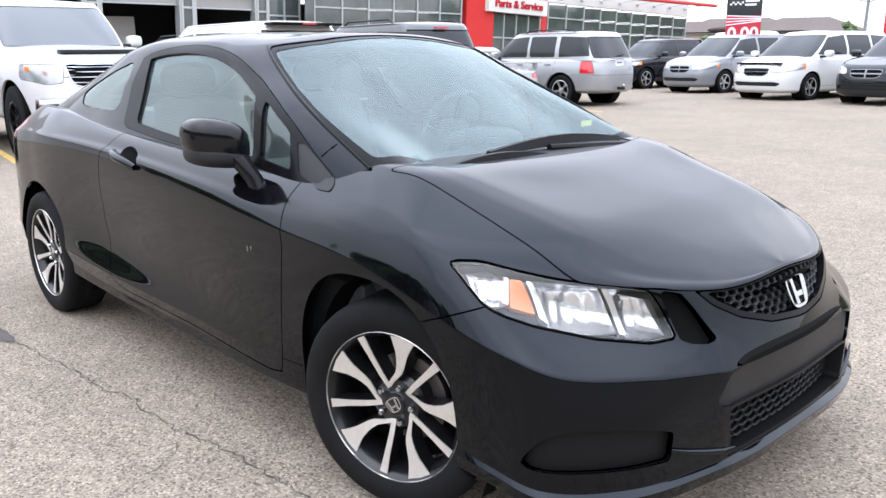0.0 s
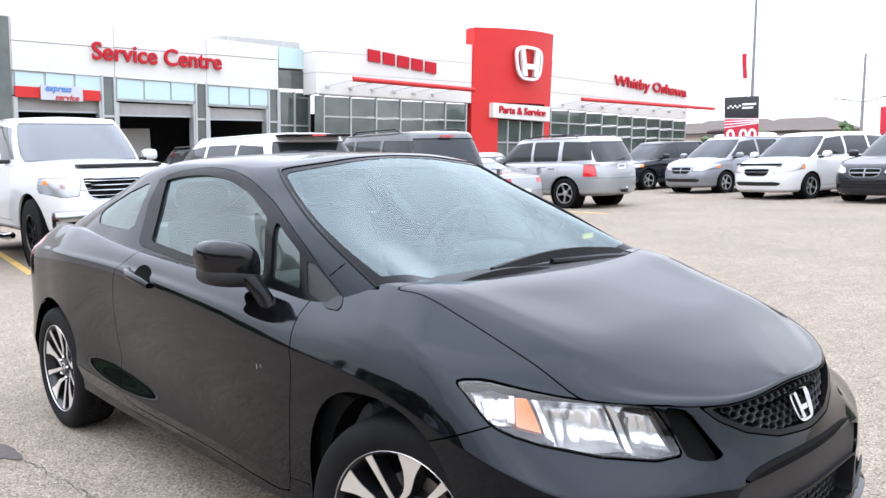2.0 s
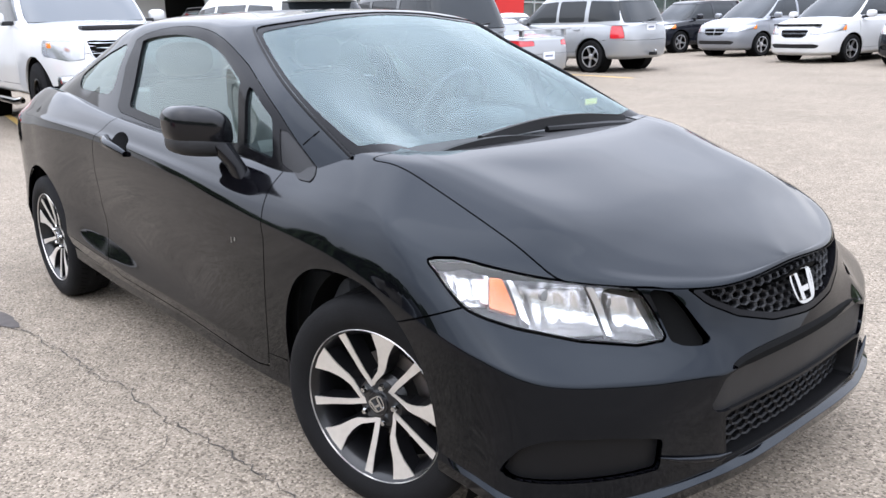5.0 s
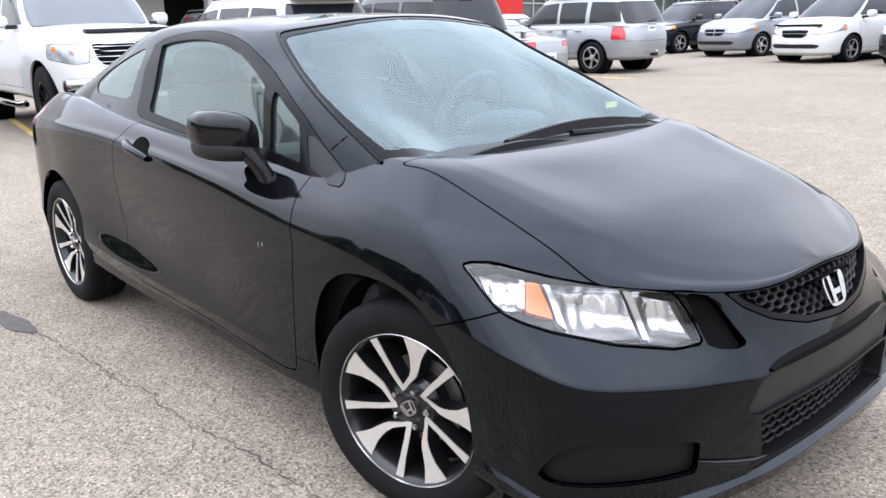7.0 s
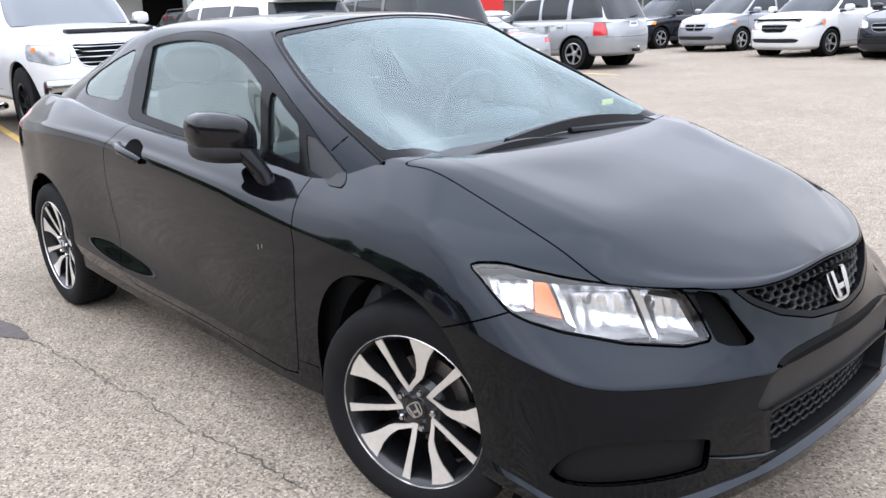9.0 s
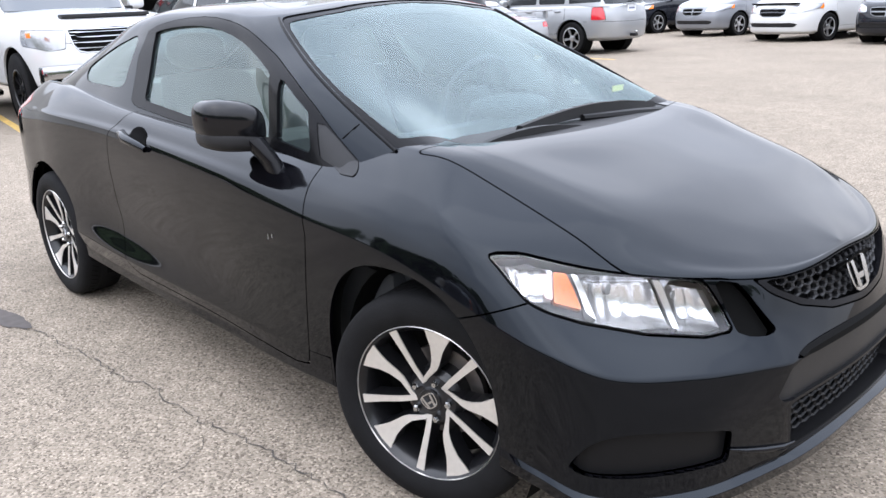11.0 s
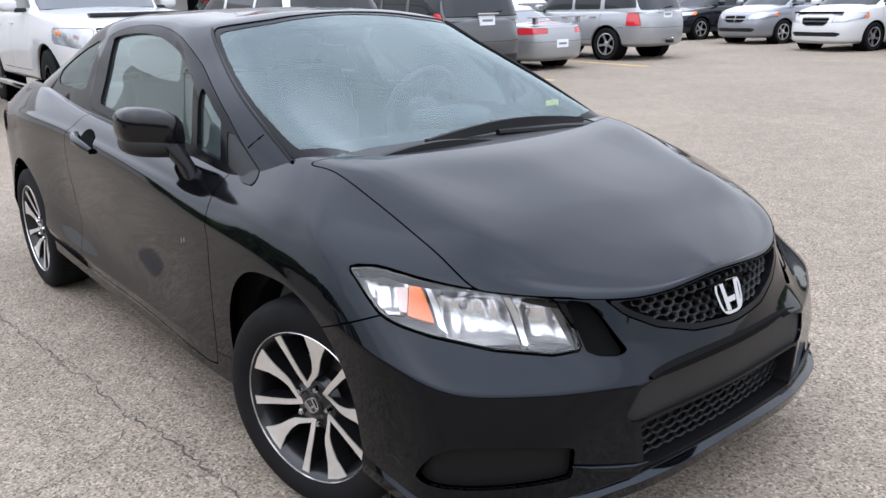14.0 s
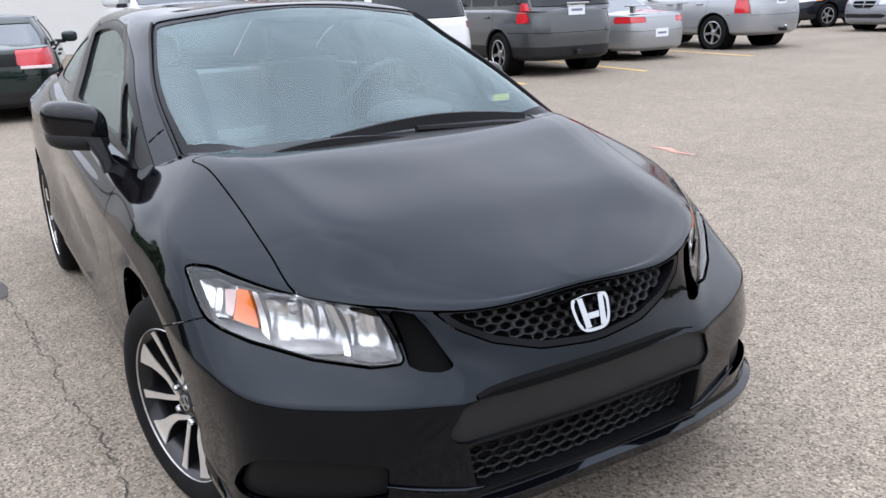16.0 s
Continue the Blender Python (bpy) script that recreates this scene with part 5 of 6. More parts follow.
    for a, b in zip(seams, seams[1:]):
        d, S = cut(S, both(polygon([(a, .3), (a, 2), (b, 2), (b, .3)], XZ), above(1, W / 2 - .2), lambda S: S.P[:, 2] - clear - .13, lambda S: np.hypot(S.P[:, 0] - axles[1], S.P[:, 2] - R) - R * 1.2), .004)
        if len(d.F):
            for sg in (False, True):
                dd = sheet("door", mirrored(d) if sg else d, body_m, car, "", .02)
                y = (-1 if sg else 1) * (W / 2 - .015)
                part("handle", boxed(b + .12 if b < a else a + .12, (b if b < a else a) + .30, y - .02, y + .025, low(.84)(a) - .015, low(.84)(a) + .02, .008), body_m, dd)
    sheet("body", whole(S), body_m, car, "", .03)
    # windows
    U = 24.0
    ws, T = cut(T, lambda S: polygon([(-1, .2), (U * .235, .2), (U * .245, .5), (U * .245, 1.7), (U * .23, 1.88), (-1, 1.88)], UV)(S) * .08, .002)
    sheet("windscreen", whole(push(ws, .006)), glass_m if not ws_z else ws_z, car, "windscreen", .01)
    if rear_glass:
        rw, T = cut(T, lambda S: polygon([(U * .79, .22), (U * 2, .22), (U * 2, 1.75), (U * .79, 1.75)], UV)(S) * .08, .002)
        sheet("rear_window", whole(push(rw, .006)), glass_m, car, "tinted rear window", .01)
    for q in side:
        w, T = cut(T, both(polygon(q, XZ), above(1, W / 2 - .45)), .001)
        if len(w.F):
            for sg in (False, True):
                sheet("side_window", mirrored(push(w, .008)) if sg else push(w, .008), glass_m, car, "", .012)
    sheet("roof", whole(T), body_m, car, "", .03)
    part("underbody", boxed(xr + .25, xf - .25, -W / 2 + .3, W / 2 - .3, clear - .02, clear + .25), M_VOID, car)
    if plate:
        dx = .035 if plate is not True and plate > .8 else 0
        pl = part("number_plate", boxed(xr - .012 + dx, xr + .03 + dx, -.16, .16, .0, .16, .004), M_PLATE, car, "white number plate", False, pose(0, 0, plate if plate is not True else low(.7)(xr) - .08))
        part("plate_bar", boxed(xr - .014 + dx, xr + dx, -.11, .11, .06, .10), M_PLATEBAR, pl, "", False)
    if mirror:
        for sg in (-1, 1):
            mb = part("door_mirror", blob((ws0 - .48, sg * (W / 2 + .12), belt + .10), (.07, .12, .085), 3.2, 20, 12), body_m if mirror is True else mirror, car, "door mirror")
            part("mirror_arm", boxed(ws0 - .50, ws0 - .42, sg * (W / 2 - .1), sg * (W / 2 + .05), belt + .0, belt + .06, .01), M_TRIM, mb)
    if rails:
        for sg in (-1, 1):
            y = sg * (W / 2 - .12 - taper)
            r = part("roof_rail", tube([(rf + .35, y, H - .05), (rf + .5, y, H + .03), (ws1 - .6, y, H + .03), (ws1 - .45, y, H - .04)], .018, 8), rails, car, "roof rail")
    return car


def stand(x, y, heading, L, front=False):
    """The pose of a vehicle from the middle of its front or rear end."""
    d = Vector((math.cos(radians(heading)), math.sin(radians(heading)), 0))
    c = Vector((x, y, 0)) + d * (-L / 2 if front else L / 2)
    return pose(c.x, c.y, 0, 0, 0, heading)


AWAY, TOWARD, DOWN = 172.0, -4.0, 258.0
# white pickup with a billet grille
truck = vehicle("pickup_truck", "lifted white pickup truck with black off-road tyres and barred grille", stand(-7.45, 2.08, TOWARD + 2, 5.8, True), P_WHITE, 5.8, 2.03, 2.13, .50, 1.42, 1.25, 1.42, 1.36, 1.15, .45, -1.15, -1.35,
        (1.80, -1.85), .47, .26, 8, side=[[(.85, 1.48), (.42, 1.95), (-.20, 2.0), (-.20, 1.48)], [(-.28, 1.48), (-.28, 2.0), (-.95, 1.97), (-1.0, 1.48)]],
        head=[(.60, 1.20), (.64, .98), (.80, .96), (1.05, 1.06), (1.05, 1.22)], grille=([(-.1, .92), (.48, .92), (.56, 1.02), (.60, 1.22), (-.1, 1.24)], M_VOID, "barred grille with black gaps", 9, M_CHROME),
        intake=[[(-.1, .62), (.5, .62), (.55, .70), (-.1, .70)]], plate=False, glass_m=M_PALEGLASS, seams=(.95, -.25, -1.15), alloy=M_RIMBLACK, taper=.16)
for sg in (-1, 1):
    part("lamp_end", boxed(2.60, 2.72, sg * .98, sg * 1.012, 1.13, 1.19, .01), M_AMBER, truck, "amber lamp end")
part("hood_scoop", boxed(2.42, 2.58, -.55, .55, 1.34, 1.385, .01), M_TRIM, truck, "black bonnet strip", True)
part("bumper_bar", boxed(2.72, 2.93, -.98, .98, .58, .80, .05), M_CHROME, truck, "chrome front bumper")
for sg in (-1, 1):
    part("side_step", tube([(1.1, sg * 1.05, .42), (1.0, sg * 1.1, .40), (-1.0, sg * 1.1, .40), (-1.1, sg * 1.05, .42)], .045, 10), M_CHROME, truck, "chrome side step")
# dark sedan seen from behind
dark_sedan = vehicle("sedan", "dark green sedan with red tail lamps on asphalt", stand(-8.68, -.80, AWAY, 4.6), paint("dark_green_paint", (.012, .02, .018), 0, 1, .4), 4.6, 1.74, 1.40, .22, .98, .72, .92, .98, .95, .35, -1.05, -1.65,
        (1.35, -1.30), .31, .20, 5, side=[[(.75, .98), (.3, 1.28), (-.25, 1.31), (-.25, .98)], [(-.32, .98), (-.32, 1.31), (-.9, 1.27), (-1.2, .99)]],
        lamp=[(.36, .74), (.36, .94), (.9, .95), (.9, .70)], glass_m=M_PALEGLASS, lower_m=M_TRIM, seams=(.85, -.28, -1.05), plate=.74)
for sg in (-1, 1):
    part("reversing_lamp", boxed(-2.312, -2.27, sg * .40, sg * .78, .695, .735, .006), M_TAILW, dark_sedan, "clear strip under the tail lamp")
part("tail_panel", boxed(-2.308, -2.27, -.36, .36, .74, .90, .01), M_TRIM, dark_sedan, "dark panel between the lamps")
# white people carrier with a dark rear spoiler
mv = vehicle("minivan", "white minivan with tinted glass and rear spoiler", stand(-6.95, 4.9, 179, 5.1), P_WHITE, 5.1, 1.98, 1.80, .24, 1.02, .84, 1.06, 1.02, 1.45, .55, -2.05, -2.42,
        (1.50, -1.45), .34, .23, 5, side=[[(1.1, 1.12), (.55, 1.58), (-.10, 1.63), (-.10, 1.12)], [(-.18, 1.12), (-.18, 1.63), (-1.15, 1.62), (-1.15, 1.12)], [(-1.22, 1.12), (-1.22, 1.62), (-1.9, 1.58), (-2.15, 1.15)]],
        lamp=[(.70, .92), (.70, 1.08), (1.0, 1.08), (1.0, .88)], seams=(1.15, -.14, -1.2), plate=.85)
part("rear_spoiler", boxed(-2.30, -2.02, -.60, .60, 1.71, 1.75, .016), M_SATIN, mv, "black rear spoiler")
part("brake_light", boxed(-2.315, -2.29, -.12, .12, 1.718, 1.74), M_TAIL, mv, "high red brake light", False)
# charcoal SUV
sv = vehicle("suv", "charcoal grey sport utility with red tail lamps and roof rails", stand(-7.3, 7.95, AWAY + 1.5, 4.85), P_CHARCOAL, 4.85, 1.97, 1.84, .30, 1.10, .92, 1.12, 1.10, 1.15, .45, -2.05, -2.36,
        (1.38, -1.38), .37, .24, 5, side=[[(.9, 1.18), (.45, 1.64), (-.2, 1.68), (-.2, 1.18)], [(-.28, 1.18), (-.28, 1.68), (-1.15, 1.67), (-1.15, 1.18)], [(-1.25, 1.18), (-1.25, 1.67), (-2.05, 1.64), (-2.15, 1.2)]],
        lamp=[(.80, .90), (.80, 1.22), (1.05, 1.22), (1.05, .86)], seams=(1.0, -.24, -1.2), rails=M_TRIM, lower_m=M_TRIM, plate=1.0, taper=.14)
part("hitch", boxed(-2.50, -2.38, -.05, .05, .36, .44, .01), M_TRIM, sv)
part("rear_wiper", tube([(-2.37, .05, 1.20), (-2.30, -.38, 1.24)], .012, 6), M_TRIM, sv)
part("brake_light", boxed(-2.14, -2.10, -.14, .14, 1.705, 1.735), M_TAIL, sv, "high red brake light", False)
part("badge_bar", boxed(-2.435, -2.40, -.22, .22, 1.175, 1.205, .004), M_CHROME, sv, "chrome strip over the plate")
# silver two-door with a wing
pc = vehicle("silver_coupe", "silver two-door coupe with low rear wing", stand(-8.3, 10.95, 176, 4.5), P_SILVER, 4.5, 1.75, 1.31, .22, .92, .68, .88, .93, .85, .25, -.75, -1.45,
        (1.32, -1.25), .31, .21, 5, side=[[(.65, .95), (.2, 1.22), (-.5, 1.24), (-.65, .95)], [(-.72, .95), (-.6, 1.23), (-.85, 1.2), (-1.15, .96)]],
        lamp=[(.38, .74), (.38, .84), (.9, .86), (.9, .72)], seams=(.8, -.65), plate=.45, glass_m=M_PALEGLASS)
wing = part("rear_wing", boxed(-2.18, -1.95, -.72, .72, 1.045, 1.07, .01), P_SILVER, pc, "thin rear wing on two feet")
for sg in (-1, 1):
    part("wing_foot", boxed(-2.12, -2.02, sg * .6 - .03, sg * .6 + .03, .92, 1.05, .008), P_SILVER, wing)
# silver SUV
ss = vehicle("suv", "silver sport utility with grey alloy wheels and tow hitch", stand(-8.15, 14.37, 179, 4.77), P_SILVER, 4.77, 1.96, 1.76, .34, 1.10, .92, 1.10, 1.08, 1.15, .42, -1.95, -2.28,
        (1.35, -1.35), .37, .24, 5, side=[[(.9, 1.15), (.42, 1.60), (-.22, 1.64), (-.22, 1.15)], [(-.30, 1.15), (-.30, 1.64), (-1.10, 1.63), (-1.10, 1.15)], [(-1.22, 1.15), (-1.22, 1.63), (-1.95, 1.60), (-2.08, 1.17)]],
        lamp=[(.78, .78), (.78, 1.07), (1.05, 1.07), (1.05, .76)], seams=(1.0, -.26, -1.15), rails=M_TRIM, plate=.93, taper=.15)
part("hitch", boxed(-2.52, -2.36, -.05, .05, .38, .45, .01), M_TRIM, ss)
part("hitch_ball", blob((-2.50, 0, .48), (.03, .03, .03), 2), M_CHROME, ss)
part("rear_wiper", tube([(-2.30, .05, 1.17), (-2.24, -.35, 1.20)], .012, 6), M_TRIM, ss)
part("door_trim", boxed(-2.40, -2.35, -.35, .35, 1.10, 1.13, .006), P_SILVER, ss)


# three people carriers that face the lot, and a dark SUV
M_DULLCHROME = mat("dull_chrome", (0.20, 0.205, 0.21), 0.25, 1.0)


def front_van(label, at, m, bars, mid=None, bar_m=M_DULLCHROME):
    g = ([(-.1, .61), (.26, .61), (.36, .67), (.39, .80), (.34, .815), (-.1, .82)], M_VOID, "dark grille with chrome bars", bars, bar_m) + ((mid,) if mid else ())
    return vehicle("minivan", label, at, m, 5.13, 1.97, 1.74, .22, 1.05, .86, 1.05, 1.03, 1.65, .70, -2.1, -2.45,
            (1.58, -1.5), .335, .22, 5, side=[[(1.25, 1.12), (.70, 1.56), (.05, 1.62), (.05, 1.12)], [(-.04, 1.12), (-.04, 1.62), (-1.05, 1.62), (-1.05, 1.12)], [(-1.14, 1.12), (-1.14, 1.62), (-1.95, 1.58), (-2.15, 1.15)]],
            head=[(.44, .70), (.50, .84), (.74, .90), (.97, .92), (.97, .80), (.72, .70)], grille=g, intake=[[(-.1, .36), (.62, .36), (.70, .44), (.55, .47), (-.1, .46)]], seams=(1.35, .0, -1.1), plate=False)


front_van("grey minivan with cross-bar grille facing the lot", stand(-10.0, 20.2, DOWN, 5.13, True), P_GREY, 1, [0.0])
fv = front_van("white minivan with fine chrome grille and bonnet deflector", stand(-6.62, 18.15, DOWN, 5.13, True), P_WHITE, 8)
part("bonnet_deflector", boxed(2.36, 2.47, -.66, .66, .905, .945, .01), M_SATIN, fv, "dark bonnet deflector")
front_van("black minivan with cross-bar grille facing the lot", stand(-3.75, 17.5, DOWN, 5.13, True), P_DARK, 1, [0.0])
vehicle("suv", "black sport utility parked behind silver one", stand(-13.4, 21.4, DOWN, 4.6, True), P_DARK, 4.6, 1.85, 1.68, .26, 1.02, .84, 1.05, 1.0, 1.15, .4, -1.8, -2.15,
        (1.35, -1.3), .35, .23, 5, side=[[(.9, 1.1), (.4, 1.54), (-.2, 1.57), (-.2, 1.1)], [(-.28, 1.1), (-.28, 1.57), (-1.2, 1.55), (-1.4, 1.12)]],
        head=[(.48, .74), (.52, .86), (.9, .92), (.9, .80)], grille=([(-.1, .62), (.42, .62), (.46, .80), (-.1, .82)], M_VOID, "dark grille", 3, M_CHROME), seams=(1.0, -.24, -1.2), plate=False)
vehicle("suv", "black sport utility with roof rails near the service bays", stand(-15.0, 7.6, AWAY, 4.7), P_DARK, 4.7, 1.9, 1.74, .26, 1.02, .84, 1.08, 1.05, 1.15, .4, -1.95, -2.25,
        (1.35, -1.3), .36, .23, 5, side=[[(.9, 1.14), (.4, 1.58), (-.2, 1.62), (-.2, 1.14)], [(-.28, 1.14), (-.28, 1.62), (-1.1, 1.62), (-1.1, 1.14)], [(-1.2, 1.14), (-1.2, 1.62), (-1.95, 1.56), (-2.05, 1.16)]],
        lamp=[(.75, .9), (.75, 1.1), (1, 1.1), (1, .9)], rails=M_TRIM, seams=(1.0, -.24, -1.15))
vehicle("sedan", "white sedan parked near the showroom", stand(-13.2, 16.2, AWAY, 4.5), P_WHITE, 4.5, 1.75, 1.45, .2, .95, .75, .95, 1.0, .95, .35, -1.0, -1.6,
        (1.3, -1.3), .31, .21, 5, side=[[(.7, 1.0), (.3, 1.3), (-.25, 1.34), (-.25, 1.0)], [(-.32, 1.0), (-.32, 1.34), (-.9, 1.29), (-1.2, 1.0)]], lamp=[(.5, .8), (.5, .92), (.9, .92), (.9, .78)], seams=(.85, -.28, -1.05))
wt2 = vehicle("suv", "white sport utility with dark bundle on its roof", stand(-11.6, 31.5, 200, 4.9), P_WHITE, 4.9, 1.95, 2.0, .3, 1.1, .95, 1.2, 1.2, 1.15, .4, -2.0, -2.3,
        (1.35, -1.35), .37, .24, 5, side=[[(.9, 1.28), (.42, 1.78), (-.22, 1.84), (-.22, 1.28)], [(-.3, 1.28), (-.3, 1.84), (-1.9, 1.78), (-2.05, 1.3)]], lamp=[(.75, 1.0), (.75, 1.3), (1, 1.3), (1, 1.0)], seams=(1.0, -.24))
part("roof_bundle", blob((-.2, 0, 2.08), (1.0, .6, .14), 2.2), mat("dark_bundle", (.05, .03, .03), .9, var=.4, scale=6, bump=.8, bscale=8), wt2, "dark covered load")
# vehicles across the aisle, behind the camera, that the paint mirrors
vehicle("sedan", "red sedan across the aisle facing the coupe", stand(-.6, -9.5, 95, 4.5, True), P_RED, 4.5, 1.75, 1.45, .2, .95, .75, .95, 1.0, .95, .35, -1.0, -1.6,
        (1.3, -1.3), .31, .21, 5, side=[[(.7, 1.0), (.3, 1.3), (-.25, 1.34), (-.25, 1.0)], [(-.32, 1.0), (-.32, 1.34), (-.9, 1.29), (-1.2, 1.0)]], head=[(.44, .62), (.5, .74), (.86, .78), (.86, .68)], seams=(.85, -.28, -1.05), plate=False)
vehicle("suv", "dark grey sport utility across the aisle", stand(-3.6, -9.6, 95, 4.6, True), P_CHARCOAL, 4.6, 1.85, 1.68, .26, 1.02, .84, 1.05, 1.0, 1.15, .4, -1.8, -2.15,
        (1.35, -1.3), .35, .23, 5, side=[[(.9, 1.1), (.4, 1.54), (-.2, 1.57), (-.2, 1.1)], [(-.28, 1.1), (-.28, 1.57), (-1.2, 1.55), (-1.4, 1.12)]], head=[(.48, .74), (.52, .86), (.9, .92), (.9, .80)], seams=(1.0, -.24, -1.2), plate=False)


# ---- marks on the ground ----
def strip(points, widths, z=0.004):
    """A flat ribbon along points on the ground."""
    bm = bmesh.new()
    rows = []
    for k, p in enumerate(points):
        a, b = Vector(points[max(k - 1, 0)]), Vector(points[min(k + 1, len(points) - 1)])
        d = (b - a).normalized()
        n = Vector((-d.y, d.x)) * widths[k] / 2
        rows.append([bm.verts.new((p[0] + n.x, p[1] + n.y, z)), bm.verts.new((p[0] - n.x, p[1] - n.y, z))])
    for r, q in zip(rows, rows[1:]):
        bm.faces.new((r[0], r[1], q[1], q[0]))
    bmesh.ops.recalc_face_normals(bm, faces=bm.faces)
    return bm


def jagged(knots, step=.025, amp=.02, wide=.007):
    pts, ws = [], []
    for a, b in zip(knots, knots[1:]):
        a, b = Vector(a), Vector(b)
        m = max(2, int((b - a).length / step))
        for k in range(m):
            p = a.lerp(b, k / m)
            pts.append((p.x + random.uniform(-amp, amp) * .5, p.y + random.uniform(-amp, amp)))
            ws.append(wide * random.uniform(.25, 1.5))
    return pts, ws


crack = part("crack", strip(*jagged([(-1.0, -1.19), (-.78, -1.14), (-.42, -1.10), (-.12, -1.09), (.04, -1.03), (.25, -1.055), (.48, -1.03), (.68, -.99), (.84, -.975), (1.02, -.97), (1.22, -.975), (1.6, -.93), (2.1, -.95)], .025, .016, .0048)), M_CRACK, None, "", False)
tagged(crack, "thin ragged crack in the asphalt beside the car", "crack", "asphalt cracks")
for kn in ([(-.12, -1.09), (-.05, -1.3), (.06, -1.55), (.02, -1.8)], [(.48, -1.03), (.7, -1.25), (.75, -1.5)], [(-1.0, -1.19), (-1.9, -1.3), (-2.9, -1.28)]):
    c2 = part("crack", strip(*jagged(kn, .03, .03, .0022)), M_CRACK, None, "", False)
    tagged(c2, "hairline crack branching in the asphalt", "crack", "asphalt cracks")
bm = bmesh.new()
ring = []
for k in range(40):
    a = 2 * math.pi * k / 40
    r = 1 + .28 * noise.noise(Vector((math.cos(a) * 1.7, math.sin(a) * 1.7, 3.0))) + .12 * noise.noise(Vector((math.cos(a) * 5, math.sin(a) * 5, 1.0)))
    ring.append(bm.verts.new((-1.2 + .24 * r * math.cos(a), -1.205 + .05 * r * math.sin(a) + .03 * math.cos(a), .005)))
bm.faces.new(ring)
tagged(part("oil_stain", bm, M_OIL, None, "", False), "dark oily stain on the asphalt", "stain")
bm = strip([(-1.72, 4.1), (-1.55, 4.13), (-1.4, 4.06), (-1.2, 4.09)], [.02, .09, .06, .02])
tagged(part("paint_mark", bm, M_REDMARK, None, "", False), "faded red paint mark on asphalt", "mark")
for x0, y0 in ((-8.0, .93), (-7.0, 3.9), (-6.9, 6.55), (-6.85, 9.12), (-7.3, 12.5)):
    d = Vector((math.cos(radians(AWAY)), math.sin(radians(AWAY))))
    pts = [(x0 + d.x * .25 * k, y0 + d.y * .25 * k) for k in range(22)]
    tagged(part("parking_line", strip(pts, [.10] * 22, .003), M_YELLOW, None, "", False), "worn yellow parking line on asphalt", "line", "parking lines")

# ---- the dealership ----
M_PANEL = mat("white_cladding", (0.60, 0.59, 0.565), 0.5, var=0.04, scale=2, spec=0.3)
M_REDWALL = mat("red_cladding", (0.50, 0.014, 0.012), 0.6, var=0.05, scale=2)
M_CYAN = mat("pale_blue_glass", (0.44, 0.58, 0.59), 0.2, 0.0, 0.2)
M_SHOPGLASS = mat("shop_glass", (0.065, 0.08, 0.076), 0.05, 0.0, 1.0, var=0.6, scale=1.2)
M_MULLION = mat("silver_mullion", (0.42, 0.44, 0.44), 0.35, 0.4)
M_SHUTTER = mat("grey_shutter", (0.32, 0.31, 0.30), 0.6, 0.2, var=0.1, scale=4)
# near-black grey that stands in for the shade of unlit rooms
M_INSIDE = mat("interior_shade_grey", (0.05, 0.05, 0.05), 0.9)
M_GREYROOF = mat("weathered_roof_edge", (0.36, 0.355, 0.34), 0.8, var=0.15, scale=3)
M_SIGNRED = mat("red_letter", (0.40, 0.012, 0.022), 0.6, spec=0.2)
M_SIGNBLUE = mat("blue_letter", (0.05, 0.18, 0.5), 0.5)
M_SIGNGREY = mat("grey_sign", (0.46, 0.48, 0.50), 0.5)
LEAN_Z = .03


def at_wall(y, z, out=0.0, plane=-27.0):
    """A place on the facade, which leans by a hair."""
    return Vector((plane + out + LEAN_Z * (z - 4), y + LEAN_Z * (z - 4), z))


def panel(name, y0, y1, zb, zt, m, parent, out=0.0, deep=.15, label="", plane=-27.0):
    """A slab on the facade; zb and zt are (at y0, at y1)."""
    bm = bmesh.new()
    q = [(y0, zb[0]), (y1, zb[1]), (y1, zt[1]), (y0, zt[0])]
    f = [bm.verts.new(at_wall(y, z, out, plane)) for y, z in q]
    b = [bm.verts.new(at_wall(y, z, out - deep, plane)) for y, z in q]
    bm.faces.new(f)
    bm.faces.new(list(reversed(b)))
    for k in range(4):
        bm.faces.new((f[k], b[k], b[(k + 1) % 4], f[(k + 1) % 4]))
    bmesh.ops.recalc_face_normals(bm, faces=bm.faces)
    return part(name, bm, m, parent, label, False)


def lettering(text, y, z, width, height, m, parent, out, tilt=-1.5, name="sign_letters", depth=.04, shear=0.0, plane=-27.0):
    cu = bpy.data.curves.new("letters", "FONT")
    cu.body, cu.extrude, cu.size, cu.shear, cu.offset = text, depth, 1.0, shear, .02
    tmp = new("letters", cu)
    me = bpy.data.meshes.new_from_object(tmp.evaluated_get(bpy.context.evaluated_depsgraph_get()))
    bpy.data.objects.remove(tmp)
    co = np.array([v.co for v in me.vertices])
    lo, hi = co.min(0), co.max(0)
    sx, sz = width / (hi[0] - lo[0]), height / (hi[1] - lo[1])
    for v in me.vertices:
        u, w = (v.co.x - lo[0]) * sx, (v.co.y - lo[1]) * sz
        v.co = at_wall(y + u, z + w + u * math.tan(radians(tilt)), out + v.co.z, plane)
    me.materials.clear()
    me.materials.append(m)
    ob = new(name, me)
    ob.parent = parent
    return ob


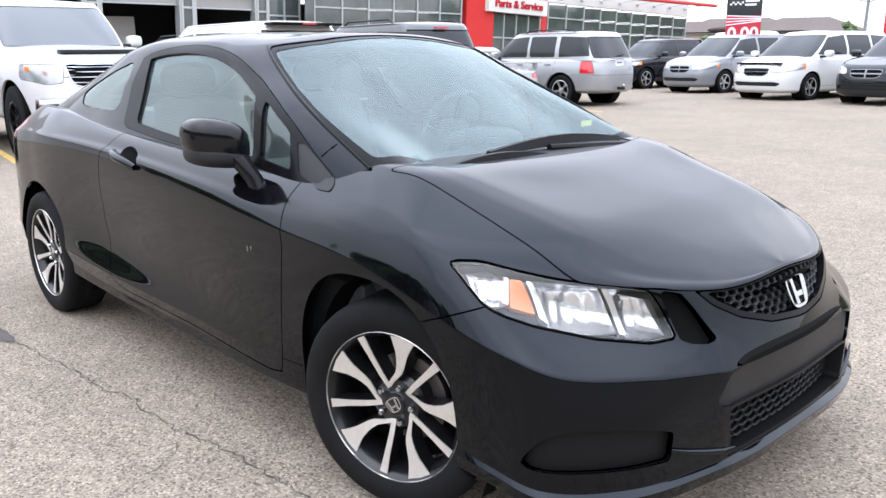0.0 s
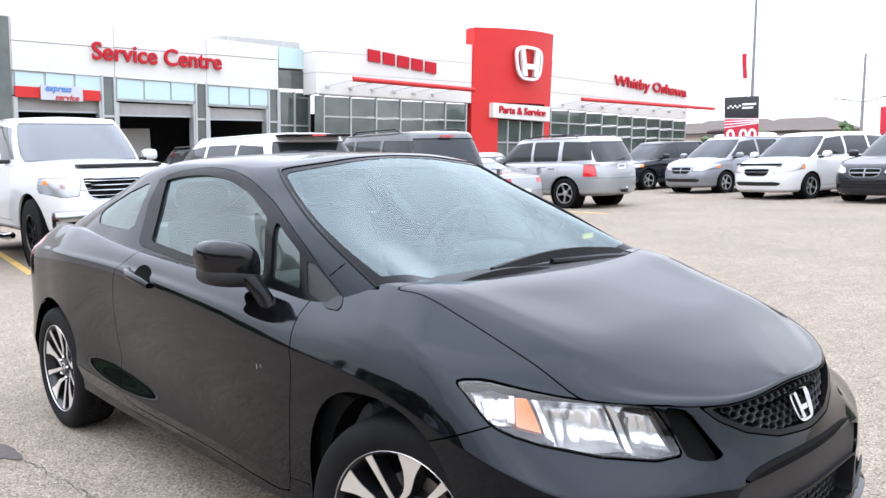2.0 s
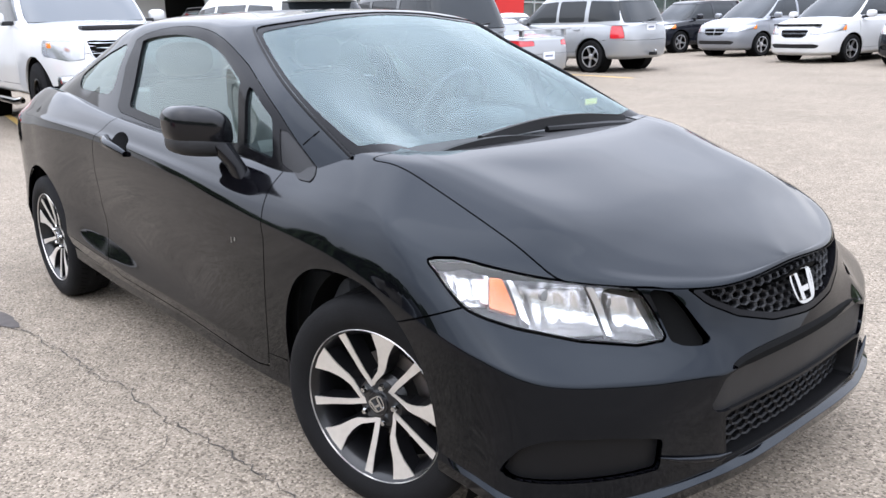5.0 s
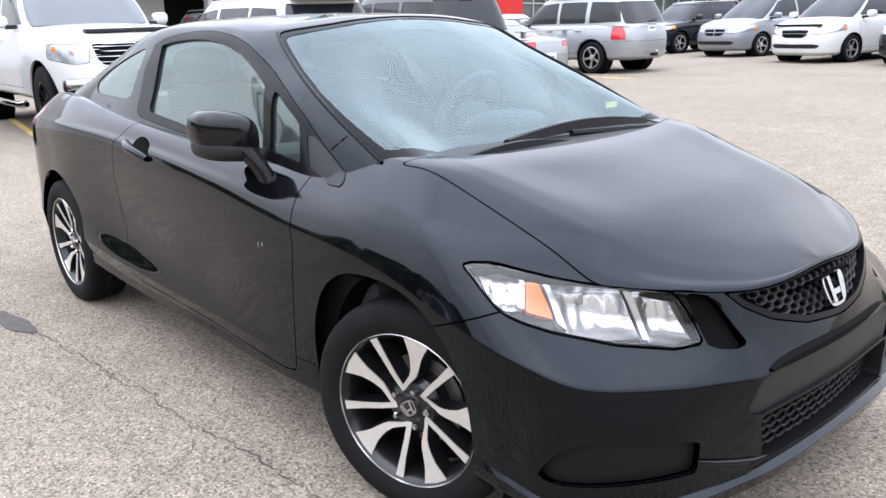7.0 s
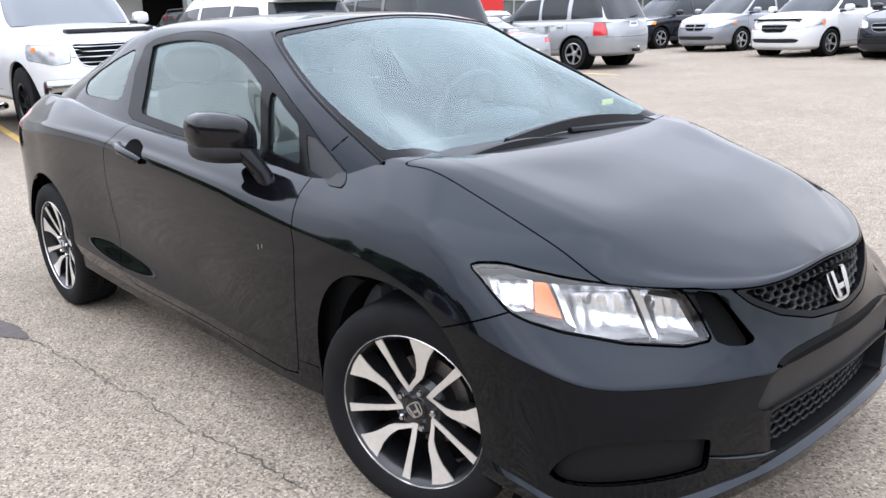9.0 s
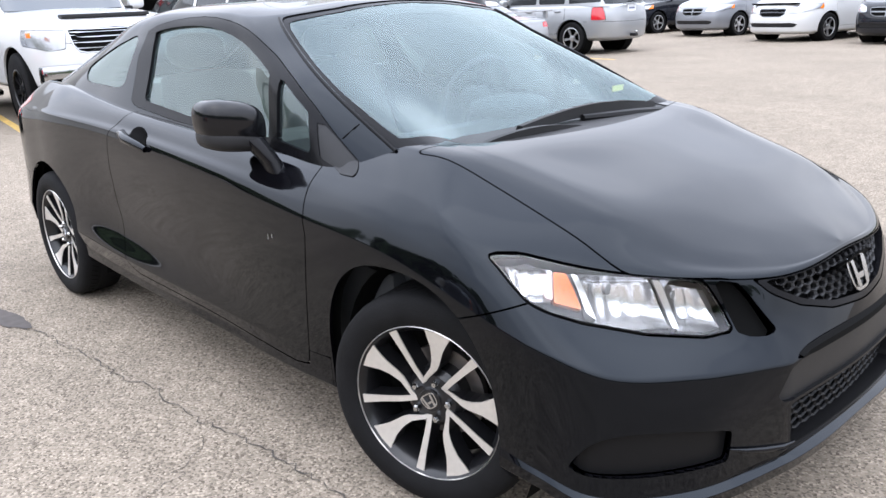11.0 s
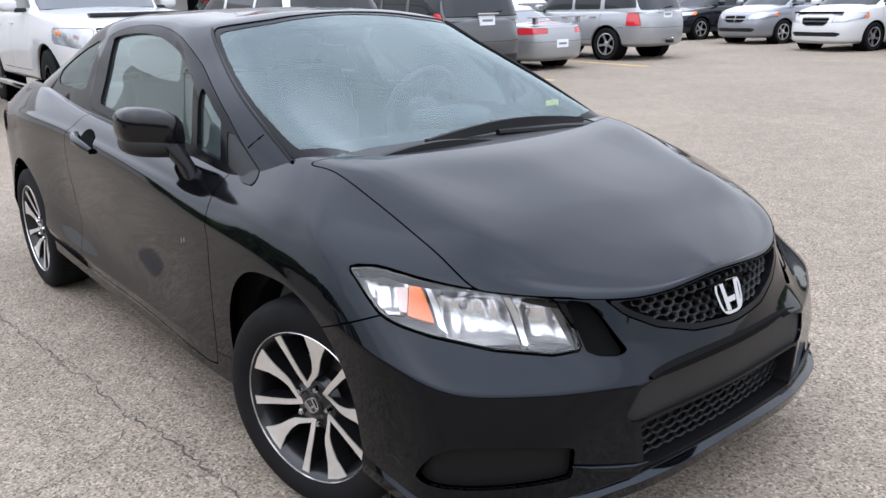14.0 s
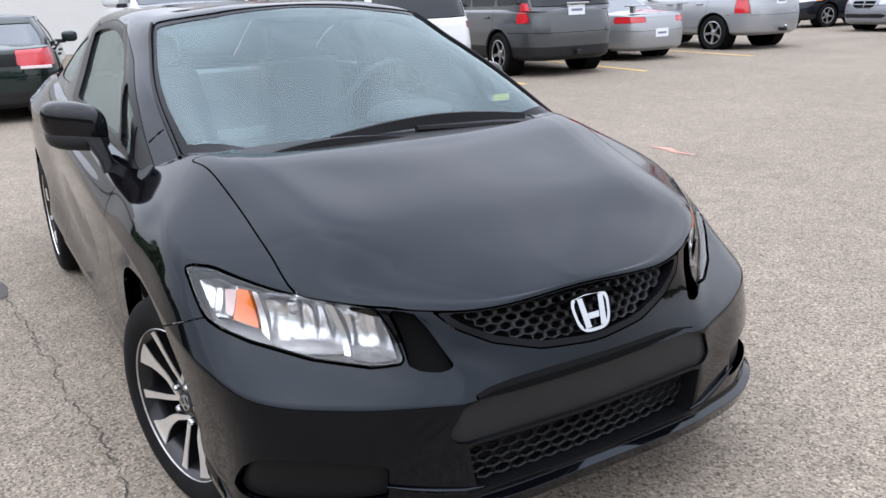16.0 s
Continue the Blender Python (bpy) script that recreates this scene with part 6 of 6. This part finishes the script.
def glazing(parent, y0, y1, zb, zt, cols, rows, glass_m=None, out=0.0, plane=-27.0, bar=.07):
    """Panes with mullions; rows are heights as shares."""
    for c in range(cols):
        a, b = y0 + (y1 - y0) * c / cols, y0 + (y1 - y0) * (c + 1) / cols
        for r0, r1 in zip(rows, rows[1:]):
            w = panel("window", a + bar / 2, b - bar / 2, [np.interp(r0, [0, 1], [zb, zt[0] + (zt[1] - zt[0]) * (a - y0) / (y1 - y0)]) + bar / 2] * 2, [np.interp(r1, [0, 1], [zb, zt[0] + (zt[1] - zt[0]) * (b - y0) / (y1 - y0)]) - bar / 2] * 2, glass_m or M_SHOPGLASS, parent, out - .05, .03, plane=plane)
    for c in range(cols + 1):
        a = y0 + (y1 - y0) * c / cols
        panel("mullion", a - bar / 2, a + bar / 2, (zb, zb), [zt[0] + (zt[1] - zt[0]) * c / cols] * 2, M_MULLION, parent, out + .02, .12, plane=plane)
    for r in rows[1:-1]:
        panel("transom", y0, y1, [zb + (zt[0] - zb) * r - bar / 2, zb + (zt[1] - zb) * r - bar / 2], [zb + (zt[0] - zb) * r + bar / 2, zb + (zt[1] - zb) * r + bar / 2], M_MULLION, parent, out + .015, .1, plane=plane)


SP = -28.0


def scaled(y, z):
    k = 31.03 / 30.03
    return -2.18 + (y + 2.18) * k, 1.37 + (z - 1.37) * k


svc = thing("service_building", "white service building with open bays and blue glass band", "building")
for y0, y1, n in ((-30, 6.2, "far"), (6.2, 9.65, "a"), (9.65, 13.3, "b"), (13.3, 16.6, "c")):
    a, b = max(y0, -12), y1
    roof = lambda y: 6.48 - .026 * (y - 6.3)
    ya, zt0 = scaled(a, roof(a))
    yb, zt1 = scaled(b, roof(b))
    _, zj = scaled(a, 5.66)
    _, zb0 = scaled(a, 4.69 - .03 * (a - 6.15))
    _, zb1 = scaled(b, 4.69 - .03 * (b - 6.15))
    panel("upper_cladding", ya + .008, yb - .008, (zj + .012, zj - .02), (zt0, zt1), M_PANEL, svc, 0, .3, plane=SP)
    panel("lower_cladding", ya + .008, yb - .008, (zb0, zb1), (zj - .012, zj - .045), M_PANEL, svc, 0, .3, plane=SP)
    if n != "far":
        _, zs0 = scaled(a, 3.9 - .03 * (a - 6.1))
        w = (yb - ya - .5) / 3
        for k in range(3):
            panel("blue_pane", ya + .05 + w * k + .04, ya + .05 + w * (k + 1) - .04, (zs0 + .03, zs0 - .0), (zb0 - .06, zb0 - .10), M_CYAN, svc, -.05, .04, "pale blue glass panel", SP)
        panel("band_frame", ya, yb, (zs0 - .05, zs0 - .12), (zb0, zb1), M_MULLION, svc, -.10, .08, plane=SP)
        glazing(svc, yb - .48, yb - .02, 0, (zb0 - .05, zb0 - .06), 1, (0, .22, .45, .68, 1), None, 0, SP, .08)
        dz = zs0 - .12
        panel("bay_door", ya + .12, yb - .56, (dz - .42, dz - .44), (dz, dz - .03), M_SHUTTER, svc, -.25, .06, "half-raised grey bay door", SP)
        panel("door_rail", ya + .12, yb - .56, (dz - .50, dz - .52), (dz - .43, dz - .45), M_MULLION, svc, -.22, .08, "", SP)
        panel("bay_jamb", ya, ya + .14, (0, 0), (dz + .02, dz), M_MULLION, svc, -.02, .4, "", SP)
        panel("bay_pier", yb - .60, yb - .46, (0, 0), (dz + .02, dz), M_MULLION, svc, -.02, .4, "", SP)
panel("blank_wall", -14, scaled(6.1, 1)[0], (0, 0), (4.9, 4.85), M_PANEL, svc, -.02, .3, "", SP)
panel("end_glass", scaled(5.4, 1)[0], scaled(6.15, 1)[0], (0, 0), (6.6, 6.6), M_SHOPGLASS, svc, .03, .04, "dark corner glazing", SP)
# the bays' inside, its dimness put into a dark grey colour
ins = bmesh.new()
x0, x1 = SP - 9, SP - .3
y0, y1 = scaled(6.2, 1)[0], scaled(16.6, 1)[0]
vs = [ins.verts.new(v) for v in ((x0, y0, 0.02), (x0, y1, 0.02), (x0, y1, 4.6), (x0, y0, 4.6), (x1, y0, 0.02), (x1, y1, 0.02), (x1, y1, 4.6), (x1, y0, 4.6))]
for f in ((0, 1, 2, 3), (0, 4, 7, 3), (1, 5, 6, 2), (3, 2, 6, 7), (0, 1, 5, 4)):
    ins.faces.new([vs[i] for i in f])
part("workshop", ins, M_INSIDE, svc, "workshop box behind the bays, its shade put into dark grey", False)
part("workshop_cabinet", boxed(SP - 4, SP - 3, 11.0, 12.6, .02, 2.9, .03), M_PANEL, svc, "white cabinet inside the bay")
part("flat_roof", boxed(SP - 12, SP - .3, -14, 17.5, 6.0, 6.2), M_GREYROOF, svc)
part("roof_block", boxed(SP - 8, SP - 3, 16.2, 20.5, 6.0, 7.15, .02), M_GREYROOF, svc, "weathered grey roof block")
for y in (13.9, 15.75, 17.5):
    part("roof_mast", tube([(SP - 1.5, y, 6.2), (SP - 1.5, y, 12.5)], .025, 6), M_MULLION, svc, "thin roof mast")
ys, zs = scaled(8.83, 5.52)
lettering("Service Centre", ys, zs - .36, 5.25, .66, M_SIGNRED, svc, .10, -1.4, plane=SP)
ys, zs = scaled(6.25, 3.80)
panel("red_strip", ys, scaled(9.1, 1)[0], (zs - .02, zs - .10), (zs + .36, zs + .28), M_REDWALL, svc, .02, .06, "red strip over the bay", SP)
ex = panel("express_sign", scaled(7.05, 1)[0], scaled(8.45, 1)[0], (zs - .10, zs - .14), (zs + .42, zs + .38), M_SIGNGREY, svc, .12, .08, "slanted grey sign with blue and red words", SP)
lettering("express", scaled(7.2, 1)[0], zs + .13, .9, .24, M_SIGNBLUE, ex, .13, -2, depth=.008, shear=.3, plane=SP)
lettering("service", scaled(7.5, 1)[0], zs - .10, .85, .19, M_SIGNRED, ex, .13, -2, depth=.008, shear=.3, plane=SP)
# glazed link
lk0, lk1 = scaled(16.65, 1)[0], scaled(17.9, 1)[0]
panel("link_panel", lk0, lk1, (5.45, 5.45), (6.35, 6.32), M_CYAN, svc, -.02, .06, "", SP)
panel("link_window", lk0, lk1, (4.55, 4.55), (5.35, 5.35), M_SHOPGLASS, svc, -.03, .06, "", SP)
glazing(svc, lk0, lk1 + .3, 0, (4.45, 4.42), 2, (0, .33, .66, 1), None, 0, SP, .07)

shop = thing("showroom_building", "white and red car showroom with glazed front", "building")
for k, (f0, f1) in enumerate(((4.30, 5.22), (5.24, 6.12), (6.14, 6.98))):
    t0, t1 = (f0, f1)
    s0 = lambda z: z - .17 * (1 - (z - 4.3) / 2.7) + .14 * ((z - 4.3) / 2.7)
    panel("cladding", 18.85, 28.34, (t0, s0(t0)), (t1, s0(t1)), M_PANEL, shop, 0, .3)
    panel("side_cladding", 18.55, 18.85, (t0, t0), (t1, t1), M_PANEL, shop, -.001, 1.1)
panel("backing", 18.9, 28.4, (4.25, 4.1), (6.9, 7.05), M_GREYROOF, shop, -.02, .3)
glazing(shop, 18.95, 28.0, 0, (4.22, 4.08), 6, (0, .25, .5, .78, 1))
# plain red blocks where the maker's name stands
for k in range(5):
    y = 21.4 + .9 * k
    panel("name_block", y, y + .72, (5.88 - .085 * k, 5.88 - .085 * k - .06), (6.42 - .085 * k, 6.42 - .085 * k - .06), M_SIGNRED, shop, .10, .08, "plain red sign block")


def canopy(y0, y1, z0, z1, n, parent):
    bm = bmesh.new()
    q = [(0, 0), (.16, .02), (.20, .10), (.16, .18), (0, .22)]
    rows = [[bm.verts.new(at_wall(y, z + dz, .85 + dx)) for dx, dz in q] for y, z in ((y0, z0), (y1, z1))]
    for k in range(5):
        bm.faces.new((rows[0][k], rows[0][(k + 1) % 5], rows[1][(k + 1) % 5], rows[1][k]))
    bm.faces.new(rows[0])
    bm.faces.new(rows[1])
    bmesh.ops.recalc_face_normals(bm, faces=bm.faces)
    c = part("red_canopy", bm, M_REDWALL, parent, "thin red canopy blade on brackets", False)
    for k in range(n):
        t = (k + .1) / n
        y, z = y0 - 1.0 + (y1 - y0) * t, z0 + (z1 - z0) * t - .15
        part("bracket", tube([at_wall(y, z, 0), at_wall(y + .9, z + .22, .9)], .03, 6), M_MULLION, c)
        part("flood_lamp", blob(at_wall(y, z - .05, .18).to_tuple(), (.07, .08, .09), 4, 12, 8), M_MULLION, c, "grey flood lamp")


panel("corner_window", 18.45, 18.93, (0, 0), (4.2, 4.2), M_SHOPGLASS, shop, .03, .05)
canopy(19.9, 27.6, 4.80, 4.60, 6, shop)
# bowed red tower
bm = bmesh.new()
rows = []
for k in range(17):
    t = k / 16
    y = 28.35 + 6.5 * t
    bow = .55 * (1 - (2 * t - 1) ** 2)
    zt = 8.0 + .16 * t + .0 * bow
    rows.append([bm.verts.new(at_wall(y, z, bow + .15 - (.0 if z > 4.2 else .12)) ) for z in (-.2, 4.15, 4.2, zt)] + [bm.verts.new(at_wall(y, zt, -.5)), bm.verts.new(at_wall(y, -.2, -.5))])
for a, b in zip(rows, rows[1:]):
    t = rows.index(a) / 16
    for j in range(6):
        if j == 0 and .27 < t + .03 < .88:
            continue
        bm.faces.new((a[j], b[j], b[(j + 1) % 6], a[(j + 1) % 6]))
bm.faces.new(rows[0])
bm.faces.new(list(reversed(rows[-1])))
bmesh.ops.recalc_face_normals(bm, faces=bm.faces)
part("red_tower", bm, M_REDWALL, shop, "tall bowed red tower")
panel("entrance_sign", 29.4, 34.15, (3.35, 3.17), (4.12, 4.0), M_PANEL, shop, .62, .5, "white sign over the entrance")
lettering("Parts & Service", 29.85, 3.58, 3.85, .40, M_SIGNRED, shop, .64, -2.0)
glazing(shop, 30.0, 34.0, 0, (3.30, 3.15), 4, (0, .62, 1), None, .25)
e = emblem(2.15, shop, Matrix.Translation(at_wall(31.95, 6.28, .78)) @ pose(0, 0, 0, 0, 0, 90) @ pose(0, 0, 0, 0, 1.5, 0), M_CHROME)
e.data.materials[0] = mat("silver_sign", (0.72, 0.72, 0.73), 0.3, 0.3)
for z0, z1 in ((4.0, 4.9), (4.92, 5.8), (5.82, 6.75)):
    q = lambda z: z - .5
    panel("cladding", 34.9, 50.3, (z0, q(z0)), (z1, q(z1)), M_PANEL, shop, 0, .3)
glazing(shop, 35.0, 50.2, 0, (3.95, 3.40), 9, (0, .3, .62, .8, 1), None, .0)
canopy(36.7, 52.4, 4.38, 4.14, 8, shop)
lettering("Whitby Oshawa", 41.1, 5.35, 8.8, .85, M_SIGNRED, shop, .10, -3.3)
part("shop_roof", boxed(-39, -27.35, 18.9, 50, 5.9, 6.1), M_GREYROOF, shop)
# dark slabs behind the glazing, the rooms' shade put into their colour
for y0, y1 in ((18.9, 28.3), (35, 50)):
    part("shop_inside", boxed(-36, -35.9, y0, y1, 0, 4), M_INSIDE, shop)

# ---- lamp posts, banner board, flags ----
M_POST = mat("galvanised_post", (0.20, 0.205, 0.21), 0.6, 0.3, var=0.1, scale=5)
M_BOARDB = mat("black_board", (0.02, 0.02, 0.022), 0.5)
M_FLAGW = mat("white_cloth", (0.75, 0.75, 0.76), 0.8, var=0.05, scale=6)
M_FLAGR = mat("red_cloth", (0.45, 0.02, 0.04), 0.8, var=0.08, scale=6)


def lamp_post(x, y, h, lean=.03):
    post = thing("street_lamp", "tall grey lot lamp post with twin heads", "street lamp", pose(x, y, 0))
    part("pole", tube([(0, 0, 0), (lean * h, 0, h)], [.13, .08], 10), M_POST, post)
    for sg in (-1, 1):
        a = part("arm", tube([(lean * h, 0, h - .1), (lean * h + sg * .9, sg * .45, h + .05)], .04, 6), M_POST, post)
        part("lamp_head", blob((lean * h + sg * 1.15, sg * .58, h + .06), (.42, .3, .09), 3, 16, 8), M_POST, a)
    for k in range(6):
        part("step_bolt", tube([(lean * h * .8, 0, h * (.35 + .09 * k)), (lean * h * .8 + .3, .1, h * (.35 + .09 * k))], .02, 5), M_POST, post)
    return post


lp = lamp_post(-20.9, 47.3, 10.9)
fl = bmesh.new()
rows = []
for k in range(14):
    t = k / 13
    w = .34 * math.sin(math.pi * min(1, t * .95 + .12)) ** .6
    rows.append([fl.verts.new((-.2 + .05 * math.sin(9 * t), 0, 4.2 + 5 * t)), fl.verts.new((-.2 - w, .12 * math.sin(7 * t), 4.2 + 5 * t))])
for a, b in zip(rows, rows[1:]):
    fl.faces.new((a[0], a[1], b[1], b[0]))
flag = part("feather_banner", fl, M_FLAGR, lp, "red and white feather banner", True)
flag.data.materials.append(M_FLAGW)
for f in flag.data.polygons:
    f.material_index = 1 if (f.center.z > 7.2 or f.center.z < 5.6) else 0
board = thing("banner_board", "black and red price banner board on a post", "sign", pose(-11.2, 26.6, 0, 0, 0, 26))
part("post", tube([(0, 0.1, 0), (0, 0.1, 3.2)], .06, 8), M_POST, board)
part("black_panel", boxed(-.6, .6, -.04, .04, 2.45, 3.25, .01), M_BOARDB, board)
part("red_panel", boxed(-.6, .6, -.05, .03, 1.55, 2.45, .01), M_FLAGR, board)
for k in range(4):
    part("white_stripe", boxed(-.6, .6, -.056, -.05, 0, .035), M_FLAGW, board, "", False, pose(0, 0, 2.18 + .08 * k, 0, -6 + 3 * k, 0))
for k in range(6):
    part("check_square", boxed(-.5 + .08 * k, -.43 + .08 * k, -.046, -.04, 2.83 + .06 * (k % 2), 2.89 + .06 * (k % 2)), M_FLAGW, board, "", False)
part("text_bar", boxed(.02, .5, -.046, -.04, 2.93, 3.0), M_FLAGW, board, "", False)
part("text_bar", boxed(.02, .4, -.046, -.04, 2.80, 2.87), M_FLAGW, board, "", False)
cu = bpy.data.curves.new("price", "FONT")
cu.body, cu.extrude, cu.size, cu.align_x, cu.offset = "0.00", .01, .62, "CENTER", .015
tmp = new("price", cu)
me = bpy.data.meshes.new_from_object(tmp.evaluated_get(bpy.context.evaluated_depsgraph_get()))
bpy.data.objects.remove(tmp)
me.materials.clear()
me.materials.append(M_FLAGW)
price = new("price_digits", me)
price.parent = board
price.matrix_local = pose(0, -.06, 1.62, 90, 0, 0)
up = thing("utility_pole", "grey wooden utility pole with street light arm", "utility pole", pose(-23.6, 74, 0))
part("pole", tube([(0, 0, 0), (.25, 0, 9.3)], [.16, .11], 8), M_POST, up)
part("cross_arm", tube([(-2.4, .2, 5.6), (.2, 0, 5.1), (3.2, -.2, 5.7)], .05, 6), M_POST, up)
part("flag_cloth", boxed(1.6, 2.3, -.02, .02, 1.6, 4.6, .01), M_FLAGR, up, "red banner")
part("flag_top", boxed(1.9, 2.4, -.02, .02, 4.6, 6.0, .01), M_FLAGW, up)
wire = thing("overhead_wire", "thin overhead cables over the lot", "cable")
for z in (5.6, 6.1):
    part("cable", tube([(-75, 72, z), (-50, 73, z - .25), (-23, 74, z - .1), (30, 78, z)], .03, 5), M_POST, wire)

# ---- houses and trees in the distance ----
M_BRICKWALL = mat("pale_brick", (0.36, 0.29, 0.24), 0.9, var=0.1, scale=2)
M_SHINGLE = mat("brown_shingle", (0.10, 0.08, 0.07), 0.9, var=0.2, scale=2)
M_LEAF = mat("leaf_mass", (0.06, 0.10, 0.035), 0.8, var=0.45, scale=1.5)
M_FARWIN = mat("far_window", (0.08, 0.09, 0.1), 0.2)


def house(x, y, w, d, h, r, heading):
    hs = thing("house", "distant pale brick house with brown hip roof", "house", pose(x, y, 0, 0, 0, heading), "far houses")
    part("wall", boxed(-w / 2, w / 2, -d / 2, d / 2, 0, h), M_BRICKWALL, hs, "", False)
    bm = bmesh.new()
    o = .4
    b = [bm.verts.new(v) for v in ((-w / 2 - o, -d / 2 - o, h), (w / 2 + o, -d / 2 - o, h), (w / 2 + o, d / 2 + o, h), (-w / 2 - o, d / 2 + o, h), (-w / 2 + d * .4, 0, h + r), (w / 2 - d * .4, 0, h + r))]
    for f in ((0, 1, 5, 4), (1, 2, 5), (2, 3, 4, 5), (3, 0, 4), (3, 2, 1, 0)):
        bm.faces.new([b[i] for i in f])
    part("roof", bm, M_SHINGLE, hs, "", False)
    for k in range(int(w / 3)):
        for z in (h - 2.0, h - 4.8):
            if z > 0:
                part("window", boxed(-w / 2 + 1.2 + 3 * k, -w / 2 + 2.4 + 3 * k, -d / 2 - .04, -d / 2 + .02, z, z + 1.2), M_FARWIN, hs, "", False)


for k, (dx, w, h) in enumerate(((-.475, 14, 5.0), (-.448, 16, 5.3), (-.415, 15, 5.0), (-.385, 14, 5.2))):
    n = Vector((dx, math.sqrt(1 - dx * dx))) * 125
    house(3 + n.x, -2 + n.y, w, 10, h - 1.7, 1.9, 24)


def foliage(name, label, spots, seed):
    """Rows of crowns: many small leaf clumps with gaps, as one mass."""
    rnd = random.Random(seed)
    V, F = [], []
    ico = bmesh.new()
    bmesh.ops.create_icosphere(ico, subdivisions=1, radius=1)
    base = [v.co.copy() for v in ico.verts]
    faces = [[v.index for v in f.verts] for f in ico.faces]
    ico.free()
    for x, y, h, r in spots:
        for k in range(26):
            a, b = rnd.uniform(0, 2 * math.pi), rnd.uniform(-.9, 1)
            c = Vector((x + r * math.cos(a) * math.sqrt(1 - b * b) * rnd.uniform(.5, 1), y + r * math.sin(a) * math.sqrt(1 - b * b) * rnd.uniform(.5, 1), h * .55 + h * .42 * b))
            s = r * rnd.uniform(.18, .42)
            o = len(V)
            for v in base:
                V.append(tuple(c + v * s * rnd.uniform(.6, 1.25)))
            F += [tuple(i + o for i in f) for f in faces]
    me = bpy.data.meshes.new(name)
    me.from_pydata(V, [], F)
    me.materials.append(M_LEAF)
    return tagged(new(name, me), label, "trees", kind="stuff")


rnd = random.Random(5)
spots = []
for k in range(24):
    a = radians(95 + rnd.uniform(-2, 2) + k * 1.05)
    d = rnd.uniform(95, 118)
    spots.append((3 + d * math.cos(a), -2 + d * math.sin(a), rnd.uniform(2.2, 3.8), rnd.uniform(1.6, 2.6)))
for k in range(22):
    a = radians(72 + k * 1.05)
    spots.append((3 + 90 * math.cos(a), -2 + 90 * math.sin(a), rnd.uniform(3, 5), rnd.uniform(2, 3)))
foliage("far_trees", "low green trees beyond the lot", spots, 3)
spots = []
for k in range(110):
    a = radians(182 + k * 1.75)
    d = rnd.uniform(42, 60)
    spots.append((3 + d * math.cos(a), -2 + d * math.sin(a), rnd.uniform(6, 10), rnd.uniform(2.4, 4.2)))
foliage("tree_belt", "dense green tree belt round the lot", spots, 4)

# lattice mast that the side window mirrors
M_MAST = mat("lattice_steel", (0.25, 0.26, 0.27), 0.6, 0.4)
mast = thing("pylon", "grey lattice power pylon beyond the lot", "pylon", pose(-190, -78, 0, 0, 0, 35))
for sx, sy in ((-1, -1), (1, -1), (1, 1), (-1, 1)):
    part("leg", tube([(sx * 3.2, sy * 3.2, 0), (sx * 1.0, sy * 1.0, 18), (sx * .5, sy * .5, 34)], .22, 5), M_MAST, mast)
for k in range(9):
    z0, z1 = 3.4 * k, 3.4 * (k + 1)
    r = lambda z: float(np.interp(z, [0, 18, 34], [3.2, 1.0, .5]))
    for sx in (-1, 1):
        part("brace", tube([(-r(z0), sx * r(z0), z0), (r(z1), sx * r(z1), z1)], .12, 4), M_MAST, mast)
        part("brace", tube([(r(z0), sx * r(z0), z0), (-r(z1), sx * r(z1), z1)], .12, 4), M_MAST, mast)
for z, w in ((22, 8), (27, 6.5), (31.5, 5)):
    part("cross_arm", tube([(-w, 0, z), (0, 0, z + .9), (w, 0, z)], .25, 5), M_MAST, mast)
